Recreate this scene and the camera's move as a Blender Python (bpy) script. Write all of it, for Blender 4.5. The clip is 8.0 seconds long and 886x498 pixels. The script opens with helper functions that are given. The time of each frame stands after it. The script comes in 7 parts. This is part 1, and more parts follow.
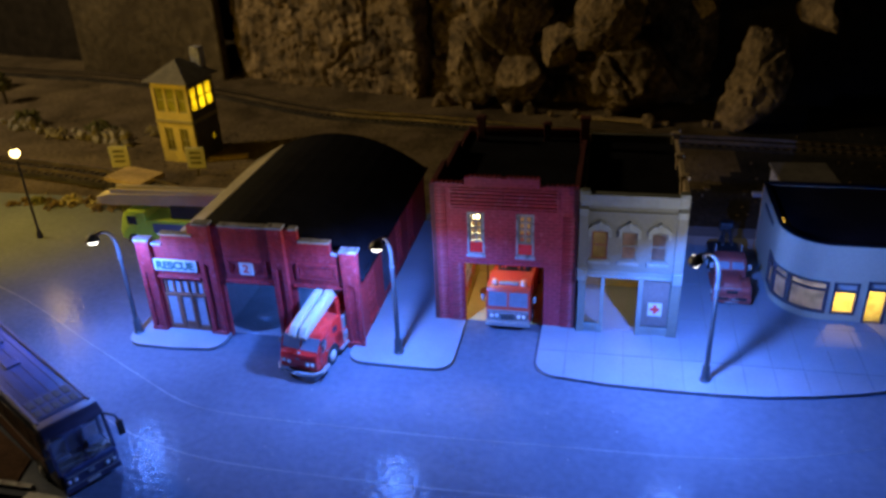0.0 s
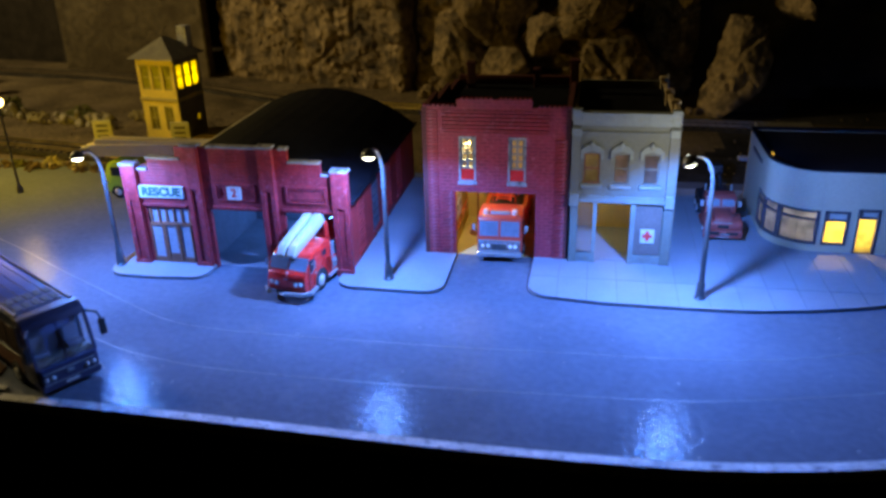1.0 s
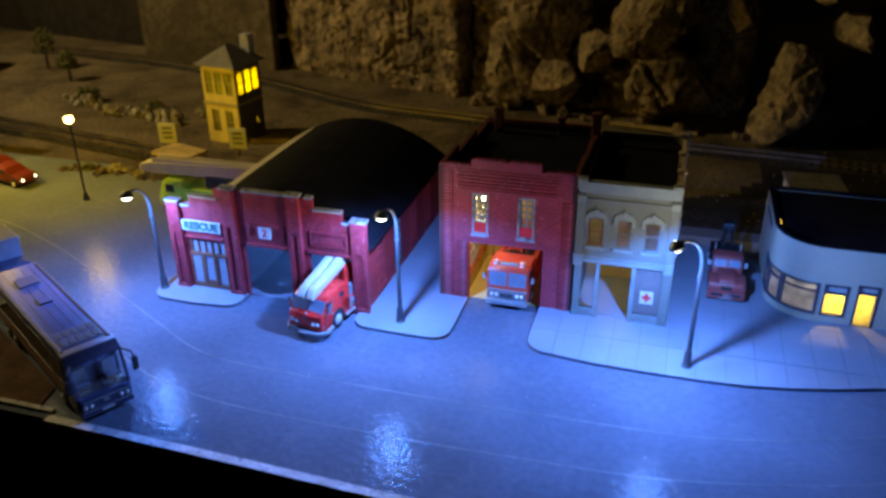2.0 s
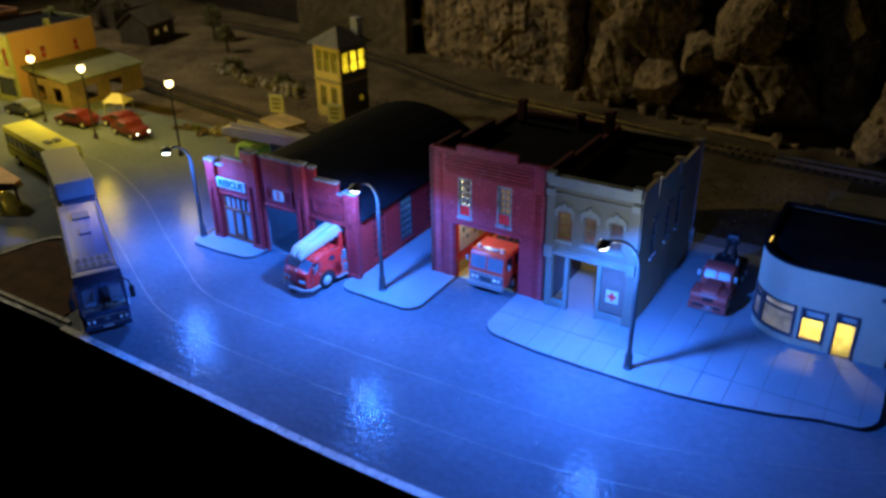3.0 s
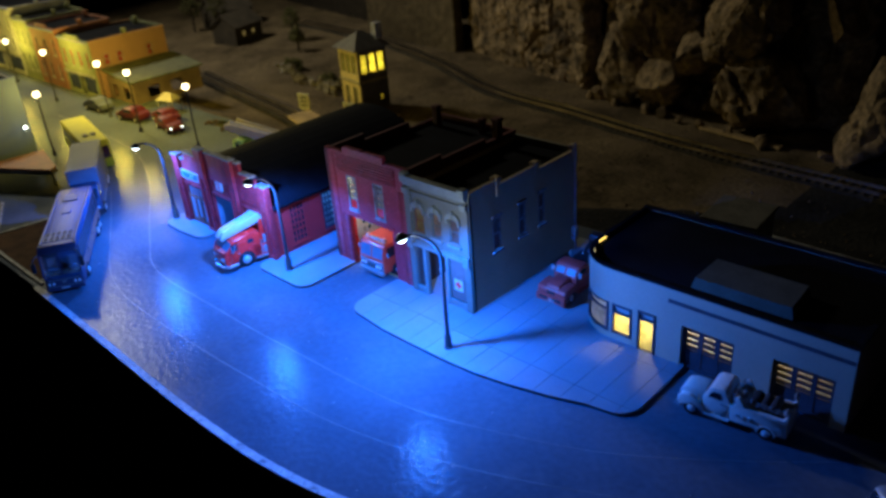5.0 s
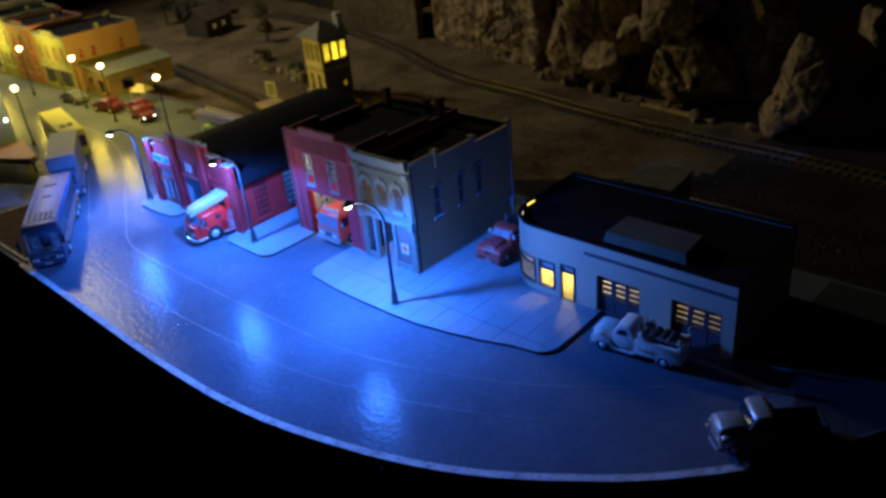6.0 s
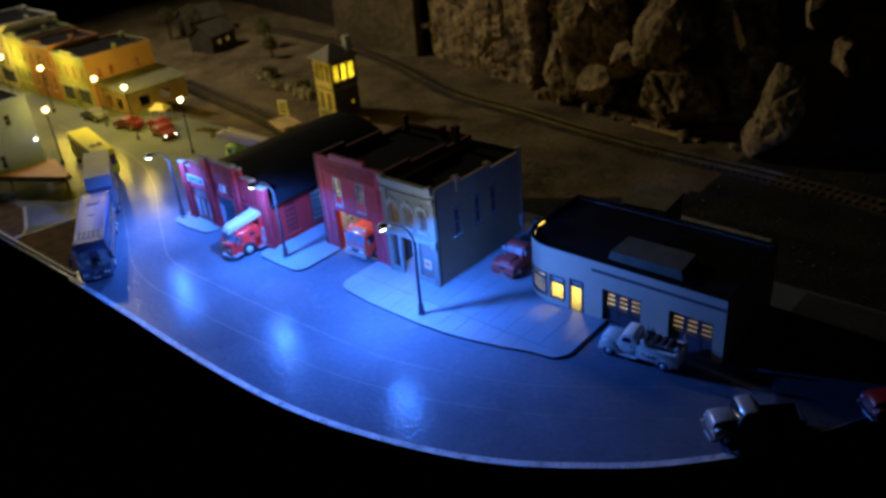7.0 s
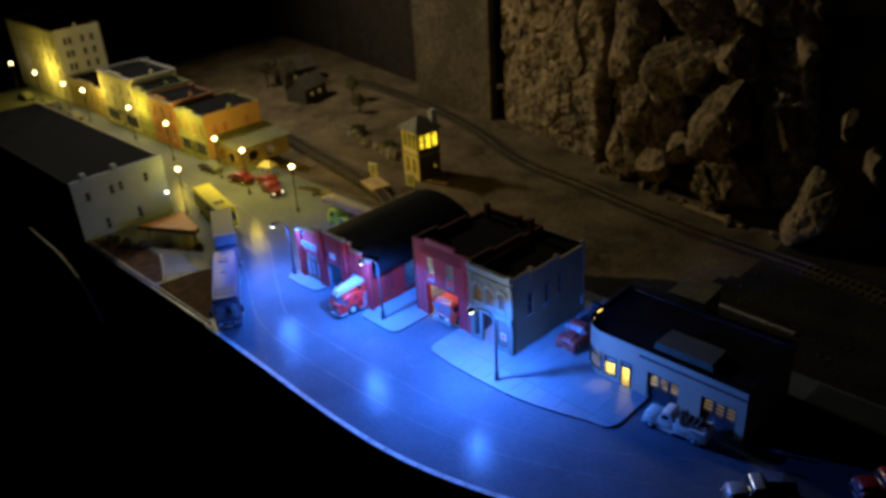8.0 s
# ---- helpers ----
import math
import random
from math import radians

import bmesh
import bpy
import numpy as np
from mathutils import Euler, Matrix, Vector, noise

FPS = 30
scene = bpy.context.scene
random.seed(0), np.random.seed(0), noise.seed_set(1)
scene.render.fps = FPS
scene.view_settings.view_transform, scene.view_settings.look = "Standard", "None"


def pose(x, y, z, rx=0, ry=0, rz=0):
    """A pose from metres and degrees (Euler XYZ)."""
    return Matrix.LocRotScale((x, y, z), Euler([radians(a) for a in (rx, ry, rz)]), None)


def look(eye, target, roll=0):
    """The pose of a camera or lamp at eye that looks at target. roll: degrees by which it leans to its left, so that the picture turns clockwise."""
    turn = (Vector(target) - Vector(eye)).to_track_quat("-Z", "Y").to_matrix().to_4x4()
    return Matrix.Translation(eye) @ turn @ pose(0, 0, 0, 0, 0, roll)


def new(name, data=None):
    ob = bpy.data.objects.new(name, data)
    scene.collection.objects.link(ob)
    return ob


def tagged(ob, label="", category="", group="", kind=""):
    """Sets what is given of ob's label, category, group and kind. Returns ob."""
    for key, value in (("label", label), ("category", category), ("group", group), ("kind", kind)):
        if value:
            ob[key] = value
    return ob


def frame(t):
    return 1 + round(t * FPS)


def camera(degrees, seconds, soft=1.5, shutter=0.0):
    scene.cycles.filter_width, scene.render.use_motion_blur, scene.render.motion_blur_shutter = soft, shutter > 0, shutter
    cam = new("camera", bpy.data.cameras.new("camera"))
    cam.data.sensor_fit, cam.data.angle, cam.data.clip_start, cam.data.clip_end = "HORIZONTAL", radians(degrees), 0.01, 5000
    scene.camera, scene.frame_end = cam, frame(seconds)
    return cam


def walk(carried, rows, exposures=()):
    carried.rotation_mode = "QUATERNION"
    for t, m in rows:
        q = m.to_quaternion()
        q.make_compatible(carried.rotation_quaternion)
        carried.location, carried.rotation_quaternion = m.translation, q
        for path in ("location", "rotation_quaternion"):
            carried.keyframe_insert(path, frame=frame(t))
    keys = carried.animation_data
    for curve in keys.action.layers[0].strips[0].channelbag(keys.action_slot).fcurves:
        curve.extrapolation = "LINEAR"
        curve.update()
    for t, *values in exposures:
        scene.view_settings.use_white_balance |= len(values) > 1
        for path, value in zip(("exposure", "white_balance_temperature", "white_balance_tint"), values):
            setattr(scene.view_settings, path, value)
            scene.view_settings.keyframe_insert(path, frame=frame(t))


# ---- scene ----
cam = camera(57.52, 8.0, soft=2.9)
cam.data.dof.use_dof, cam.data.dof.focus_distance, cam.data.dof.aperture_fstop = True, 0.31, 17.0
PATH = [
    (0, (-0.00003, -0.00215, 0.15867), (-0.09667, 0.43074, -0.07213), -2.60),
    (0.5, (0.00867, -0.02093, 0.14088), (-0.07732, 0.41895, -0.08072), -2.05),
    (1, (-0.00252, -0.01845, 0.11928), (-0.08785, 0.43056, -0.08346), -1.52),
    (1.5, (0.00105, -0.02208, 0.12678), (-0.09527, 0.42007, -0.08587), -0.76),
    (1.7, (0.00821, -0.01805, 0.14594), (-0.09706, 0.41919, -0.07254), -0.62),
    (2.8, (0.07422, -0.01741, 0.16120), (-0.13961, 0.37208, -0.06809), -0.73),
    (3, (0.09872, -0.00176, 0.15838), (-0.13704, 0.37545, -0.06994), -0.88),
    (3.5, (0.15014, 0.04257, 0.15054), (-0.12775, 0.38974, -0.07805), -1.56),
    (4, (0.17091, 0.04648, 0.14698), (-0.13614, 0.37138, -0.07699), -2.42),
    (5.3, (0.22705, 0.03481, 0.17772), (-0.08813, 0.34435, -0.05647), -4.98),
    (5.5, (0.23545, 0.03074, 0.17425), (-0.07830, 0.34101, -0.06089), -5.35),
    (6, (0.25106, 0.02537, 0.18037), (-0.05630, 0.33965, -0.05786), -5.81),
    (6.5, (0.25820, 0.01570, 0.19233), (-0.04373, 0.33424, -0.04719), -5.80),
    (7, (0.25947, -0.00921, 0.20778), (-0.03877, 0.31299, -0.03147), -5.26),
    (7.5, (0.27861, -0.03011, 0.23066), (-0.02593, 0.28823, -0.00580), -4.63),
    (8, (0.28858, -0.06081, 0.28249), (-0.03369, 0.24394, 0.05169), -3.81),
]
walk(cam, [(t, look(eye, target, roll)) for t, eye, target, roll in PATH],
     [(0, 0.12, 6300, 9), (0.5, 0.3, 6300, 2), (1.0, 0.5, 7000, -5), (1.7, 0.5, 7200, -5), (2.8, 0.2, 5500, -2), (3.5, 0.03, 4850, 0), (4.2, 0.03, 4700, 1), (5.3, 0.13, 4750, 2), (7.0, 0.26, 5300, 2), (8.0, 0.28, 5150, 2)])

# ---- lights and exposure ----
S = 0.001  # the place is a table-top model: all sizes below are in millimetres
scene.view_settings.exposure = 0.0
world = bpy.data.worlds.new("night_room")
scene.world = world
world.use_nodes = True
world.node_tree.nodes["Background"].inputs[0].default_value = (0.55, 0.5, 0.6, 1)
world.node_tree.nodes["Background"].inputs[1].default_value = 0.004
COOL = (0.04, 0.192, 1.0)
PALE = (1.0, 0.93, 0.92)
WARM = (1.0, 0.60, 0.03)
AMBER = (1.0, 0.76, 0.36)


def lamp(name, kind, at, colour, watts, size=1.0, target=None):
    data = bpy.data.lights.new(name, kind)
    data.color, data.energy = colour, watts
    if kind == "SPOT":
        data.spot_size, data.spot_blend, data.shadow_soft_size = radians(164), 0.35, size * S
    elif kind == "AREA":
        data.shape, data.size = "DISK", size * S
    else:
        data.shadow_soft_size = size * S
    ob = new(name, data)
    at = Vector(at) * S
    ob.matrix_world = look(at, Vector(target) * S) if target else Matrix.Translation(at)
    return ob


# unseen warm lamp added above the town to light the rocks and earth
lamp("unseen_warm_fill", "AREA", (-660, 330, 340), (1.0, 0.73, 0.40), 1.25, 60, (-40, 510, 30))


# ---- materials ----
def mat(name, colour, rough=0.6, metal=0.0, var=0.18, fine=900.0, coarse=110.0, bump=0.25, worn=None, worn_amount=0.0, deep=0.3,
        island=0.0, spec=0.5, coat=0.0, rough_var=0.1, brick=None):
    """A painted or moulded surface: two scales of colour variation, fine relief, and a worn colour in patches."""
    m = bpy.data.materials.new(name)
    m.use_nodes = True
    nt = m.node_tree
    n, l = nt.nodes, nt.links
    bs = n["Principled BSDF"]
    tc = n.new("ShaderNodeTexCoord")

    def noise_tex(scale, detail):
        t = n.new("ShaderNodeTexNoise")
        t.inputs["Scale"].default_value, t.inputs["Detail"].default_value = scale, detail
        l.new(tc.outputs["Object"], t.inputs["Vector"])
        return t

    big, small = noise_tex(coarse, 4), noise_tex(fine, 6)

    def ramp(fac, c0, c1, p0=0.3, p1=0.7):
        r = n.new("ShaderNodeValToRGB")
        r.color_ramp.elements[0].position, r.color_ramp.elements[1].position = p0, p1
        r.color_ramp.elements[0].color, r.color_ramp.elements[1].color = (*c0, 1), (*c1, 1)
        l.new(fac, r.inputs[0])
        return r.outputs[0]

    def mix(a, b, fac, mode="MIX"):
        x = n.new("ShaderNodeMix")
        x.data_type, x.blend_type = "RGBA", mode
        for sock, v in ((x.inputs[6], a), (x.inputs[7], b), (x.inputs[0], fac)):
            if isinstance(v, (int, float)):
                sock.default_value = v
            elif isinstance(v, tuple):
                sock.default_value = (*v, 1)
            else:
                l.new(v, sock)
        return x.outputs[2]

    dark = tuple(c * (1 - var) for c in colour)
    light = tuple(min(1, c * (1 + var)) for c in colour)
    col = ramp(big.outputs[0], dark, light)
    grain = ramp(small.outputs[0], (1 - var,) * 3, (1 + 0.4 * var,) * 3)
    col = mix(col, grain, 1.0, "MULTIPLY")
    if worn:
        patch = noise_tex(coarse * 2.3, 8)
        mask = ramp(patch.outputs[0], (0, 0, 0), (1, 1, 1), 0.62 - 0.25 * worn_amount, 0.75 - 0.2 * worn_amount)
        col = mix(col, worn, mask)
    if island:
        oi = n.new("ShaderNodeObjectInfo")
        col = mix(col, ramp(oi.outputs["Random"], (1 - island,) * 3, (1.0,) * 3, 0, 1), 1.0, "MULTIPLY")
    l.new(col, bs.inputs["Base Color"])
    rr = n.new("ShaderNodeMapRange")
    rr.inputs[3].default_value, rr.inputs[4].default_value = max(0.02, rough - rough_var), min(1, rough + rough_var)
    l.new(big.outputs[0], rr.inputs[0])
    l.new(rr.outputs[0], bs.inputs["Roughness"])
    bs.inputs["Metallic"].default_value = metal
    bs.inputs["Specular IOR Level"].default_value = spec
    bs.inputs["Coat Weight"].default_value = coat
    bs.inputs["Coat Roughness"].default_value = 0.08
    height = small.outputs[0]
    if brick:
        bt = n.new("ShaderNodeTexBrick")
        mp = n.new("ShaderNodeMapping")
        mp.inputs["Rotation"].default_value = (radians(90), radians(brick[2]), 0)
        l.new(tc.outputs["Object"], mp.inputs["Vector"])
        l.new(mp.outputs[0], bt.inputs["Vector"])
        bt.inputs["Scale"].default_value = 1000
        bt.inputs["Brick Width"].default_value, bt.inputs["Row Height"].default_value = brick[0], brick[1]
        bt.inputs["Mortar Size"].default_value = 0.16
        bt.inputs["Color1"].default_value = bt.inputs["Color2"].default_value = (1, 1, 1, 1)
        bt.inputs["Mortar"].default_value = (0, 0, 0, 1)
        mortar = tuple(min(1, c * 1.3 + 0.012) for c in colour)
        l.new(mix(mortar, col, bt.outputs["Color"]), bs.inputs["Base Color"])
        add = n.new("ShaderNodeMath")
        add.operation = "MULTIPLY_ADD"
        l.new(bt.outputs["Color"], add.inputs[0])
        add.inputs[1].default_value = 1.5
        l.new(small.outputs[0], add.inputs[2])
        height = add.outputs[0]
    bp = n.new("ShaderNodeBump")
    bp.inputs["Strength"].default_value, bp.inputs["Distance"].default_value = bump, deep * S
    l.new(height, bp.inputs["Height"])
    l.new(bp.outputs[0], bs.inputs["Normal"])
    return m


def glow(name, colour, strength):
    m = bpy.data.materials.new(name)
    m.use_nodes = True
    bs = m.node_tree.nodes["Principled BSDF"]
    bs.inputs["Base Color"].default_value = (0.8, 0.8, 0.8, 1)
    bs.inputs["Emission Color"].default_value = (*colour, 1)
    bs.inputs["Emission Strength"].default_value = strength
    return m


def glass(name, colour, rough=0.03, clear=0.9):
    m = bpy.data.materials.new(name)
    m.use_nodes = True
    bs = m.node_tree.nodes["Principled BSDF"]
    bs.inputs["Base Color"].default_value = (*colour, 1)
    bs.inputs["Roughness"].default_value = rough
    bs.inputs["Transmission Weight"].default_value = clear
    bs.inputs["IOR"].default_value = 1.12
    return m


def blind(name, colour, through_part=0.4):
    """A thin pane of translucent film that shows the lamp behind it."""
    m = bpy.data.materials.new(name)
    m.use_nodes = True
    nt = m.node_tree
    out = nt.nodes["Material Output"]
    tr, di, mx = (nt.nodes.new(k) for k in ("ShaderNodeBsdfTranslucent", "ShaderNodeBsdfDiffuse", "ShaderNodeMixShader"))
    tc, nz, rp = (nt.nodes.new(k) for k in ("ShaderNodeTexCoord", "ShaderNodeTexNoise", "ShaderNodeValToRGB"))
    nz.inputs["Scale"].default_value = 240
    nt.links.new(tc.outputs["Object"], nz.inputs["Vector"])
    nt.links.new(nz.outputs[0], rp.inputs[0])
    rp.color_ramp.elements[0].position, rp.color_ramp.elements[1].position = 0.35, 0.65
    rp.color_ramp.elements[0].color = (*(c * 0.6 for c in colour), 1)
    rp.color_ramp.elements[1].color = (*colour, 1)
    for sh in (tr, di):
        nt.links.new(rp.outputs[0], sh.inputs["Color"])
    mx.inputs[0].default_value = 0.3
    nt.links.new(tr.outputs[0], mx.inputs[1])
    nt.links.new(di.outputs[0], mx.inputs[2])
    clear, both = nt.nodes.new("ShaderNodeBsdfTransparent"), nt.nodes.new("ShaderNodeMixShader")
    clear.inputs[0].default_value = (*(min(1, c * 1.1) for c in colour), 1)
    both.inputs[0].default_value = through_part
    nt.links.new(mx.outputs[0], both.inputs[1])
    nt.links.new(clear.outputs[0], both.inputs[2])
    nt.links.new(both.outputs[0], out.inputs["Surface"])
    return m


M_road = mat("road_enamel", (0.112, 0.128, 0.165), 0.20, var=0.14, fine=420, coarse=30, bump=0.5, deep=0.45, rough_var=0.14, spec=0.03,
             worn=(0.13, 0.142, 0.172), worn_amount=0.1)
M_road_shade = mat("road_shade", (0.045, 0.05, 0.06), 0.65, var=0.3, fine=420, coarse=30, bump=0.6, spec=0.1)
M_line = mat("road_line", (0.19, 0.20, 0.22), 0.5, var=0.35, coarse=60)
M_pave = mat("pavement_grey", (0.215, 0.24, 0.285), 0.7, var=0.10, fine=1500, coarse=60, bump=0.15, island=0.08)
M_lip = mat("edge_plaster", (0.55, 0.55, 0.55), 0.8, var=0.25, fine=1200, coarse=160, bump=0.8, worn=(0.2, 0.2, 0.22), worn_amount=0.25)
M_black = mat("black_cloth", (0.012, 0.012, 0.016), 0.95, var=0.3, spec=0.1)
M_room = mat("dark_room", (0.10, 0.095, 0.09), 0.9, var=0.2, fine=20, coarse=3, spec=0.1)
M_earth = mat("scatter_earth", (0.14, 0.106, 0.06), 0.95, var=0.5, fine=420, coarse=26, bump=1.0, deep=0.8, worn=(0.14, 0.105, 0.065), worn_amount=0.4, spec=0.1)
# darker copy of the earth, for ground that should look unlit
M_shaded_earth = mat("shaded_earth", (0.03, 0.028, 0.026), 0.95, var=0.45, fine=420, coarse=30, bump=1.0, spec=0.08, deep=0.8)
M_dirt = mat("brown_dirt", (0.09, 0.05, 0.03), 0.95, var=0.4, fine=1500, coarse=140, bump=1.0, spec=0.1)
M_rock = mat("rock_plaster", (0.27, 0.20, 0.115), 0.92, var=0.45, fine=300, coarse=42, bump=1.0, worn=(0.075, 0.058, 0.038), worn_amount=0.6, spec=0.12, deep=1.6)
# near-black: shade in the rock gaps and past the town, as colour
M_unlit_backing = mat("unlit_backing", (0.03, 0.025, 0.02), 0.95, var=0.3, spec=0.1)
M_panel = mat("back_panel", (0.10, 0.08, 0.05), 0.9, var=0.4, fine=160, coarse=14, bump=1.0, deep=2.0, spec=0.1, worn=(0.07, 0.055, 0.035), worn_amount=0.5)
M_brick = mat("brick_red", (0.27, 0.02, 0.032), 0.6, var=0.25, fine=1200, coarse=240, bump=0.45, worn=(0.46, 0.10, 0.11), worn_amount=0.1, brick=(3.4, 1.25, 0))
M_brick_side = mat("brick_red_side", (0.38, 0.018, 0.018), 0.65, var=0.25, fine=1200, coarse=90, bump=0.5, brick=(3.4, 1.25, 90))
# brick with shade put into the colour, for parapets the lamp would brighten
M_shaded_brick = mat("shaded_brick", (0.09, 0.014, 0.012), 0.75, var=0.3, fine=1200, coarse=120, bump=0.5, brick=(3.4, 1.25, 90))
M_brick_piece = mat("brick_piece", (0.33, 0.02, 0.03), 0.6, var=0.25, fine=1200, coarse=240, bump=0.3, worn=(0.37, 0.085, 0.105), worn_amount=0.3, island=0.3)
M_rescue = mat("rescue_red", (0.31, 0.023, 0.028), 0.5, var=0.28, fine=1300, coarse=420, bump=0.4, worn=(0.40, 0.075, 0.095), worn_amount=0.2)
M_cap = mat("coping_grey", (0.33, 0.33, 0.34), 0.7, var=0.3, fine=1300, coarse=200, bump=0.4, worn=(0.10, 0.085, 0.085), worn_amount=0.35)
# one tan with light in the colour: front lowered by the lamp, flank raised
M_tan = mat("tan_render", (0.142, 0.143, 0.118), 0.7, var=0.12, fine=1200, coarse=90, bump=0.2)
M_tan_side_lifted = mat("tan_brick_lifted", (0.46, 0.355, 0.20), 0.75, var=0.15, fine=1200, coarse=90, bump=0.5, brick=(2.6, 0.95, 90))
M_cream = mat("cream_trim", (0.195, 0.212, 0.195), 0.6, var=0.15, fine=1500, coarse=150, bump=0.3, worn=(0.20, 0.185, 0.15), worn_amount=0.15)
M_white = mat("garage_white", (0.43, 0.37, 0.265), 0.6, var=0.07, fine=1200, coarse=60, bump=0.1)
M_frame = mat("dark_frame", (0.07, 0.065, 0.08), 0.5, var=0.25)
M_roof = mat("roof_black", (0.009, 0.009, 0.012), 0.9, var=0.4, fine=900, coarse=70, bump=0.6, spec=0.05)
M_lit_eave = mat("lit_eave_grey", (0.30, 0.27, 0.22), 0.8, var=0.3, fine=900, coarse=80, bump=0.5)
M_inside = mat("inside_plaster", (0.68, 0.67, 0.64), 0.8, var=0.1)
M_inside_warm = mat("inside_buff", (0.55, 0.42, 0.16), 0.8, var=0.1)
M_wood = mat("brown_wood", (0.22, 0.08, 0.04), 0.6, var=0.3)
M_pane = glass("window_film", (0.9, 0.9, 0.9), 0.04, 0.97)
M_pane_mid = mat("grey_glass", (0.15, 0.125, 0.115), 0.15, var=0.15, bump=0.02)
M_pane_dark = mat("dark_pane", (0.03, 0.035, 0.045), 0.12, var=0.2, bump=0.02)
M_pane_grey = mat("frosted_pane", (0.42, 0.40, 0.36), 0.45, var=0.15, bump=0.05)
M_pane_blue = mat("pale_pane", (0.27, 0.29, 0.33), 0.3, var=0.15, bump=0.05)
M_lit_film = blind("lit_film", (0.95, 0.88, 0.70), 0.2)
M_corner_film = blind("corner_film", (0.34, 0.35, 0.40), 0.18)
M_bay_wall = mat("bay_plaster", (0.24, 0.27, 0.33), 0.8, var=0.15)
M_unlit_inside = mat("unlit_inside", (0.045, 0.042, 0.05), 0.8, var=0.2)
M_yellow_blind = blind("yellow_blind", (0.84, 0.74, 0.36), 0.6)
M_tower_blind = blind("tower_blind", (0.85, 0.74, 0.16), 0.4)
M_tower_shade = blind("tower_shade", (0.30, 0.26, 0.07), 0.05)
M_dusk_blind = blind("dusk_blind", (0.36, 0.28, 0.22), 0.2)
M_gold_blind = blind("gold_blind", (0.36, 0.30, 0.17), 0.15)
M_amber_blind = blind("amber_blind", (0.52, 0.40, 0.19))
M_sign = mat("sign_white", (0.48, 0.48, 0.45), 0.6, var=0.1)
M_sign_ink = mat("sign_green_ink", (0.03, 0.09, 0.07), 0.6, var=0.1)
M_ink_red = mat("red_ink", (0.6, 0.03, 0.03), 0.6, var=0.1)
M_steel = mat("lamp_steel", (0.10, 0.105, 0.11), 0.35, metal=0.6, var=0.2, bump=0.1)
M_chrome = mat("chrome", (0.42, 0.42, 0.42), 0.22, metal=0.5, var=0.1, bump=0.05)
M_tyre = mat("tyre_rubber", (0.015, 0.015, 0.016), 0.8, var=0.2)
M_rim = mat("rim_grey", (0.62, 0.62, 0.60), 0.35, metal=0.25, var=0.15)
M_fire = mat("fire_red", (0.72, 0.025, 0.018), 0.28, var=0.08, bump=0.04, coat=0.5)
M_orange = mat("fire_orange", (0.55, 0.06, 0.03), 0.35, var=0.08, bump=0.04, coat=0.3)
M_maroon = mat("dull_red", (0.29, 0.055, 0.047), 0.5, var=0.12, bump=0.05)
M_truck_white = mat("truck_white", (0.76, 0.72, 0.63), 0.35, var=0.08, bump=0.05, coat=0.3)
M_ladder = mat("ladder_white", (0.46, 0.41, 0.33), 0.5, var=0.08)
M_glass_dark = mat("vehicle_glass", (0.02, 0.025, 0.035), 0.08, var=0.1, bump=0.0)
M_screen = mat("vehicle_screen", (0.15, 0.18, 0.23), 0.35, var=0.15, bump=0.0)
M_lens = mat("headlight_lens", (0.75, 0.75, 0.72), 0.1, var=0.05, bump=0.0)
M_bus = mat("bus_silver", (0.045, 0.06, 0.14), 0.45, metal=0.0, spec=0.2, var=0.15, bump=0.06)
M_bus_dark = mat("bus_dark", (0.05, 0.05, 0.09), 0.5, var=0.1, bump=0.04, coat=0.0, spec=0.25)
M_bus_side = mat("bus_brown_side", (0.20, 0.11, 0.08), 0.3, var=0.15, bump=0.04)
M_box_grey = mat("box_grey", (0.11, 0.12, 0.16), 0.6, spec=0.2, var=0.1)
M_yellow = mat("bus_yellow", (0.52, 0.50, 0.015), 0.6, spec=0.12, var=0.1, bump=0.05)
M_lime = mat("lime_green", (0.42, 0.60, 0.05), 0.35, var=0.1, bump=0.05)
M_dark_metal = mat("dark_metal", (0.03, 0.03, 0.035), 0.5, metal=0.4, var=0.3)
M_pickup = mat("pickup_grey", (0.30, 0.31, 0.30), 0.3, var=0.1, bump=0.04, coat=0.4)
M_pickup_red = mat("pickup_red", (0.30, 0.02, 0.02), 0.3, var=0.1, bump=0.04, coat=0.4)
M_car_red = mat("car_red", (0.10, 0.012, 0.01), 0.4, var=0.1, bump=0.04)
M_tower = mat("tower_cream", (0.66, 0.53, 0.13), 0.7, var=0.12)
M_tower_trim = mat("tower_trim", (0.35, 0.30, 0.12), 0.7, var=0.12)
M_slate = mat("slate_grey", (0.14, 0.13, 0.11), 0.8, var=0.3)
M_rail = mat("rail_steel", (0.72, 0.62, 0.45), 0.34, metal=1.0, var=0.2)
M_sleeper = mat("sleeper_brown", (0.06, 0.045, 0.03), 0.9, var=0.3)
M_town_white = mat("town_white", (0.55, 0.55, 0.58), 0.75, var=0.08, fine=1000, coarse=50)
# white wall; the cool lamps' blue cast is put into its colour
M_end_wall_cool = mat("end_wall_cool_cast", (0.28, 0.35, 0.64), 0.75, var=0.08, fine=1000, coarse=50)
M_town_orange = mat("town_brick", (0.30, 0.165, 0.05), 0.75, var=0.15, fine=1000, coarse=50, bump=0.5, brick=(3.0, 1.1, 90))
M_town_green = mat("town_green", (0.24, 0.26, 0.11), 0.75, var=0.15)
M_town_tan = mat("town_tan", (0.38, 0.31, 0.16), 0.75, var=0.12)
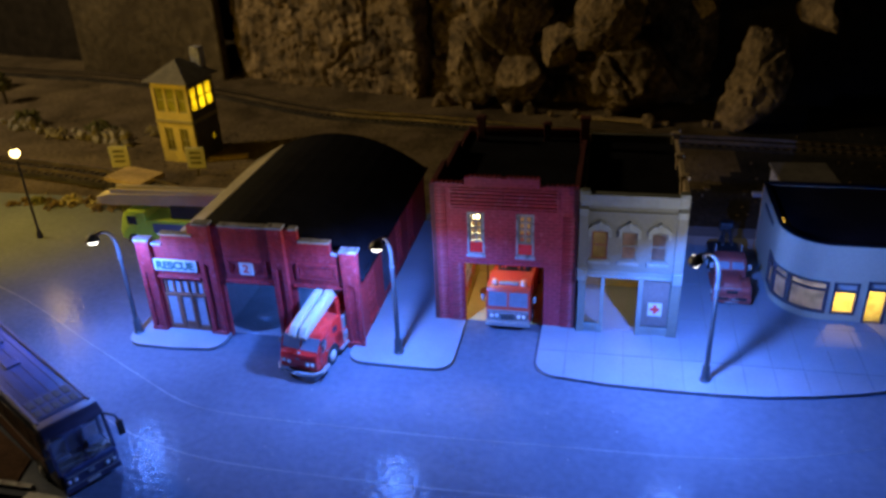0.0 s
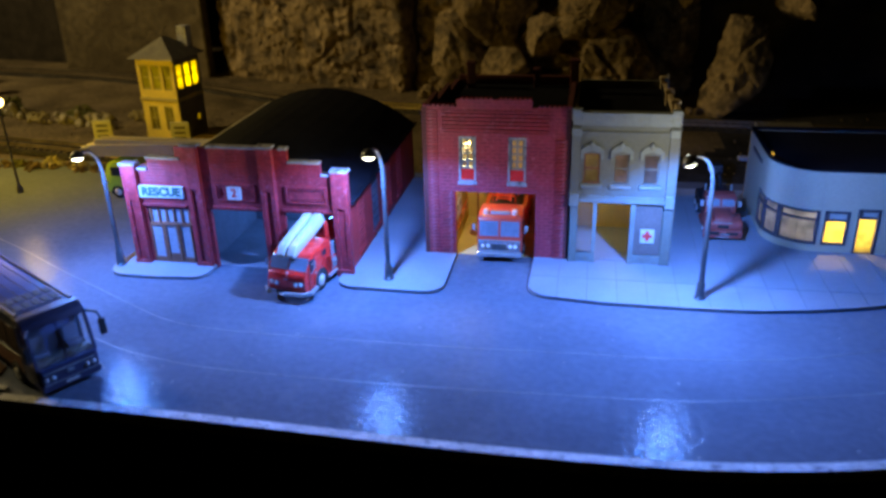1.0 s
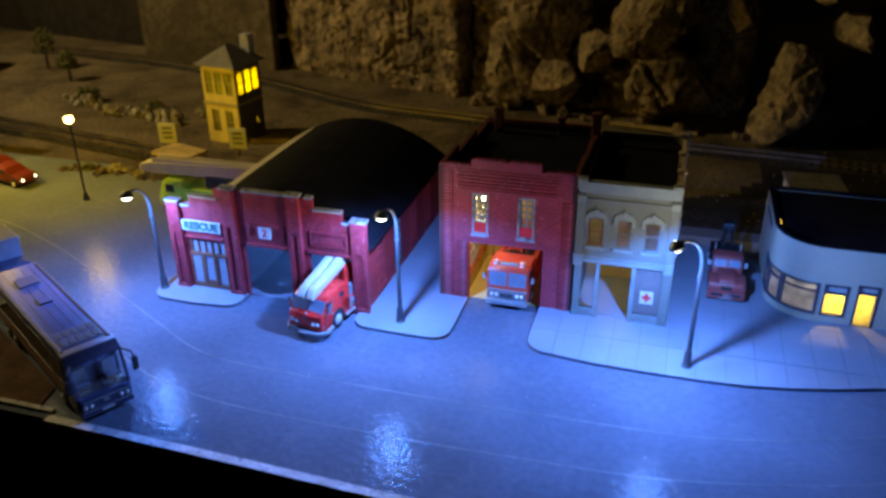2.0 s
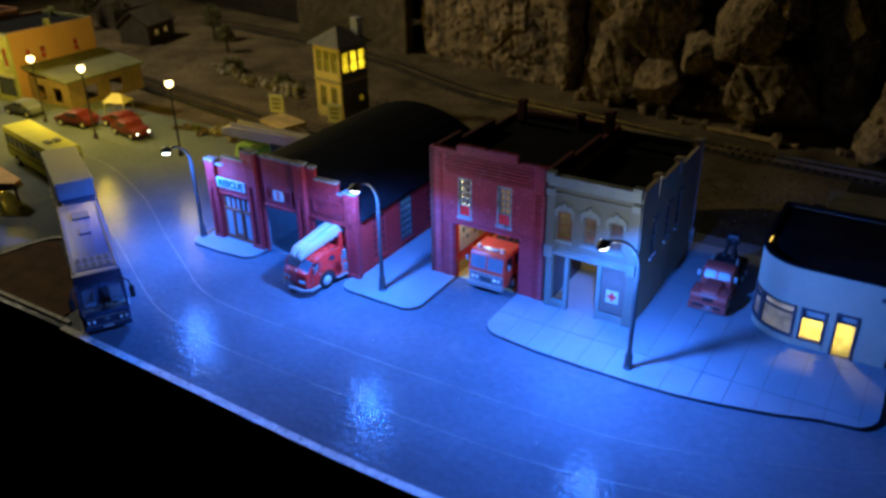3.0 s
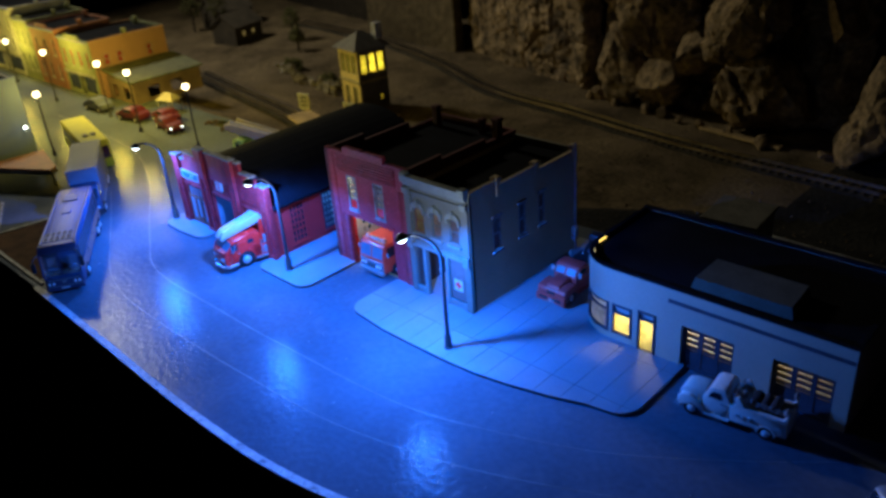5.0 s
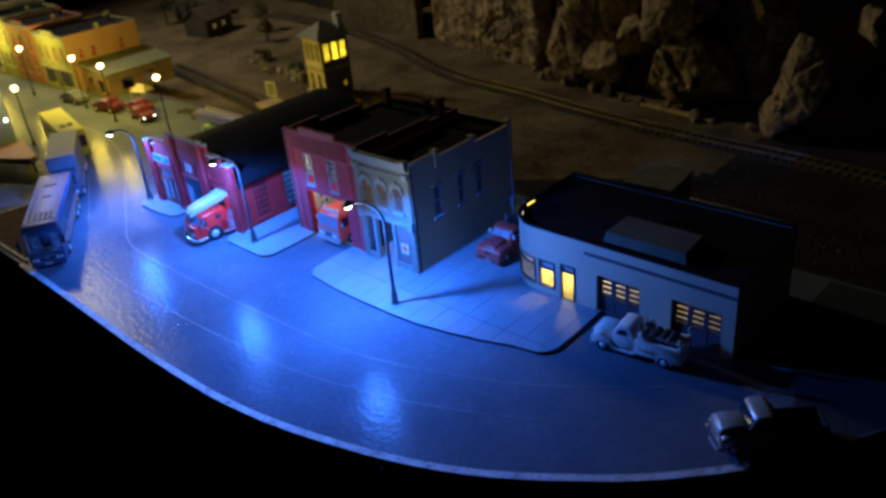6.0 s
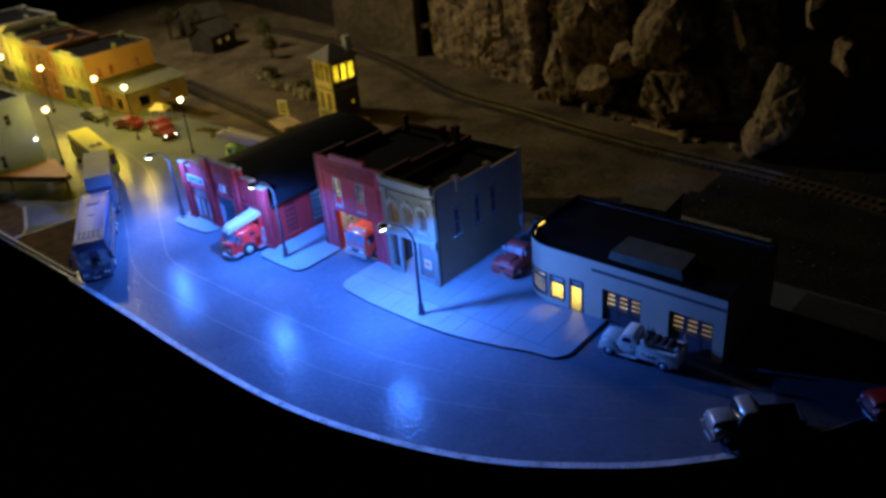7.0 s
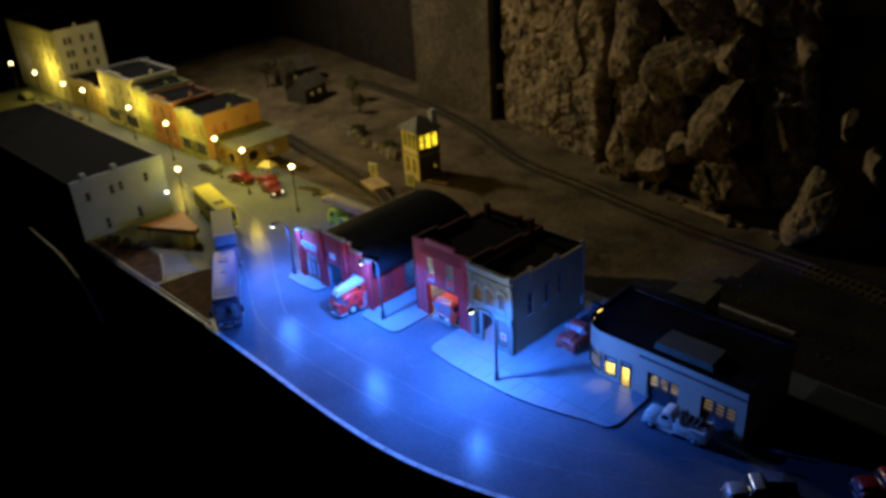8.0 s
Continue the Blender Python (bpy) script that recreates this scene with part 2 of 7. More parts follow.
M_town_brown = mat("town_brown", (0.30, 0.13, 0.06), 0.75, var=0.15)
M_shrub = mat("shrub_scatter", (0.10, 0.10, 0.04), 0.95, var=0.5, fine=1500, coarse=200, bump=1.0, spec=0.1)
M_shrub_pale = mat("shrub_pale", (0.30, 0.26, 0.16), 0.95, var=0.5, fine=1500, coarse=200, bump=1.0, spec=0.1)
M_scrub = mat("brown_scrub", (0.12, 0.085, 0.045), 0.95, var=0.5, fine=1500, coarse=200, bump=1.0, spec=0.1)
M_led = glow("led_white", (1.0, 0.94, 0.74), 5.0)
M_bulb_warm = glow("bulb_warm", (1.0, 0.66, 0.22), 9.0)
M_leak_glow = glow("leak_amber", (1.0, 0.55, 0.06), 2.2)
M_head_glow = glow("headlight_glow", (1.0, 0.86, 0.55), 9.0)
M_bulb_inside = glow("bulb_inside", (1.0, 0.60, 0.16), 3.5)


# ---- shaping helpers ----
def link(name, bm, material, parent=None, label="", smooth=False):
    me = bpy.data.meshes.new(name)
    bmesh.ops.scale(bm, vec=(S, S, S), verts=bm.verts)
    bmesh.ops.recalc_face_normals(bm, faces=bm.faces)
    if smooth:
        for f in bm.faces:
            f.smooth = True
    bm.to_mesh(me)
    bm.free()
    me.materials.append(material)
    if smooth:
        me.set_sharp_from_angle(angle=radians(38))
    ob = new(name, me)
    ob.parent = parent
    return tagged(ob, label)


def part(name, bm, material, parent, label="", smooth=False):
    return link(name, bm, material, parent, label, smooth)


def thing(name, x, y, z=0.0, turn=0.0, label="", category="", group="", kind="", tilt=0.0):
    ob = new(name)
    ob.empty_display_size = 0.005
    ob.matrix_basis = pose(x * S, y * S, z * S, tilt, 0, turn)
    return tagged(ob, label, category, group, kind)


def B():
    return bmesh.new()


def box(bm, x0, x1, y0, y1, z0, z1, bev=0.0):
    vs = [bm.verts.new((x, y, z)) for x in (x0, x1) for y in (y0, y1) for z in (z0, z1)]
    fs = [bm.faces.new([vs[i] for i in q]) for q in ((0, 1, 3, 2), (4, 6, 7, 5), (0, 4, 5, 1), (2, 3, 7, 6), (0, 2, 6, 4), (1, 5, 7, 3))]
    if bev:
        es = {e for f in fs for e in f.edges}
        bmesh.ops.bevel(bm, geom=list(es), offset=bev, segments=2, profile=0.5, affect="EDGES")
    return bm


def prism(bm, pts, d0, d1, plane="xz", bev=0.0, taper=1.0):
    """A polygon pushed from d0 to d1 across its plane; taper shrinks the d1 end about the polygon's middle."""
    put = {"xz": lambda a, b, d: (a, d, b), "xy": lambda a, b, d: (a, b, d), "yz": lambda a, b, d: (d, a, b)}[plane]
    ca, cb = sum(p[0] for p in pts) / len(pts), sum(p[1] for p in pts) / len(pts)
    r0 = [bm.verts.new(put(a, b, d0)) for a, b in pts]
    r1 = [bm.verts.new(put(ca + (a - ca) * taper, cb + (b - cb) * taper, d1)) for a, b in pts]
    fs = [bm.faces.new(r0), bm.faces.new(r1[::-1])]
    n = len(pts)
    for i in range(n):
        fs.append(bm.faces.new((r0[i], r1[i], r1[(i + 1) % n], r0[(i + 1) % n])))
    if bev:
        es = {e for f in fs for e in f.edges}
        bmesh.ops.bevel(bm, geom=list(es), offset=bev, segments=2, profile=0.5, affect="EDGES")
    return bm


def ring(bm, centre, axis, r, n):
    axis = Vector(axis).normalized()
    side = axis.orthogonal().normalized()
    up = axis.cross(side)
    return [bm.verts.new(Vector(centre) + side * (r * math.cos(a)) + up * (r * math.sin(a))) for a in (2 * math.pi * i / n for i in range(n))]


def rings(bm, rows, axis, n=12, close=True):
    """Skins circles (centre, radius) that share an axis."""
    rs = [ring(bm, c, axis, max(r, 1e-4), n) for c, r in rows]
    for a, b in zip(rs, rs[1:]):
        for i in range(n):
            bm.faces.new((a[i], a[(i + 1) % n], b[(i + 1) % n], b[i]))
    if close:
        bm.faces.new(rs[0])
        bm.faces.new(rs[-1][::-1])
    return bm


def cyl(bm, p0, p1, r0, r1=None, n=12):
    axis = Vector(p1) - Vector(p0)
    return rings(bm, [(p0, r0), (p1, r0 if r1 is None else r1)], axis, n)


def tube(bm, pts, r, n=8):
    pts = [Vector(p) for p in pts]
    rs = []
    for i, p in enumerate(pts):
        d = (pts[min(i + 1, len(pts) - 1)] - pts[max(i - 1, 0)]).normalized()
        side = d.cross(Vector((0.31, 0.95, 0.02))).normalized()
        up = side.cross(d)
        rr = r[i] if isinstance(r, (list, tuple)) else r
        rs.append([bm.verts.new(p + side * (rr * math.cos(a)) + up * (rr * math.sin(a))) for a in (2 * math.pi * k / n for k in range(n))])
    for a, b in zip(rs, rs[1:]):
        for i in range(n):
            bm.faces.new((a[i], a[(i + 1) % n], b[(i + 1) % n], b[i]))
    bm.faces.new(rs[0])
    bm.faces.new(rs[-1][::-1])
    return bm


def ball(bm, c, r, squash=1.0, u=14, v=9):
    m = Matrix.Translation(c) @ Matrix.Diagonal((1, 1, squash, 1))
    bmesh.ops.create_uvsphere(bm, u_segments=u, v_segments=v, radius=r, matrix=m)
    return bm


def wall(bm, a_cuts, z_cuts, solid, place, depth):
    """A wall of cells (a along it, z up) with real openings; place(a, d, z) gives the spot d deep in the wall."""
    A, Z = sorted(set(a_cuts)), sorted(set(z_cuts))
    on = [[solid((A[i] + A[i + 1]) / 2, (Z[j] + Z[j + 1]) / 2) for j in range(len(Z) - 1)] for i in range(len(A) - 1)]
    cache = {}

    def v(i, j, d):
        key = (i, j, d)
        if key not in cache:
            cache[key] = bm.verts.new(place(A[i], depth * d, Z[j]))
        return cache[key]

    def filled(i, j):
        return 0 <= i < len(A) - 1 and 0 <= j < len(Z) - 1 and on[i][j]

    for i in range(len(A) - 1):
        for j in range(len(Z) - 1):
            if not on[i][j]:
                continue
            for d in (0, 1):
                bm.faces.new((v(i, j, d), v(i + 1, j, d), v(i + 1, j + 1, d), v(i, j + 1, d)))
            for (p, q, i2, j2) in (((i, j), (i, j + 1), i - 1, j), ((i + 1, j), (i + 1, j + 1), i + 1, j),
                                   ((i, j), (i + 1, j), i, j - 1), ((i, j + 1), (i + 1, j + 1), i, j + 1)):
                if not filled(i2, j2):
                    bm.faces.new((v(*p, 0), v(*q, 0), v(*q, 1), v(*p, 1)))
    return bm


def flat_wall(bm, x0, x1, z0, z1, holes, y, depth, top=None, cuts=()):
    """A straight wall along x that faces -y, with rectangular holes (x0, x1, z0, z1) and a stepped top [(x0, x1, z)]."""
    a = [x0, x1, *cuts]
    z = [z0, z1]
    for h in holes:
        a += h[:2]
        z += h[2:]
    for s in top or ():
        a += s[:2]
        z.append(s[2])

    def solid(x, h):
        if any(q[0] < x < q[1] and q[2] < h < q[3] for q in holes):
            return False
        limit = max([s[2] for s in top if s[0] < x < s[1]], default=z1) if top else z1
        return h < limit

    return wall(bm, a, z, solid, lambda p, d, h: (p, y + d, h), depth)


def side_wall(bm, y0, y1, z0, z1, holes, x, depth, top=None):
    """The same along y; it faces +x where depth is negative, -x where it is positive."""
    a = [y0, y1]
    z = [z0, z1]
    for h in holes:
        a += h[:2]
        z += h[2:]
    for s in top or ():
        a += s[:2]
        z.append(s[2])

    def solid(p, h):
        if any(q[0] < p < q[1] and q[2] < h < q[3] for q in holes):
            return False
        limit = max([s[2] for s in top if s[0] < p < s[1]], default=z1) if top else z1
        return h < limit

    return wall(bm, a, z, solid, lambda p, d, h: (x + d, p, h), depth)


def writing(text, size, material, parent, at, turn=0.0, depth=0.08, bold=0.0):
    """Raised letters in the built-in font, standing upright and facing -y."""
    cu = bpy.data.curves.new("lettering", "FONT")
    cu.body, cu.size, cu.extrude, cu.offset = text, size * S, depth * S, bold * S
    cu.align_x, cu.align_y = "CENTER", "CENTER"
    tmp = bpy.data.objects.new("lettering", cu)
    scene.collection.objects.link(tmp)
    dg = bpy.context.evaluated_depsgraph_get()
    me = bpy.data.meshes.new_from_object(tmp.evaluated_get(dg))
    bpy.data.objects.remove(tmp)
    me.materials.clear()
    me.materials.append(material)
    ob = new("lettering", me)
    ob.parent = parent
    ob.matrix_basis = pose(at[0] * S, at[1] * S, at[2] * S, 90, 0, turn)
    return ob


# ---- the setting ----
def smooth_line(pts, steps=6):
    """A rounded line through the given points."""
    out = []
    n = len(pts)
    for i in range(n - 1):
        p0, p1, p2, p3 = (Vector(pts[max(0, min(n - 1, i + k))]) for k in (-1, 0, 1, 2))
        for s in range(steps):
            t = s / steps
            q = 0.5 * ((2 * p1) + (p2 - p0) * t + (2 * p0 - 5 * p1 + 4 * p2 - p3) * t * t + (3 * p1 - p0 - 3 * p2 + p3) * t ** 3)
            out.append((q.x, q.y))
    return out + [tuple(pts[-1])]


def strip(bm, line, width, z0, z1, side=0.5):
    """A band of that width along a line on the ground, between two heights."""
    rows = []
    for i, p in enumerate(line):
        a, b = Vector(line[max(0, i - 1)]), Vector(line[min(len(line) - 1, i + 1)])
        d = (b - a).normalized()
        nrm = Vector((-d.y, d.x))
        l, r = Vector(p) + nrm * width * side, Vector(p) - nrm * width * (1 - side)
        rows.append([bm.verts.new((q.x, q.y, z)) for q, z in ((l, z0), (l, z1), (r, z1), (r, z0))])
    for a, b in zip(rows, rows[1:]):
        for k in range(4):
            bm.faces.new((a[k], b[k], b[(k + 1) % 4], a[(k + 1) % 4]))
    bm.faces.new(rows[0])
    bm.faces.new(rows[-1][::-1])
    return bm


EDGE = [(-152, 136.5), (-90, 135), (-30, 133.2), (10, 133.4), (32, 134.8), (54, 138), (78, 143.6), (99, 150), (117, 157.4), (133, 166),
        (148, 176), (163, 187), (176, 199), (188, 212), (205, 236), (222, 265), (245, 310)]
edge = smooth_line(EDGE, 5)
front = [(-900, 137), (-345, 137)] + edge

bm = B()
prism(bm, front + [(256, 330), (-900, 330)], -2.0, 0.0, "xy")
tagged(link("road", bm, M_road), "glossy dark grey model road with faint wear", "road", kind="structure")
bm = B()
strip(bm, [p for p in edge if p[0] < 190], 2.8, -3.0, 0.45, 0.5)
tagged(link("edge_trim", bm, M_lip), "rough pale plaster lip along the table edge", "trim", kind="structure")
bm = B()
prism(bm, [(x, y + 0.6) for x, y in front] + [(250, 328), (-900, 328)], -60.0, -3.2, "xy")
prism(bm, [(-900, 328.5), (246, 328.5), (500, 420), (560, 780), (-900, 780)], -60.0, -19.0, "xy")
tagged(link("table_base", bm, M_black), "black table base under the layout", "base", kind="structure")

# dark sheet laid over the road's dim end, shade put into its colour
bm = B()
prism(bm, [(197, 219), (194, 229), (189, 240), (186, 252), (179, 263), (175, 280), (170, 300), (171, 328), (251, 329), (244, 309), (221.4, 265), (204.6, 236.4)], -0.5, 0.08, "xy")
tagged(link("yard", bm, M_road_shade), "dark sheet painted as shade on the road past the garage", "ground", kind="structure")

for pts in ([(-420, 262), (-300, 258), (-234, 238), (-178, 208), (-150, 193), (-128, 182), (-107, 178.4), (-72, 178), (-39, 178), (-7, 179), (24, 180), (47, 182.5), (71, 189), (107, 203), (140, 224), (172, 249)],
            [(-234, 214), (-190, 192), (-143, 168), (-122, 161), (-98, 157.5), (-50, 157), (-13, 158), (26, 160), (57, 166), (80, 172.5), (108, 184), (135, 198), (172, 223)]):
    bm = B()
    strip(bm, smooth_line(pts, 6), 0.32, -0.2, 0.05)
    tagged(link("road_line", bm, M_line), "thin faint pale line scored along the road", "line", kind="structure")


def ground_height(x, y):
    h = 1.2 * noise.noise(Vector((x / 60, y / 60, 0))) + 0.6 * noise.noise(Vector((x / 14, y / 14, 3)))
    start = 328 + 42 * max(0.0, min(1.0, (x + 20) / 60))
    fall = max(0.0, min(1.0, (y - start) / 42))
    fall = fall * fall * (3 - 2 * fall)
    return -1.3 - fall * 13.7 + h * min(1.0, max(0.0, (y - 318) / 20))


def in_earth_shade(x, y):
    """Where the earth takes its shaded colour: the hollow behind the garage."""
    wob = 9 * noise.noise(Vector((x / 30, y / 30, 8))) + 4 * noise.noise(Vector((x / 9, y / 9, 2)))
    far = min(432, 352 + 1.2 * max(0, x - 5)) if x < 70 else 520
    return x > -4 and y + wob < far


X = [-900 + 6 * i for i in range(251)]
Y = [312 + 6 * j for j in range(70)]
for dark, m, label in ((False, M_earth, "brown scattered earth between the town and the rocks"), (True, M_shaded_earth, "earth behind the buildings, darkened as shade")):
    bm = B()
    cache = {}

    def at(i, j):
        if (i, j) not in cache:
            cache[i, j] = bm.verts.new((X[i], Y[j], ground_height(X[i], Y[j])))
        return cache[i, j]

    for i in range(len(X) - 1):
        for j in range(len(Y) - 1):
            if in_earth_shade(X[i] + 3, Y[j] + 3) == dark:
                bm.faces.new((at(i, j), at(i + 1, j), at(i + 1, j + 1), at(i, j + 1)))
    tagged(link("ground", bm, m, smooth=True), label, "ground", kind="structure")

# gravel strewn over the earth
rnd = random.Random(7)
bm = B()
for k in range(900):
    x, y = rnd.uniform(-330, 260), rnd.uniform(335, 500)
    r = rnd.uniform(0.35, 1.1)
    m = Matrix.Translation((x, y, ground_height(x, y) + 0.2 * r)) @ Euler((rnd.random() * 6, rnd.random() * 6, 0)).to_matrix().to_4x4() @ Matrix.Diagonal((1, 0.7, 0.6, 1))
    bmesh.ops.create_icosphere(bm, subdivisions=1, radius=r, matrix=m)
tagged(link("gravel", bm, M_earth), "loose brown gravel strewn over the earth", "gravel", kind="stuff")


# the rock face: split boulders against a backing painted dark for the shade between
def rock_foot(x):
    pts = [(-300, 588), (-230, 566), (-166, 549), (-118, 538), (-21, 517), (78, 505), (160, 500), (300, 494), (480, 486)]
    for (x0, y0), (x1, y1) in zip(pts, pts[1:]):
        if x <= x1:
            return y0 + (y1 - y0) * (x - x0) / (x1 - x0)
    return pts[-1][1]


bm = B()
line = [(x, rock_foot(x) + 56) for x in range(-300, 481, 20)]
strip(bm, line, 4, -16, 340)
rock_wall = tagged(link("rock_wall", bm, M_unlit_backing), "wall of split brown boulders with deep dark gaps", "rock face", kind="structure")


def crag(p):
    """Relief of broken stone at three sizes: lumps, split edges and pits."""
    q = p + 0.35 * noise.noise_vector(p * 1.3)
    a = 5.6 * noise.fractal(p * 0.7, 0.95, 2.1, 7)
    a += 2.2 * noise.fractal(q * 4.1, 0.8, 2.2, 4)
    cell, near = noise.voronoi(q * 0.36)
    a -= 3.4 * max(0.0, 0.07 - (cell[1] - cell[0])) / 0.07
    a += 3.2 * noise.cell(near[0] * 7.0)
    fine, _ = noise.voronoi(q * 2.3)
    return a - 2.1 * max(0.0, 1 - fine[0] / 0.32)


# the rough standing face beside the back panel, and the broken face deeper behind the stones
for x0, x1, deep, relief, NX, NZ, label in ((-303, -131, 14, 1.0, 150, 170, "standing face of pitted brown stone"), (-136, 66, 34, 1.9, 130, 130, "broken brown stone deep between the boulders")):
    bm = B()
    sheet = []
    for i in range(NX + 1):
        x = x0 + (x1 - x0) * i / NX
        col = []
        for j in range(NZ + 1):
            z = -16 + 226 * j / NZ
            p = Vector((x / 26, 4.2, z / 26))
            rim = min(i, NX - i, 8) / 8.0
            y = rock_foot(x) + deep - crag(p) * relief + 16 * (1 - rim) ** 2
            col.append(bm.verts.new((x + 2.4 * noise.noise(p * 1.7), y, z)))
        sheet.append(col)
    for a, b in zip(sheet, sheet[1:]):
        for j in range(NZ):
            bm.faces.new((a[j], b[j], b[j + 1], a[j + 1]))
    part("rough_face", bm, M_rock, rock_wall, label, True)


def boulder(seed, w, h, d, cuts=0):
    """A split stone: the hull of random points, cut into facets and roughened."""
    rr = random.Random(seed)
    bm = B()
    for k in range(22):
        v = Vector((rr.gauss(0, 1), rr.gauss(0, 1), rr.gauss(0, 1))).normalized() * rr.uniform(0.88, 1.06)
        bm.verts.new((v.x * w / 2 * 1.1, v.y * d / 2, v.z * h / 2 * 1.1))
    hull = bmesh.ops.convex_hull(bm, input=bm.verts)
    bmesh.ops.delete(bm, geom=[g for g in set(hull["geom_interior"] + hull["geom_unused"]) if isinstance(g, bmesh.types.BMVert)], context="VERTS")
    bmesh.ops.triangulate(bm, faces=bm.faces)
    bmesh.ops.subdivide_edges(bm, edges=bm.edges, cuts=cuts or (9 if w > 30 else 3), use_grid_fill=True)
    off = Vector((rr.random() * 90, rr.random() * 90, rr.random() * 90))
    bm.normal_update()
    moves = [v.normal * min(1.0, w / 50) * 0.55 * crag(v.co / 18.0 + off) for v in bm.verts]
    for v, m in zip(bm.verts, moves):
        v.co += m
    return bm


# the stones that stand out of the face: middle (x, z), width, height, lean
rr = random.Random(21)
STONES = ((-92, 108, 44, 92, 8), (-47, 96, 62, 50, -38), (-74, 56, 56, 60, 12), (-96, 14, 40, 62, -14), (-62, 8, 34, 40, 20), (4, 60, 40, 82, 34),
          (14, 10, 58, 50, 4), (10, 116, 30, 44, -10), (86, 10, 34, 66, 14), (-32, 150, 60, 46, 10), (-116, 160, 56, 60, -12), (-70, 172, 50, 50, 6),
          (26, 168, 46, 40, -16), (-34, 30, 26, 26, -8), (52, 62, 18, 34, -20), (60, 128, 22, 30, 30), (98, 78, 14, 20, 10), (120, 52, 16, 22, -14))
for k, (x, z, w, h, lean) in enumerate(STONES):
    ob = part("boulder", boulder(300 + k, w * 1.1, h * 1.05, 44, 13 if w > 30 else 7), M_rock, rock_wall, smooth=True)
    deep = 26 if w < 24 else 12
    ob.matrix_basis = pose(x * S, (rock_foot(x) + deep + rr.uniform(-4, 4)) * S, z * S, rr.uniform(-10, 10), lean, rr.uniform(-20, 20))
for k in range(14):
    x, z = -280 + 30 * k + rr.uniform(-8, 8), rr.uniform(215, 290)
    ob = part("boulder", boulder(500 + k, rr.uniform(60, 90), rr.uniform(60, 90), 52), M_rock, rock_wall, smooth=True)
    ob.matrix_basis = pose(x * S, (rock_foot(x) + 14) * S, z * S, rr.uniform(-16, 16), rr.uniform(-34, 34), rr.uniform(-30, 30))
# broken stones at the foot
for k in range(12):
    x = rr.uniform(-130, 70)
    size = rr.uniform(4, 11)
    ob = part("boulder", boulder(900 + k % 8, size * 1.3, size, size), M_rock, rock_wall)
    ob.matrix_basis = pose(x * S, (rock_foot(x) + rr.uniform(-3, 6)) * S, (-15 + size * 0.3) * S, rr.uniform(0, 360), rr.uniform(0, 360), rr.uniform(0, 360))

# plain panels that carry the layout on beyond the rocks; far ones painted as unlit space
for x0, y0, x1, y1, name, m in ((-306, 590, -440, 602, "wall_back", M_panel), (-444, 640, -700, 690, "wall_side", M_unlit_backing), (-704, 692, -1100, 750, "wall_far", M_unlit_backing)):
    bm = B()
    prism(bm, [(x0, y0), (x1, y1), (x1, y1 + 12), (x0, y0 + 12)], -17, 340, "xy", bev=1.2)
    tagged(link(name, bm, m), "rough brown back panel beside the rock wall" if m is M_panel else "near-black panel in place of the unlit space past the town", "wall", kind="structure")

# the dark room round the table
RX0, RX1, RY0, RY1, RZ0, RZ1 = -2600, 2200, -2200, 2000, -900, 1600
bm = B()
box(bm, RX0, RX1, RY0, RY1, RZ0 - 4, RZ0)
tagged(link("floor", bm, M_room), "dark room floor", "floor", kind="structure")
bm = B()
box(bm, RX0, RX1, RY0, RY1, RZ1, RZ1 + 4)
tagged(link("ceiling", bm, M_room), "dark room ceiling", "ceiling", kind="structure")
for name, q in (("wall_north", (RX0, RX1, RY1, RY1 + 8)), ("wall_south", (RX0, RX1, RY0 - 8, RY0)), ("wall_west", (RX0 - 8, RX0, RY0, RY1)), ("wall_east", (RX1, RX1 + 8, RY0, RY1))):
    bm = B()
    box(bm, *q, RZ0, RZ1)
    tagged(link(name, bm, M_room), "dark room wall", "wall", kind="structure")


# ---- pavements, slab by slab ----
def clip(poly, a, b, c):
    """The part of a polygon where a*x + b*y <= c."""
    out = []
    for (x0, y0), (x1, y1) in zip(poly, poly[1:] + poly[:1]):
        f0, f1 = a * x0 + b * y0 - c, a * x1 + b * y1 - c
        if f0 <= 0:
            out.append((x0, y0))
        if f0 * f1 < 0:
            t = f0 / (f0 - f1)
            out.append((x0 + t * (x1 - x0), y0 + t * (y1 - y0)))
    return out


def pavement(outline, nx, ny, x0, dx, y0, dy, label, top=1.15, gap=0.2):
    base = B()
    prism(base, outline, -0.3, top - 0.22, "xy")
    slab_base = tagged(link("pavement", base, M_pave_edge), label, "pavement", kind="structure")
    for i in range(nx):
        for j in range(ny):
            poly = outline
            for a, b, c in ((-1, 0, -(x0 + dx * i + gap / 2)), (1, 0, x0 + dx * (i + 1) - gap / 2), (0, -1, -(y0 + dy * j + gap / 2)), (0, 1, y0 + dy * (j + 1) - gap / 2)):
                poly = clip(poly, a, b, c) if len(poly) > 2 else []
            area = 0.5 * abs(sum(p[0] * q[1] - q[0] * p[1] for p, q in zip(poly, poly[1:] + poly[:1]))) if len(poly) > 2 else 0
            if area > 1.5:
                s = B()
                prism(s, poly, top - 0.3, top + 0.03 * ((i * 7 + j * 3) % 5) / 5, "xy")
                part("slab", s, M_pave, slab_base)
    return slab_base


M_pave_edge = mat("pavement_edge", (0.16, 0.16, 0.17), 0.8, var=0.2)


def corner(cx, cy, r, a0, a1, n=6):
    return [(cx + r * math.cos(radians(a0 + (a1 - a0) * k / n)), cy + r * math.sin(radians(a0 + (a1 - a0) * k / n))) for k in range(n + 1)]


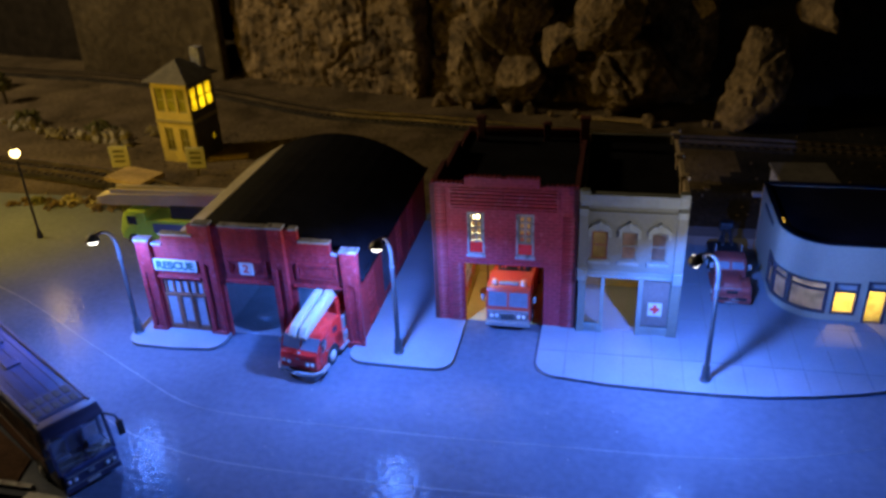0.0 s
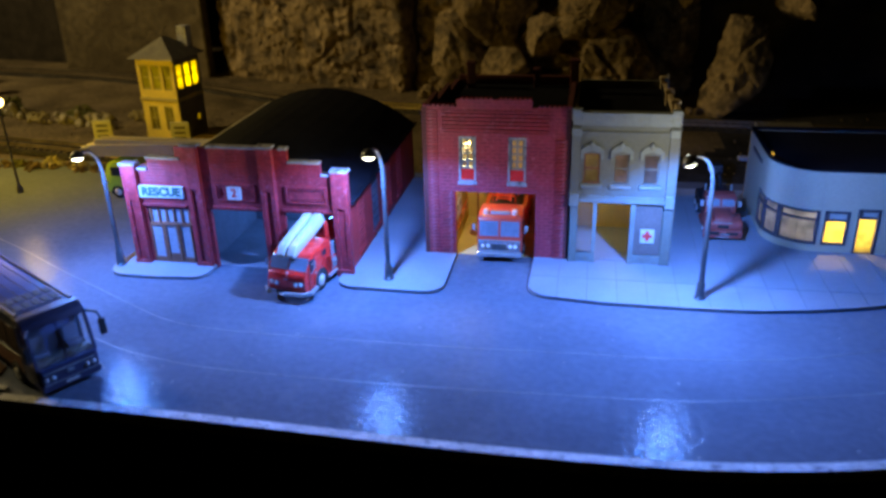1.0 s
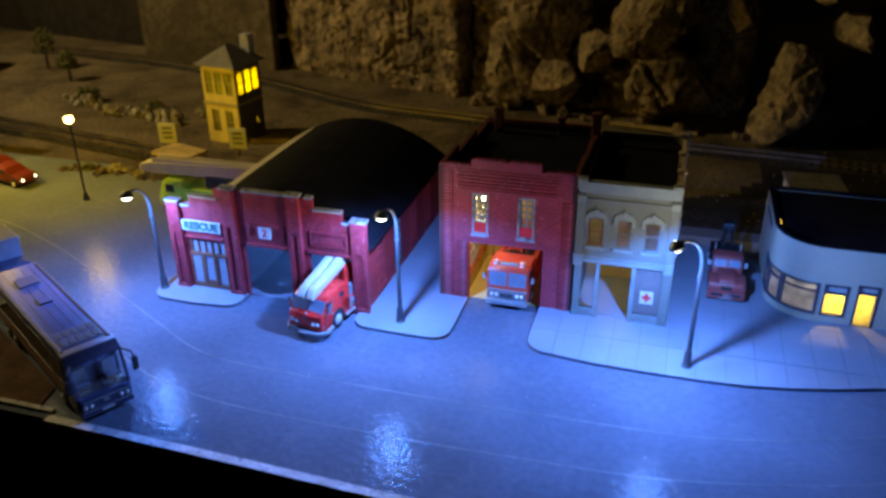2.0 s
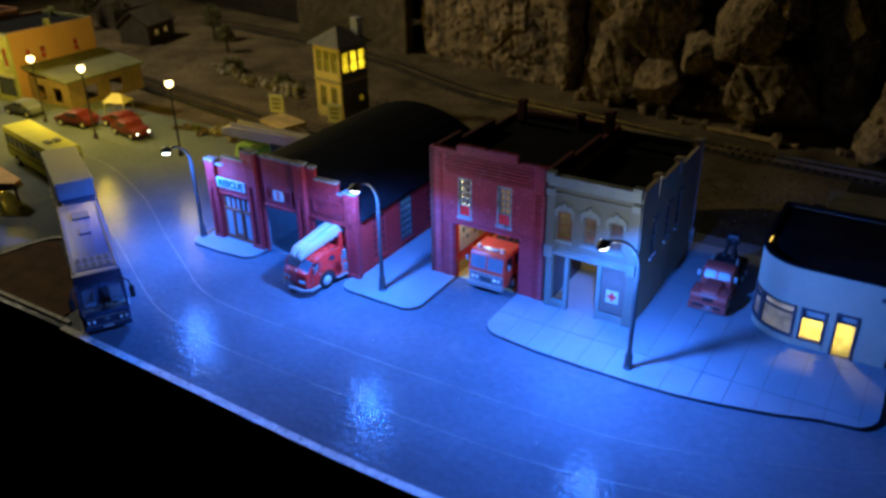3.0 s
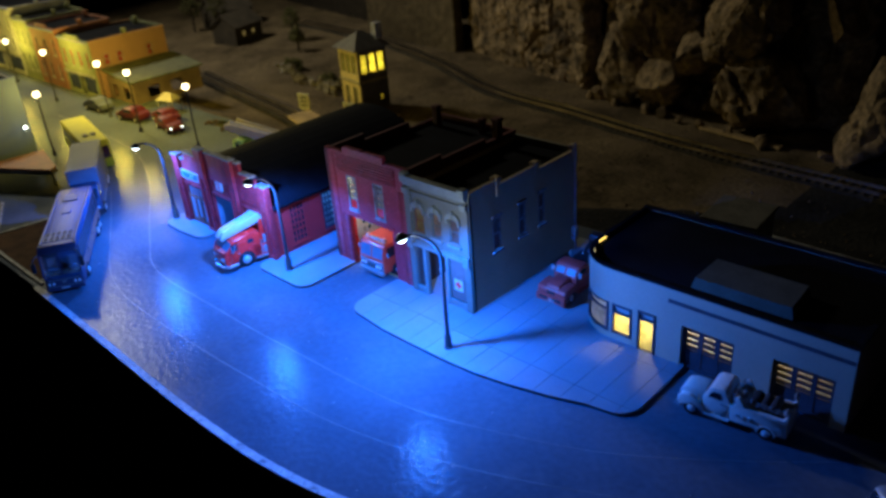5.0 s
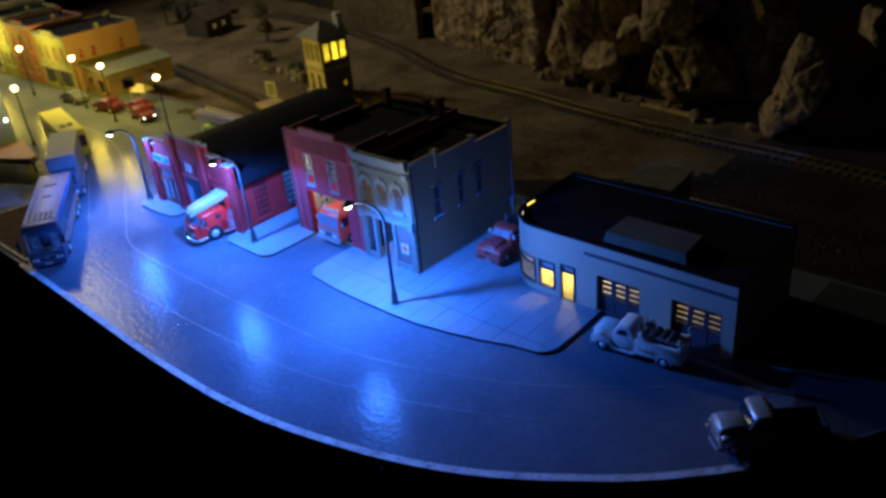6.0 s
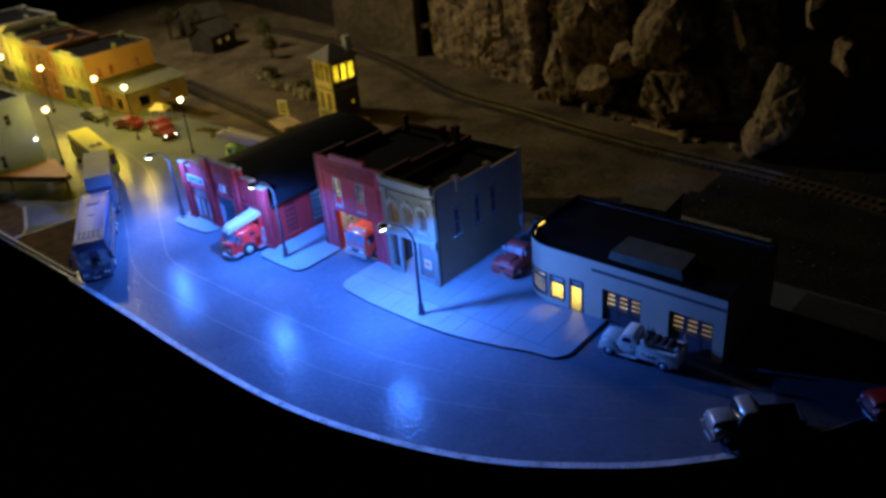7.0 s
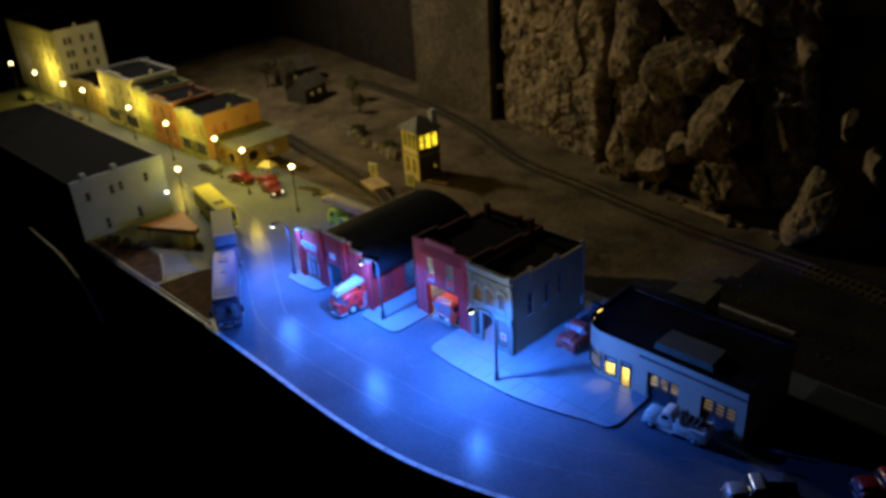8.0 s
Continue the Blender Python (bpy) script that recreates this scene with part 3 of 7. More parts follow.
P3 = [(-19.5, 262), (-19.5, 219)] + corner(-11.5, 219, 8, 180, 260)[1:] + [(4, 209.2), (21, 208.8), (38, 208.9), (52, 209.7), (66, 212), (80, 215.4), (92, 219.3)] + \
     corner(98.5, 229.5, 9.3, -65, 0) + [(107.8, 242), (107.5, 262), (66, 262), (66, 318), (22, 318), (22, 262)]
P2 = [(-80, 232), (-82.5, 218.5)] + corner(-76.5, 216, 6.3, 175, 265)[1:] + [(-64, 209.4)] + corner(-53, 215.7, 6.3, 275, 355) + [(-46.7, 240), (-57, 240), (-57, 320), (-80, 320)]
P1 = [(-158, 232), (-164, 230), (-165.5, 217)] + corner(-158.5, 215.5, 6.6, 185, 270)[1:] + [(-146, 208.6), (-137, 209.4)] + corner(-135, 215.5, 6, 280, 360) + [(-128.8, 222), (-150, 224)]
pavement(P3, 14, 5, -19.5, 9.4, 200, 25.5, "pale grey concrete pavement scored into slabs")
pavement(P2, 1, 1, -90, 60, 200, 140, "pale grey concrete pavement beside the brick station")
pavement(P1, 1, 1, -170, 60, 200, 60, "small pale grey pavement corner under a lamp")


# ---- buildings ----
def frame_rect(bm, x0, x1, z0, z1, t, y0, y1):
    """A plain window frame of bar width t, facing -y."""
    box(bm, x0, x1, y0, y1, z0, z0 + t)
    box(bm, x0, x1, y0, y1, z1 - t, z1)
    box(bm, x0, x0 + t, y0, y1, z0 + t, z1 - t)
    box(bm, x1 - t, x1, y0, y1, z0 + t, z1 - t)
    return bm


def window_front(owner, x0, x1, z0, z1, y, cols, rows, pane_mat, frame_mat, bar=0.45, depth=0.7, panes=None):
    """A window in a front wall: frame with glazing bars, one pane per light."""
    bm = B()
    frame_rect(bm, x0, x1, z0, z1, bar, y, y + depth)
    cw, rh = (x1 - x0 - bar) / cols, (z1 - z0 - bar) / rows
    for c in range(1, cols):
        box(bm, x0 + c * cw, x0 + c * cw + bar, y + 0.05, y + depth - 0.1, z0 + bar, z1 - bar)
    for r in range(1, rows):
        box(bm, x0 + bar, x1 - bar, y + 0.1, y + depth - 0.05, z0 + r * rh, z0 + r * rh + bar)
    w = part("window", bm, frame_mat, owner)
    for c in range(cols):
        for r in range(rows):
            p = B()
            box(p, x0 + bar + c * cw - 0.02, x0 + (c + 1) * cw + 0.02, y + depth * 0.5, y + depth * 0.5 + 0.12, z0 + bar + r * rh - 0.02, z0 + (r + 1) * rh + 0.02)
            pm = panes(c, r) if panes else pane_mat
            ob = part("pane", p, pm, w)
            if pm in (M_pane,):
                ob.visible_shadow = False
    return w


def window_side(owner, y0, y1, z0, z1, x, cols, rows, pane_mat, frame_mat, bar=0.45, depth=0.7, out=1, panes=None):
    """The same in a wall that faces +x (out=1) or -x (out=-1)."""
    bm = B()
    xa, xb = sorted((x, x - out * depth))
    box(bm, xa, xb, y0, y1, z0, z0 + bar)
    box(bm, xa, xb, y0, y1, z1 - bar, z1)
    box(bm, xa, xb, y0, y0 + bar, z0 + bar, z1 - bar)
    box(bm, xa, xb, y1 - bar, y1, z0 + bar, z1 - bar)
    cw, rh = (y1 - y0 - bar) / cols, (z1 - z0 - bar) / rows
    for c in range(1, cols):
        box(bm, xa + 0.05, xb - 0.1, y0 + c * cw, y0 + c * cw + bar, z0 + bar, z1 - bar)
    for r in range(1, rows):
        box(bm, xa + 0.1, xb - 0.05, y0 + bar, y1 - bar, z0 + r * rh, z0 + r * rh + bar)
    w = part("window", bm, frame_mat, owner)
    for c in range(cols):
        for r in range(rows):
            p = B()
            xm = x - out * depth * 0.5
            box(p, xm - 0.06, xm + 0.06, y0 + bar + c * cw - 0.02, y0 + (c + 1) * cw + 0.02, z0 + bar + r * rh - 0.02, z0 + (r + 1) * rh + 0.02)
            pm = panes(c, r) if panes else pane_mat
            ob = part("pane", p, pm, w)
            if pm in (M_pane,):
                ob.visible_shadow = False
    return w


# -- rescue station: low red front with stepped parapet and bow roof
def rescue_station():
    st = thing("rescue_station", 0, 0, 0, label="low red brick rescue station with stepped parapet and open bays", category="fire station")
    y = 220.5
    bays = [(-152.0, -136.0, 1.2, 21.5), (-128.4, -109.6, -1, 21.8), (-101.8, -84.6, -1, 21.8)]
    top = [(-158, -153, 36.6), (-153, -149, 35.2), (-149, -138.5, 39.2), (-138.5, -99, 43.6), (-99, -88, 39.2), (-88, -84, 35.2), (-84, -79, 36.6)]
    bm = B()
    flat_wall(bm, -158, -79, -0.5, 36, bays, y, 1.6, top)
    part("wall", bm, M_rescue, st)
    # piers, capped
    for x0, x1, z1 in ((-158.6, -153.2, 36.9), (-135.4, -129.8, 44.2), (-109.0, -103.6, 44.2), (-84.4, -78.6, 36.9)):
        bm = B()
        box(bm, x0, x1, y - 0.9, y + 0.2, -0.5, z1, 0.2)
        box(bm, x0 + 0.1, x0 + 1.7, y - 1.6, y - 0.7, 2, z1 - 0.2, 0.15)
        box(bm, x1 - 1.7, x1 - 0.1, y - 1.6, y - 0.7, 2, z1 - 0.2, 0.15)
        box(bm, x0 + 1.0, x1 - 1.0, y - 1.55, y - 0.7, z1 * 0.66, z1 - 0.2, 0.15)
        box(bm, x0 - 0.2, x1 + 0.2, y - 1.9, y + 0.1, -0.4, 2.4, 0.2)
        pier = part("pier", bm, M_rescue, st)
        bm = B()
        box(bm, x0 - 0.2, x1 + 0.2, y - 1.8, y + 2.0, z1, z1 + 0.8, 0.15)
        part("cap", bm, M_cap, pier, "weathered grey stone cap")
    for x0, x1, z in ((-153.4, -149.3, 35.2), (-149.3, -136.8, 39.2), (-126.8, -109.6, 43.6), (-101.8, -98.8, 43.6), (-98.8, -87.8, 39.2), (-87.8, -84.6, 35.2)):
        bm = B()
        box(bm, x0, x1, y - 0.7, y + 2.0, z, z + 0.9, 0.2)
        part("coping", bm, M_cap, st, "weathered grey stone coping")
    # moulded panels over the bays
    for x0, x1 in ((-125.4, -111.2), (-100.4, -86.2)):
        bm = B()
        frame_rect(bm, x0, x1, 25.4, 31.4, 0.7, y - 0.75, y + 0.1)
        frame_rect(bm, x0 + 1.2, x1 - 1.2, 26.6, 30.2, 0.35, y - 0.45, y + 0.1)
        part("panel_moulding", bm, M_rescue, st)
    for x0, x1 in ((-126.8, -109.4), (-102, -84.4), (-153.2, -136.6)):
        bm = B()
        box(bm, x0, x1, y - 0.9, y + 0.1, 22.4, 23.3, 0.15)
        part("lintel", bm, M_rescue, st)
    # brick courses in relief over the middle and the wings
    course = B()
    box(course, -8.0, 8.0, -0.22, 0.05, 0, 0.42, 0.08)
    me = None
    for cx, z0, rows, w in ((-118.2, 33.0, 8, 1.0), (-146.0, 31.2, 6, 0.62), (-92.6, 33.0, 5, 0.55)):
        for r in range(rows):
            if me is None:
                ob = part("brick_course", course, M_rescue, st)
                me = ob.data
            else:
                ob = new("brick_course", me)
                ob.parent = st
            ob.matrix_basis = Matrix.Translation((cx * S, y * S, (z0 + 1.15 * r) * S)) @ Matrix.Diagonal((w, 1, 1, 1))
    # name board and number board
    sign = B()
    box(sign, -153.2, -136.9, y - 1.1, y - 0.1, 25.7, 29.9, 0.15)
    s = part("name_board", sign, M_sign, st, "white name board with green letters")
    writing("RESCUE", 4.1, M_sign_ink, s, (-145.0, y - 1.12, 27.8), bold=0.22)
    nb = B()
    box(nb, -121.0, -116.2, y - 1.0, y - 0.1, 26.0, 30.6, 0.12)
    nb = part("number_board", nb, M_sign, st, "small white number board")
    writing("2", 4.2, M_ink_red, nb, (-118.6, y - 1.02, 28.3), bold=0.08)
    # shop front in the first bay
    bm = B()
    box(bm, -152, -136.0, y + 0.1, y + 1.4, 15.2, 16.2, 0.1)
    tr = part("transom", bm, M_wood, st, "dark red transom")
    for k in range(6):
        bm = B()
        x = -151.4 + k * 2.85
        box(bm, x, x + 0.8, y + 0.2, y + 1.2, 16.2, 21.4, 0.1)
        part("bar", bm, M_wood, tr)
    door = B()
    frame_rect(door, -147.0, -141.4, 1.2, 16.0, 0.9, y - 0.2, y + 1.2)
    box(door, -146.1, -142.3, y + 0.1, y + 1.0, 2.1, 4.4)
    d = part("door", door, M_wood, st, "reddish brown door with a tall pane")
    p = B()
    box(p, -146.1, -142.3, y + 0.4, y + 0.6, 4.4, 15.1)
    part("pane", p, M_pane_blue, d)
    h = B()
    ball(h, (-142.0, y - 0.4, 8), 0.3, u=8, v=6)
    part("handle", h, M_chrome, d)
    for x0, x1 in ((-151.9, -147.2), (-141.2, -136.7)):
        bm = B()
        frame_rect(bm, x0, x1, 1.2, 15.4, 0.5, y, y + 1.0)
        box(bm, x0, x1, y - 0.1, y + 1.0, 1.2, 3.0)
        w = part("shop_window", bm, M_wood, st)
        p = B()
        box(p, x0 + 0.4, x1 - 0.4, y + 0.4, y + 0.6, 2.8, 15.1)
        part("pane", p, M_pane_blue, w)
    p = B()
    box(p, -151.9, -136.7, y + 0.7, y + 0.9, 16, 21.4)
    part("transom_pane", p, M_pane_blue, st)
    # side and back walls
    def big_window(y0):
        return (y0, y0 + 8.6, 4.2, 23.4)
    holes = [big_window(230.8), big_window(250), big_window(270), big_window(289)]
    bm = B()
    side_wall(bm, y + 1.6, 322, -0.5, 25.6, holes, -79.6, -1.6)
    part("wall", bm, M_brick_side, st)
    for i, hw in enumerate(holes):
        lit = i == 1
        pm = M_lit_film if lit else M_pane_dark
        window_side(st, *hw, -79.5, 4, 6, pm, M_frame if lit else M_brick_side, 0.95 if lit else 0.5, 0.9)
        bm = B()
        box(bm, -79.7, -78.9, hw[0] - 0.6, hw[1] + 0.6, 3.2, 4.2, 0.15)
        part("sill", bm, M_brick_side, st)
    bm = B()
    side_wall(bm, y + 1.6, 322, -0.5, 25.6, [], -157.4, 1.6)
    part("wall", bm, M_brick_side, st)
    bm = B()
    prism(bm, bow(-157.4, -79.6, 25.5, 39.4), 320.4, 322.0, "xz")
    part("wall", bm, M_brick_side, st)
    # bow roof with edge boards, the left one pale to paint the lamplit slope
    bm = B()
    line = bow_line(-158.6, -78.4, 25.4, 40.6)
    prism(bm, line + [(x, z - 0.9) for x, z in line[::-1]], y + 1.8, 323.0, "xz")
    part("roof", bm, M_roof, st, "matt black bow roof")
    bm = B()
    low = [(-159.4, 25.6), line[1], line[2], ((line[2][0] + line[3][0]) / 2, (line[2][1] + line[3][1]) / 2)]
    prism(bm, [(x, z + 0.3) for x, z in low] + [(x, z - 0.8) for x, z in low[::-1]], y + 2, 323.4, "xz")
    part("edge_board", bm, M_lit_eave, st, "pale eave board widened to paint the lamplit roof slope")
    bm = B()
    box(bm, -79.6, -77.9, y + 2, 323.4, 25.0, 26.0, 0.2)
    part("edge_board", bm, M_roof, st)
    # inside floor and a dividing wall
    bm = B()
    box(bm, -156, -81, y + 1.6, 320, -0.3, 0.12)
    part("inside_floor", bm, M_bay_wall, st)
    bm = B()
    box(bm, -133.5, -132.6, y + 1.7, 266, 0.12, 25)
    part("inside_wall", bm, M_bay_wall, st)
    # back wall of the bays and the bulb that lights them
    bm = B()
    box(bm, -155.8, -81.2, 266, 267, 0.12, 25)
    part("inside_wall", bm, M_bay_wall, st)
    bulb = B()
    ball(bulb, (-98, 256, 23.6), 0.9)
    part("bulb", bulb, M_led, st, "small glowing cool bulb", True).visible_shadow = False
    lamp("station_bulb", "POINT", (-98, 256, 23.6), (0.09, 0.27, 1.0), 0.030, 0.9)
    return st


def bow_line(x0, x1, z0, z1, n=14):
    return [(x0 + (x1 - x0) * k / n, z0 + (z1 - z0) * (1 - (2 * k / n - 1) ** 2)) for k in range(n + 1)]


def bow(x0, x1, z0, z1):
    return bow_line(x0, x1, z0, z1) + [(x1, -0.5), (x0, -0.5)]


rescue_station()


# -- red fire house with a warm-lit bay
M_dado = mat("dado_yellow", (0.62, 0.44, 0.08), 0.7, var=0.12)
BRICK_MESH = {}


def brick_block(w, h, d):
    key = (round(w, 2), round(h, 2), round(d, 2))
    if key not in BRICK_MESH:
        bm = B()
        box(bm, 0, w * S, 0, d * S, 0, h * S)
        top = [e for e in bm.edges if all(v.co.y < 1e-9 for v in e.verts)]
        bmesh.ops.bevel(bm, geom=top, offset=0.12 * S, segments=1, affect="EDGES")
        bmesh.ops.recalc_face_normals(bm, faces=bm.faces)
        me = bpy.data.meshes.new("brick")
        bm.to_mesh(me)
        bm.free()
        me.materials.append(M_brick_piece)
        BRICK_MESH[key] = me
    return BRICK_MESH[key]


def fire_house():
    fh = thing("fire_house", 0, 0, 0, label="two-storey red brick fire house with an open lit bay", category="fire station")
    y, x0, x1 = 240.4, -57.8, -8.2
    holes = [(-47.0, -19.2, -1, 24.6), (-44.9, -40.1, 28.6, 43.6), (-28.2, -23.2, 28.6, 43.6)]
    top = [(x0, -46, 54.0), (-46, -21, 56.4), (-21, x1, 54.0)]
    bm = B()
    flat_wall(bm, x0, x1, -0.5, 54.0, holes, y, 1.8, top)
    part("wall", bm, M_brick, fh)
    # parapet panel: ledges one above another inside a raised frame
    bm = B()
    frame_rect(bm, -51.6, -14.6, 44.9, 52.9, 0.7, y - 0.5, y + 0.2)
    part("panel_moulding", bm, M_brick, fh)
    for r in range(5):
        for a, b in ((-51.0, -34.2 + 1.3 * (r % 2)), (-33.9 + 1.3 * (r % 2), -15.2)):
            bm = B()
            box(bm, a, b, y - 0.75, y + 0.1, 46.1 + 1.3 * r, 46.8 + 1.3 * r, 0.14)
            part("corbel_course", bm, M_brick_piece, fh)
    # ridged corner pier, course above course to the top
    for r in range(42):
        ob = new("brick", brick_block(5.2, 0.9, 0.9))
        ob.parent = fh
        ob.location = ((x0 + (0.05 if r % 2 else 0.15)) * S, (y - 0.36) * S, (0.5 + 1.26 * r) * S)
    # dentils along the top
    dent = None
    for k in range(31):
        x = x0 + 0.4 + 1.6 * k
        z = 56.4 if -46 < x < -22 else 54.0
        if k % 8 == 7:
            continue
        if dent is None:
            bm = B()
            box(bm, 0, 0.9, y - 0.3, y + 1.6, 0, 0.7)
            ob = part("dentil", bm, M_brick_piece, fh)
            dent = ob.data
        else:
            ob = new("dentil", dent)
            ob.parent = fh
        ob.location = (x * S, 0, z * S)
    # window surrounds, sills and sashes
    for a, b in ((-44.9, -40.1), (-28.2, -23.2)):
        bm = B()
        frame_rect(bm, a - 0.5, b + 0.5, 28.2, 44.1, 0.55, y - 0.25, y + 0.3)
        box(bm, a - 0.9, b + 0.9, y - 0.55, y + 0.2, 27.2, 28.3, 0.15)
        part("window_surround", bm, M_cap, fh, "worn grey window surround")
        window_front(fh, a, b, 32.6, 43.6, y + 0.5, 2, 4, M_pane, M_cream, 0.72, 0.7)
        bm = B()
        box(bm, a, b, y + 0.3, y + 1.0, 28.6, 32.6, 0.1)
        part("infill_panel", bm, M_fire, fh, "bright red infill panel under the sash")
    bm = B()
    box(bm, -48.4, -17.8, y - 0.5, y + 0.2, 24.6, 26.2, 0.15)
    part("lintel", bm, M_brick, fh)
    # bricks on the corner piers
    for px in (-51.6, -13.2):
        for r in range(19 if px < -50 else 34):
            z = 0.4 + 1.28 * r
            if z > 44:
                break
            w = 4.0 if r % 2 else 3.4
            ob = new("brick", brick_block(w, 1.06, 0.8))
            ob.parent = fh
            ob.location = ((px + (0.0 if r % 2 else 0.3)) * S, (y - 0.55) * S, z * S)
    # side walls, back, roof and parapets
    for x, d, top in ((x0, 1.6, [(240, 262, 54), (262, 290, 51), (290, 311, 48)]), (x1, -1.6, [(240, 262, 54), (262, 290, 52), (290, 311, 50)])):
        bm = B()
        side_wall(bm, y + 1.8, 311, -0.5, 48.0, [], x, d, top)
        part("wall", bm, M_shaded_brick, fh)
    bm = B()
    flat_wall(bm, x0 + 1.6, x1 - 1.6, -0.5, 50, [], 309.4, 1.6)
    part("wall", bm, M_shaded_brick, fh)
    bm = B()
    box(bm, x0 + 1.6, x1 - 1.6, y + 1.8, 309.4, 45.6, 46.4)
    part("roof", bm, M_roof, fh, "flat black roof behind the parapet")
    # added black strips keep the parapets' inner faces dark, as in shade
    bm = B()
    box(bm, x0 + 1.7, x1 - 1.7, y + 1.82, y + 2.3, 46.4, 53.4)
    box(bm, x1 - 2.1, x1 - 1.62, y + 2.3, 309.2, 46.4, 49.6)
    part("parapet_lining", bm, M_roof, fh, "black strip painted as shade behind the parapet")
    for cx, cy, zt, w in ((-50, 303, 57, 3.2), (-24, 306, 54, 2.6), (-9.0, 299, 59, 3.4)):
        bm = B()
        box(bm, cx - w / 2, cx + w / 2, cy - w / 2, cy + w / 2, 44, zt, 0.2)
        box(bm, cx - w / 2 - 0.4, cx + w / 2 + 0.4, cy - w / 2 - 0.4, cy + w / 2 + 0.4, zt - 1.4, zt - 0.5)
        part("chimney", bm, M_shaded_brick, fh, "brick chimney in the shaded brick tone")
    # the bay: buff walls, red door jamb, notice board
    bm = B()
    box(bm, x0 + 1.6, x1 - 1.6, y + 1.8, 309.4, -0.3, 0.15)
    part("inside_floor", bm, M_inside_warm, fh)
    bm = B()
    box(bm, x0 + 1.7, x1 - 1.7, 278, 279, 0.15, 45.4)
    part("inside_wall", bm, M_inside_warm, fh)
    bm = B()
    box(bm, -49.2, -48.4, y + 1.9, 278, 0.15, 26)
    part("inside_wall", bm, M_inside_warm, fh)
    bm = B()
    box(bm, -18.0, -17.2, y + 1.9, 278, 0.15, 26)
    part("inside_wall", bm, M_brick_side, fh)
    # red jamb boards inside the opening
    for a, b in ((-48.3, -46.95), (-19.25, -17.9)):
        bm = B()
        box(bm, a, b, y + 1.85, y + 3.4, 0.2, 25.4, 0.15)
        part("door_jamb", bm, M_fire, fh, "bright red door jamb")
    bm = B()
    box(bm, -48.4, -48.05, y + 3.6, 277.8, 0.2, 4.6, 0.05)
    part("dado", bm, M_dado, fh, "yellow painted lower wall")
    bm = B()
    box(bm, -48.4, -48.1, y + 3.6, 277.8, 4.6, 8.8, 0.05)
    part("dado_band", bm, M_fire, fh, "bright red wall band")
    pole = B()
    cyl(pole, (-42.0, 262, 0.2), (-42.0, 262, 45.4), 0.35, n=10)
    rings(pole, [((-42.0, 262, 0.15), 3.2), ((-42.0, 262, 0.7), 3.2), ((-42.0, 262, 0.9), 2.6)], (0, 0, 1), 14)
    part("sliding_pole", pole, M_wood, fh, "brown sliding pole on a round base")
    nb = B()
    box(nb, -48.4, -48.0, 244.4, 261, 9.2, 22.6, 0.1)
    nb = part("notice_board", nb, M_inside, fh, "pale notice board on the bay wall")
    for k in range(4):
        for r in range(2):
            s = B()
            box(s, -48.05, -47.9, 248.0 + 3.0 * k, 249.6 + 3.0 * k, 13.0 + 4.0 * r, 15.0 + 4.0 * r)
            part("notice", s, M_sign_ink if (k + r) % 2 else M_pane_grey, nb)
    bulb = B()
    ball(bulb, (-43.4, 249, 39.6), 0.7)
    part("bulb", bulb, M_bulb_inside, fh, "small glowing amber bulb", True)
    wire = B()
    tube(wire, [(-43.4, 249, 40.6), (-43.3, 249.6, 43), (-43.5, 250, 45.8)], 0.18, 6)
    part("wire", wire, M_dark_metal, fh)
    return fh


fire_house()


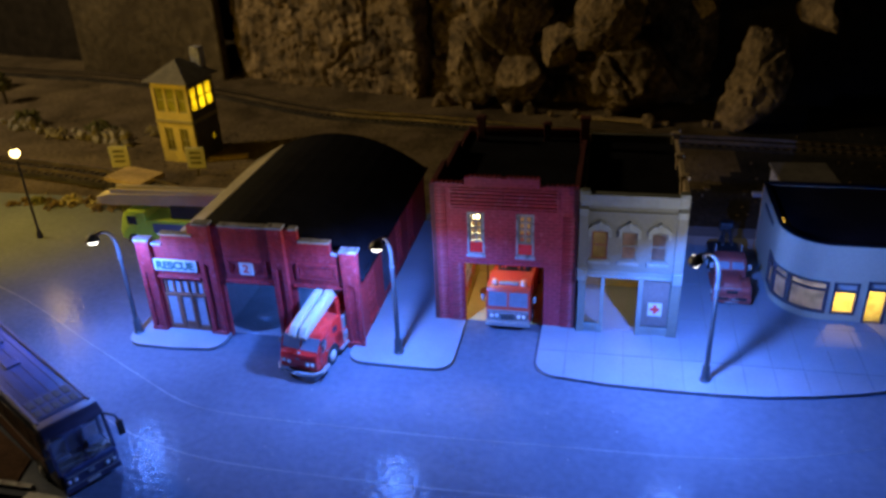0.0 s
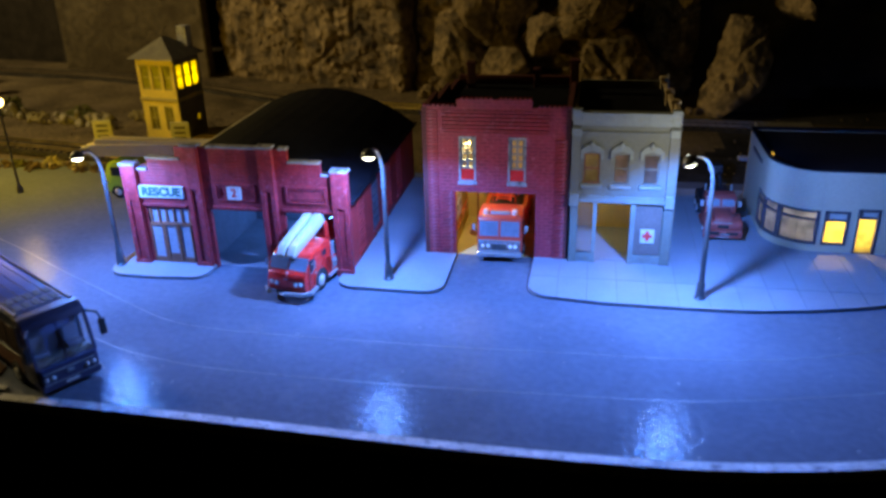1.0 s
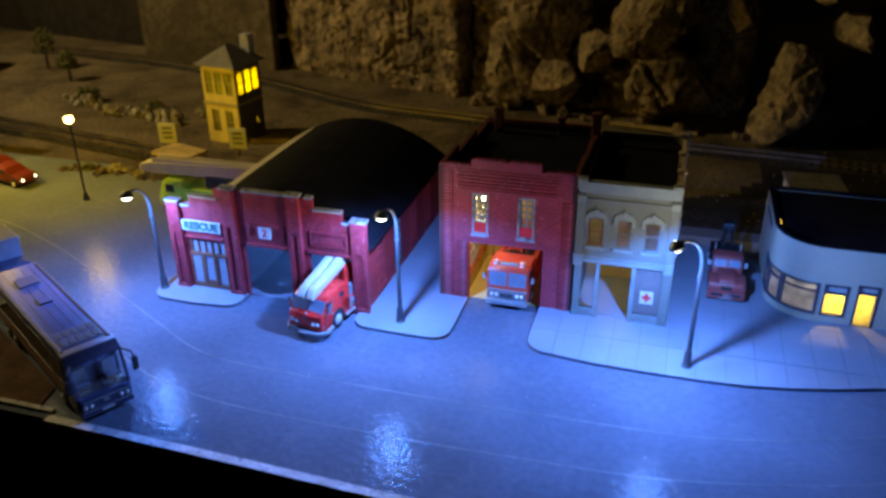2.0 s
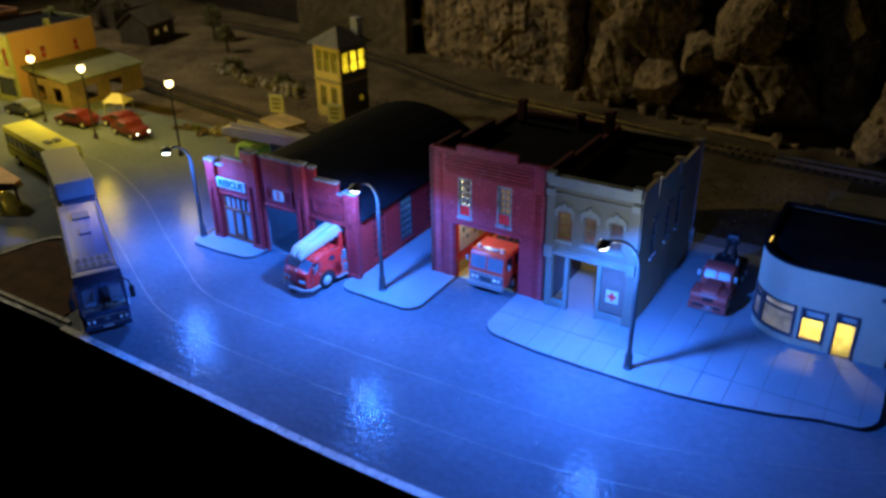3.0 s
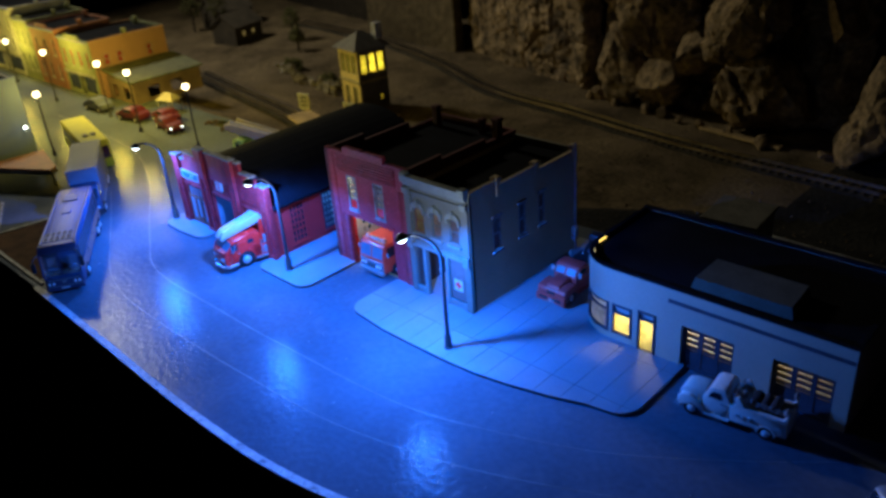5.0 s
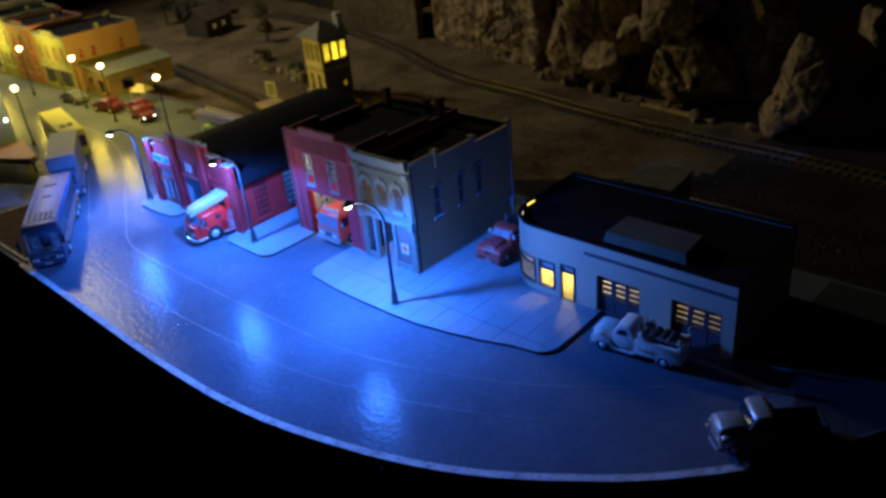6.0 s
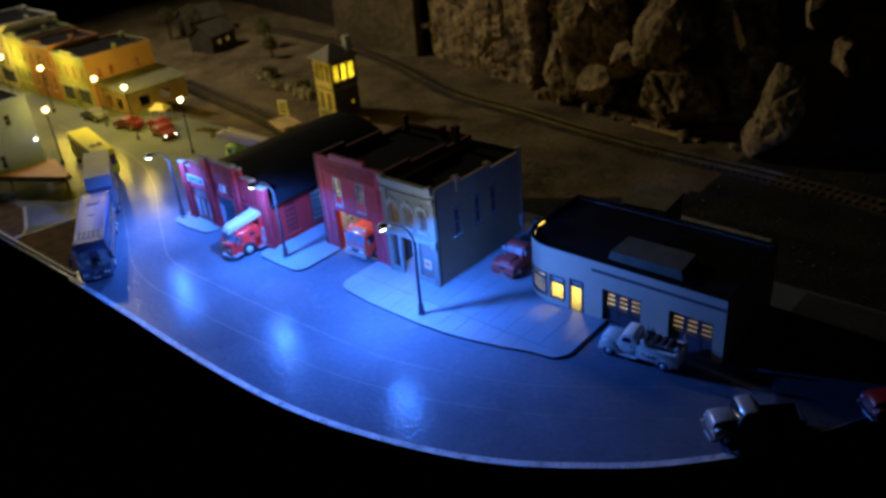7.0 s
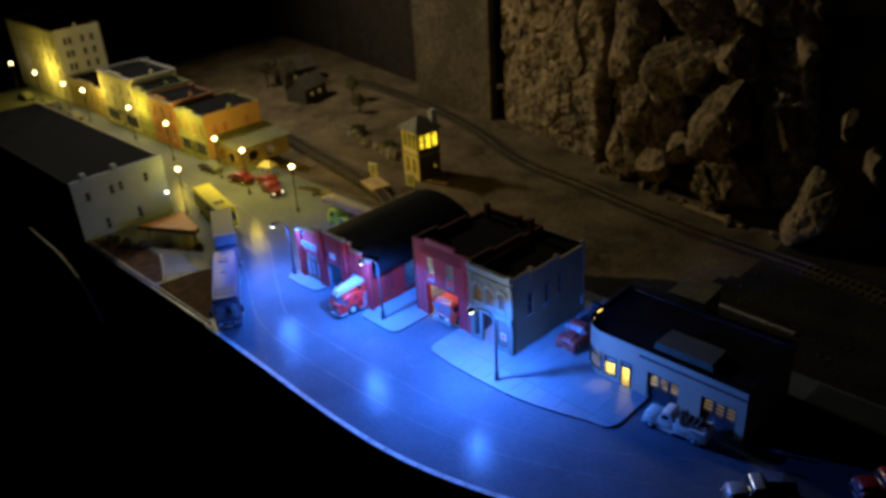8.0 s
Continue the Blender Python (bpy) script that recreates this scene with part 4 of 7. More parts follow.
# -- tan two-storey shop
def tan_shop():
    sh = thing("corner_shop", 0, 0, 0, label="tan two-storey shop with cream cornice and window hoods", category="shop building")
    y, x0, x1 = 239.4, -7.4, 26.4
    up = [(-3.6, 1.6), (6.0, 11.0), (15.4, 20.6)]
    holes = [(-4.9, 0.1, 4.2, 22.6), (1.4, 12.5, -1, 22.6), (14.1, 22.8, 4.2, 22.6)] + [(a, b, 29.4, 39.8) for a, b in up]
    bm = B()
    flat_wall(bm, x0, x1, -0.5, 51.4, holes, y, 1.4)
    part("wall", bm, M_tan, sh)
    for a, b in up:
        bm = B()
        box(bm, a - 0.9, b + 0.9, y - 1.0, y + 0.2, 28.0, 29.3, 0.2)
        part("sill", bm, M_cream, sh)
        hood = B()
        c = (a + b) / 2
        w = (b - a) / 2 + 1.1
        pts = [(c - w, 38.2), (c - w, 41.0), (c - w * 0.62, 42.6), (c - 0.7, 43.0), (c, 44.2), (c + 0.7, 43.0), (c + w * 0.62, 42.6), (c + w, 41.0), (c + w, 38.2), (c + w - 1.0, 38.2), (c + w - 1.2, 40.2), (c, 41.0), (c - w + 1.2, 40.2), (c - w + 1.0, 38.2)]
        prism(hood, pts, y - 1.1, y + 0.1, "xz")
        part("window_hood", hood, M_cream, sh, "cream moulded window hood")
        key = B()
        box(key, c - 0.6, c + 0.6, y - 1.6, y - 0.9, 41.4, 43.9, 0.15)
        part("keystone", key, M_cream, sh)
        warm = a < 0
        window_front(sh, a, b, 29.4, 39.8, y + 0.4, 1, 2, M_gold_blind if warm else M_dusk_blind, M_tan if not warm else M_wood, 0.5, 0.7)
    # cornices
    for z0, z1, d, m in ((23.2, 24.6, 1.5, M_cream), (24.6, 25.3, 0.9, M_cream), (46.6, 47.4, 0.8, M_tan), (49.4, 51.0, 1.3, M_cream), (51.0, 53.2, 2.3, M_cream), (53.2, 54.0, 2.8, M_cream)):
        bm = B()
        box(bm, x0 - 0.2, x1 - 0.6, y - d, y + 0.3, z0, z1, 0.18)
        part("cornice", bm, m, sh)
    for a in (x0 - 0.4, x1 - 3.3):
        bm = B()
        box(bm, a, a + 3.0, y - 1.0, y + 0.2, 25.3, 49.0, 0.2)
        part("pilaster", bm, M_tan, sh)
        bm = B()
        box(bm, a - 0.1, a + 3.1, y - 2.0, y + 0.4, 46.0, 48.6, 0.35)
        box(bm, a - 0.1, a + 3.1, y - 2.6, y + 0.6, 51.0, 54.9, 0.35)
        part("bracket", bm, M_cream, sh)
        bm = B()
        box(bm, a - 0.1, a + 3.1, y - 2.0, y + 0.3, 21.8, 26.4, 0.3)
        part("bracket", bm, M_cream, sh)
    # shop front columns, stall risers and glass
    for a, w in ((x0, 2.4), (0.1, 1.3), (12.5, 1.5), (23.0, 3.2)):
        bm = B()
        box(bm, a, a + w, y - 0.8, y + 0.3, -0.4, 23.2, 0.15)
        box(bm, a - 0.15, a + w + 0.15, y - 1.0, y + 0.2, -0.4, 2.4, 0.15)
        part("column", bm, M_cream if w < 2 else M_tan, sh)
    for a, b in ((-5.0, 0.1), (14.0, 23.0)):
        bm = B()
        box(bm, a, b, y - 0.5, y + 0.9, -0.4, 4.2, 0.15)
        frame_rect(bm, a + 1.0, b - 1.0, 0.8, 3.4, 0.35, y - 0.75, y - 0.4)
        part("stall_riser", bm, M_cream, sh)
        p = B()
        box(p, a, b, y + 0.5, y + 0.65, 4.2, 22.6)
        part("shop_window", p, M_pane_mid if a > 0 else M_pane, sh)
    # first-aid card in the window
    c = B()
    box(c, 16.2, 20.8, y - 0.1, y + 0.1, 8.8, 13.8)
    card = part("notice_card", c, M_sign, sh, "white card with a red cross")
    c = B()
    box(c, 17.95, 19.05, y - 0.2, y - 0.1, 9.7, 13.1)
    box(c, 16.9, 20.1, y - 0.22, y - 0.1, 10.8, 12.0)
    part("cross", c, M_ink_red, card)
    # flank with sash windows and stepped parapet
    side_holes = [(252.6, 257.4, 23.4, 37.6), (268.6, 273.2, 23.4, 37.6), (281.6, 286.0, 23.4, 37.6)]
    bm = B()
    side_wall(bm, y + 1.4, 309, -0.5, 48.0, side_holes, x1, -1.4, [(240, 256, 53), (256, 280, 50.6), (280, 309, 48.4)])
    part("wall", bm, M_tan_side_lifted, sh)
    for hw in side_holes:
        window_side(sh, *hw, x1 - 0.2, 1, 2, M_pane_mid, M_cap, 0.8, 0.8)
        bm = B()
        box(bm, x1 - 0.2, x1 + 0.8, hw[0] - 0.8, hw[1] + 0.8, 22.2, 23.4, 0.15)
        box(bm, x1 - 0.2, x1 + 0.6, hw[0] - 0.6, hw[1] + 0.6, 37.6, 38.8, 0.15)
        part("sill", bm, M_cap, sh)
    for yy, zt in ((256.5, 54.0), (281.0, 52.0), (307, 51.0)):
        bm = B()
        box(bm, x1 - 2.2, x1 + 0.4, yy - 1.2, yy + 1.2, 46, zt, 0.2)
        box(bm, x1 - 2.6, x1 + 0.8, yy - 1.6, yy + 1.6, zt - 1.2, zt - 0.3, 0.1)
        part("parapet_pier", bm, M_tan_side_lifted, sh)
    bm = B()
    side_wall(bm, y + 1.4, 309, -0.5, 48, [], x0, 0.7)
    part("wall", bm, M_tan_side_lifted, sh)
    bm = B()
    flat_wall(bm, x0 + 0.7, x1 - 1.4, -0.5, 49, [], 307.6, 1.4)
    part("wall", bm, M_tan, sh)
    bm = B()
    box(bm, x0 + 0.7, x1 - 1.4, y + 1.4, 307.6, 45.0, 45.8)
    part("roof", bm, M_roof, sh, "flat black roof behind the parapet")
    bm = B()
    box(bm, x0 + 0.7, x1 - 1.4, y + 1.4, 307.6, -0.3, 1.4)
    part("inside_floor", bm, M_pave, sh)
    bm = B()
    box(bm, x0 + 0.8, x1 - 1.5, 272, 273, 26.0, 45)
    part("inside_wall", bm, M_inside_warm, sh)
    # side walls near-black: the unlit inside is put into their colour
    for q in ((x0 + 0.8, x1 - 1.5, 271, 272), (x0 + 0.75, x0 + 1.3, y + 1.5, 271), (x1 - 2.0, x1 - 1.45, y + 1.5, 271)):
        bm = B()
        box(bm, *q, 1.4, 25.0)
        part("inside_wall", bm, M_inside_warm if q[2] == 271 else M_unlit_inside, sh)
    # black strips added as shade behind the parapets, over lamplit faces
    bm = B()
    box(bm, x1 - 1.9, x1 - 1.42, y + 1.5, 307.4, 45.8, 48.0)
    box(bm, x0 + 1.5, x1 - 1.9, y + 1.42, y + 1.9, 45.8, 51.0)
    part("parapet_lining", bm, M_roof, sh, "black strip painted as shade behind the parapet")
    bulb = B()
    ball(bulb, (-2.4, 258.4, 33), 0.9)
    part("bulb", bulb, M_bulb_inside, sh, "small glowing amber bulb", True)
    wire = B()
    tube(wire, [(-2.4, 258.4, 33.8), (-2.2, 258.8, 40), (-2.0, 259, 45.2)], 0.18, 6)
    part("wire", wire, M_dark_metal, sh)
    # conduit at the back corner
    c = B()
    tube(c, [(x1 + 0.9, 306.4, 0.8), (x1 + 0.9, 306.4, 30), (x1 + 0.9, 306.6, 47), (x1 + 0.6, 307, 52)], 0.3, 6)
    box(c, x1, x1 + 2.0, 304.8, 307.4, 7, 13, 0.2)
    part("conduit", c, M_cap, sh, "thin grey conduit with a box")
    return sh


tan_shop()


# -- white garage with a rounded corner
def garage():
    g = thing("garage", 0, 0, 0, label="white streamlined garage with rounded corner and dark window frames", category="garage")
    xl, yf, r, yb, xr = 60.8, 257.0, 16.2, 309.0, 161.5
    L1 = yb - (yf + r)
    L2 = L1 + r * math.pi / 2
    def a_of(x):
        return L2 + x - (xl + r)

    def place(a, d, z):
        if a < L1:
            return (xl + d, yb - a, z)
        if a < L2:
            t = (a - L1) / r
            return (xl + r - (r - d) * math.cos(t), yf + r - (r - d) * math.sin(t), z)
        return (xl + r + a - L2, yf + d, z)

    curved = [(L1 - 5.5, L1 + 2.6), (L1 + 3.6, L1 + 11.2), (L1 + 12.2, L2 - 0.6)]
    lit = (a_of(78.6), a_of(86.0))
    door = (a_of(89.2), a_of(95.6))
    bays = [(a_of(105.8), a_of(124.6)), (a_of(137.4), a_of(156.8))]
    holes = [(a, b, 4.2, 16.0) for a, b in (*curved, lit)] + [(*door, 0.9, 17.0)] + [(a, b, -1, 17.4) for a, b in bays]
    cuts = [0, L1, a_of(xr)] + [L1 + (L2 - L1) * k / 12 for k in range(13)]
    zc = [-0.5, 30.2]
    for h in holes:
        cuts += h[:2]
        zc += h[2:]
    bm = B()
    wall(bm, cuts, zc, lambda a, z: not any(h[0] < a < h[1] and h[2] < z < h[3] for h in holes), place, 1.3)
    part("wall", bm, M_white, g)

    def band(a0, a1, z0, z1, d0, d1, n=1):
        bm = B()
        cs = [a0 + (a1 - a0) * k / n for k in range(n + 1)]
        wall(bm, cs, [z0, z1], lambda a, z: True, lambda a, d, z: place(a, d0 + d, z), d1 - d0)
        return bm

    # dark frames and panes
    def framed(a, b, z0, z1, rail, panes, name="window"):
        n = 4
        bm = B()
        for q in ((a - 0.35, b + 0.35, z0 - 0.35, z0 + 0.45), (a - 0.35, b + 0.35, z1 - 0.45, z1 + 0.35), (a - 0.35, b + 0.35, rail, rail + 0.7)):
            wall(bm, [q[0] + (q[1] - q[0]) * k / n for k in range(n + 1)], [q[2], q[3]], lambda p, z: True, lambda p, d, z: place(p, d - 0.3, z), 1.2)
        for q in ((a - 0.35, a + 0.45), (b - 0.45, b + 0.35)):
            wall(bm, [q[0], q[1]], [z0 - 0.35, z1 + 0.35], lambda p, z: True, lambda p, d, z: place(p, d - 0.33, z), 1.3)
        w = part(name, bm, M_frame, g, "dark framed window")
        for (za, zb), m in zip(((z0, rail), (rail + 0.7, z1)), panes):
            p = B()
            wall(p, [a + (b - a) * k / n for k in range(n + 1)], [za, zb], lambda p_, z: True, lambda p_, d, z: place(p_, d + 0.55, z), 0.12)
            part("pane", p, m, w)

    for a, b in curved:
        framed(a, b, 4.2, 16.0, 12.6, (M_corner_film, M_corner_film))
    framed(*lit, 4.2, 16.0, 12.6, (M_yellow_blind, M_pane_grey))
    framed(*door, 0.9, 17.0, 13.8, (M_yellow_blind, M_pane_grey), "door")
    # roller doors, half glazed
    for a, b in bays:
        x0, x1 = xl + r + a - L2, xl + r + b - L2
        dark = B()
        frame_rect(dark, x0, x1, 0.2, 17.4, 0.7, yf + 1.0, yf + 2.6)
        w3 = (x1 - x0 - 0.8) / 3
        for k in range(3):
            frame_rect(dark, x0 + 0.4 + w3 * k, x0 + 0.4 + w3 * (k + 1), 0.3, 17.2, 0.75, yf + 1.8, yf + 2.9)
            for r_ in range(1, 5):
                z = 6.2 + 2.3 * r_
                box(dark, x0 + 0.4 + w3 * k, x0 + 0.4 + w3 * (k + 1), yf + 1.9, yf + 2.8, z - 0.45, z + 0.3)
            box(dark, x0 + 0.8 + w3 * k, x0 + w3 * (k + 1), yf + 2.0, yf + 2.6, 0.3, 7.4)
        d = part("bay_door", dark, M_frame, g, "dark glazed bay door with many lights")
        for k in range(3):
            for r_ in range(4):
                p = B()
                box(p, x0 + 1.0 + w3 * k, x0 + w3 * (k + 1) - 0.2, yf + 2.2, yf + 2.35, 7.5 + 2.3 * r_, 9.3 + 2.3 * r_)
                part("pane", p, M_amber_blind, d)
    # dark speed stripe, coping and roof
    part("stripe", band(a_of(100.4), a_of(xr - 0.2), 24.9, 26.2, -0.35, 0.2), M_frame, g, "dark moulded stripe")
    part("stripe", band(10, L1 - 8, 24.9, 26.2, -0.35, 0.2), M_frame, g, "dark moulded stripe")
    # no lamp here: the glow stands for bulb light leaking past the roof
    part("marker_lamp", band(L1 - 3.6, L1 + 1.4, 30.05, 30.75, 1.55, 1.75, 6), M_leak_glow, g, "small glowing amber strip for light leaking at the roof edge")
    n = 40
    part("coping", band(0, a_of(xr), 30.2, 30.9, -0.2, 1.5, n), M_roof, g, "black coping")
    bm = B()
    side_wall(bm, yf + 1.3, yb, -0.5, 30.2, [], xr, -1.3)
    part("wall", bm, M_white, g)
    bm = B()
    flat_wall(bm, xl + 1.3, xr - 1.3, -0.5, 30.2, [], yb - 1.3, 1.3)
    part("wall", bm, M_white, g)
    bm = B()
    box(bm, xl, xr, yb - 1.6, yb + 0.3, 30.2, 31.4, 0.2)
    part("coping", bm, M_roof, g, "black coping")
    bm = B()
    box(bm, xr - 1.5, xr + 0.2, yf + 1.6, yb - 1.7, 30.2, 30.9, 0.15)
    part("coping", bm, M_roof, g, "black coping")
    bm = B()
    arc = [place(L1 + (L2 - L1) * k / 10, 1.9 if 2 < k < 8 else 1.3, 0)[:2] for k in range(11)]
    prism(bm, [(xl + 1.3, yb - 1.4)] + arc + [(xr - 1.4, yf + 1.35), (xr - 1.4, yb - 1.4)], 29.2, 30.0, "xy")
    part("roof", bm, M_roof, g, "flat black roof")
    sk = B()
    prism(sk, [(105.5, 262), (140, 262), (139, 279), (105.5, 279)], 30.0, 34.0, "xy", taper=0.94)
    part("skylight", sk, M_pane_sky, g, "dull grey-green skylight box")
    fl = B()
    box(fl, xl + 1.3, xr - 1.3, yf + 1.4, yb - 1.4, -0.3, 0.3)
    part("inside_floor", fl, M_inside, g)
    bulb = B()
    ball(bulb, (85, 270, 20.6), 1.0)
    part("bulb", bulb, M_bulb_inside, g, "small glowing amber bulb", True)
    return g


M_pane_sky = mat("skylight_film", (0.10, 0.10, 0.075), 0.7, var=0.15, spec=0.1)
garage()

# lamps inside the buildings
lamp("fire_house_bulb", "POINT", (-43.4, 247.4, 39.0), AMBER, 0.022, 1.0)
lamp("shop_bulb", "POINT", (-2.4, 257.0, 32.4), AMBER, 0.009, 1.0)
lamp("garage_bulb", "POINT", (85, 268.0, 19.4), AMBER, 0.046, 1.0)
lamp("garage_bulb", "POINT", (132, 282, 22), AMBER, 0.006, 1.0)


# ---- street lamps ----
def street_lamp(bx, by, hx, hy, hz, tilt_to, power=1.0, group="cool street lamps"):
    """A single-arm lamp: foot at (bx, by), lamp head at (hx, hy, hz); tilt_to leans the face of the head."""
    sl = thing("street_lamp", bx, by, 1.1, label="grey metal single-arm street lamp, lit cool white", category="street lamp", group=group)
    dx, dy, h = hx - bx, hy - by, hz - 1.1
    bm = B()
    rings(bm, [((0, 0, 0), 1.75), ((0, 0, 0.6), 1.75), ((0, 0, 0.9), 1.45), ((0, 0, 5.4), 1.25), ((0, 0, 6.0), 0.85)], (0, 0, 1), 12)
    part("base", bm, M_steel, sl, smooth=True)
    bm = B()
    pts = [(0, 0, 5.8), (0, 0, h * 0.45), (0, 0, h * 0.78)]
    for k in range(1, 9):
        t = k / 8
        ang = t * math.pi / 2
        pts.append((dx * 0.82 * (1 - math.cos(ang)), dy * 0.82 * (1 - math.cos(ang)), h * 0.78 + (h * 0.25) * math.sin(ang)))
    tube(bm, pts, [0.85, 0.75, 0.68] + [0.62 - 0.02 * k for k in range(8)], 10)
    part("pole", bm, M_steel, sl, smooth=True)
    bm = B()
    rings(bm, [((0, 0, h * 0.70), 0.95), ((0, 0, h * 0.70 + 1.0), 0.95)], (0, 0, 1), 10)
    part("collar", bm, M_steel, sl)
    face = Vector(tilt_to).normalized()
    u = Vector((dx, dy, 0)).normalized()
    c = Vector((dx, dy, h))
    bm = B()
    up = -face
    rings(bm, [(c + up * 0.0, 2.3), (c + up * 0.5, 2.35), (c + up * 1.5, 1.9), (c + up * 2.3, 1.1), (c + up * 2.6, 0.3)], up, 16, close=False)
    rings(bm, [(c + up * 0.1, 2.0), (c + up * 1.3, 1.6)], up, 16, close=False)
    tube(bm, [pts[-1], c + up * 1.6 - u * 0.6, c + up * 1.4], 0.62, 8)
    part("hood", bm, M_steel, sl, smooth=True)
    bm = B()
    rings(bm, [(c + up * 1.0, 1.7), (c + up * 0.1, 1.9), (c - up * 0.5, 1.6), (c - up * 0.8, 1.0), (c - up * 0.9, 0.2)], up, 14)
    part("lens", bm, M_led, sl, "glowing cool white lens", True).visible_shadow = False
    w = Vector((bx, by, 1.1)) + c - up * 0.5
    lamp("street_lamp_beam", "SPOT", w, COOL, LED_WATTS * power, 1.5, w + Vector((face.x * 0.85, face.y * 0.25, -0.9)) * 20)
    lamp("street_lamp_spill", "POINT", w + face * 0.3, PALE, SPILL_WATTS * power, 1.5)
    return sl


LED_WATTS, SPILL_WATTS = 0.48, 0.034
street_lamp(-163.0, 216.0, -162.4, 203.6, 44.2, (0.10, -0.24, -1), power=0.7)
street_lamp(-66.0, 217.0, -66.8, 205.0, 47.2, (0.0, -0.24, -1))
street_lamp(34.0, 215.6, 25.8, 205.4, 48.2, (0.40, 0.0, -1), power=1.05)


POST_WATTS = 0.088


def town_lamp(x, y, z, power):
    tl = thing("post_lamp", x, y, 0.0, label="thin dark post lamp with a glowing yellow globe", category="street lamp", group="yellow post lamps")
    bm = B()
    rings(bm, [((0, 0, 0), 1.5), ((0, 0, 3.0), 1.1), ((0, 0, 3.6), 0.6), ((0, 0, z - 2.2), 0.45), ((0, 0, z - 1.6), 0.9)], (0, 0, 1), 8)
    part("post", bm, M_dark_metal, tl, smooth=True)
    bm = B()
    ball(bm, (0, 0, z), 2.1)
    part("globe", bm, M_bulb_warm, tl, "glowing yellow globe", True).visible_shadow = False
    bm = B()
    rings(bm, [((0, 0, z + 1.7), 1.2), ((0, 0, z + 2.5), 0.3)], (0, 0, 1), 8)
    part("cap", bm, M_dark_metal, tl)
    if power:
        lamp("post_lamp_light", "POINT", (x, y, z), WARM, power * POST_WATTS, 2.2)
    return tl


for x, y, z, p in ((-252.8, 284.4, 41, 0.8), (-320, 279.4, 42, 1.4), (-375, 284, 40, 1.3), (-459, 279.4, 39.4, 1.0), (-327.6, 221, 41.4, 0.14), (-556, 286, 36, 0.8),
                   (-665, 283, 38, 0.8), (-716, 281, 38, 0), (-805, 281, 38, 0.9), (-889, 281, 38, 0)):
    town_lamp(x, y, z, p)


# ---- vehicles: local x runs to the front, wheels stand on z = 0 ----
def wheel(owner, x, side, r=2.6, w=1.9, rim_mat=None):
    """side: y of the wheel's outer face, its sign tells which side."""
    s = 1 if side > 0 else -1
    bm = B()
    rings(bm, [((x, side - s * w, r), r * 0.86), ((x, side - s * (w - 0.3), r), r), ((x, side - s * 0.3, r), r), ((x, side, r), r * 0.86), ((x, side - s * 0.1, r), r * 0.62)], (0, 1, 0), 18)
    t = part("wheel", bm, M_tyre, owner, smooth=True)
    bm = B()
    rings(bm, [((x, side - s * 0.35, r), r * 0.62), ((x, side - s * 0.02, r), r * 0.56), ((x, side + s * 0.22, r), r * 0.42), ((x, side + s * 0.4, r), r * 0.2)], (0, 1, 0), 14)
    part("rim", bm, rim_mat or M_rim, t, smooth=True)
    return t


def pair_of_wheels(owner, x, half, r=2.6, w=1.9, rim_mat=None, well=False):
    """well: the body is flush there, so a dark plate paints the well's shade and the wheels stand proud."""
    out = 0.5 if well else 0.0
    for s in (1, -1):
        wheel(owner, x, s * (half + out), r, w, rim_mat)
        if well:
            bm = B()
            prism(bm, [(x + r * 1.22 * math.cos(radians(a)), r + r * 1.22 * math.sin(radians(a))) for a in range(-20, 201, 20)], s * (half - 1.4), s * (half + 0.22), "xz")
            part("wheel_well", bm, M_tyre, owner)


def headlight(owner, x, y, z, r=0.75, lens=None):
    bm = B()
    rings(bm, [((x - 0.6, y, z), r * 1.25), ((x + 0.1, y, z), r * 1.25), ((x + 0.15, y, z), r), ((x - 0.1, y, z), r * 0.9)], (1, 0, 0), 14)
    h = part("headlight", bm, M_chrome, owner, smooth=True)
    bm = B()
    ball(bm, (x - 0.1, y, z), r * 0.85, u=10, v=7)
    part("lens", bm, lens or M_lens, h, smooth=True)


def mirror_arm(owner, x, y, z, s):
    bm = B()
    tube(bm, [(x, y, z - 0.8), (x + 0.5, y + s * 1.4, z - 0.2), (x + 0.5, y + s * 1.5, z + 1.2)], 0.16, 6)
    box(bm, x + 0.3, x + 0.7, y + s * 1.5 - 0.5, y + s * 1.5 + 0.5, z, z + 2.2, 0.12)
    part("mirror", bm, M_chrome, owner)


def slab_part(name, owner, material, *dims, bev=0.2, label=""):
    bm = B()
    box(bm, *dims, bev)
    return part(name, bm, material, owner, label)


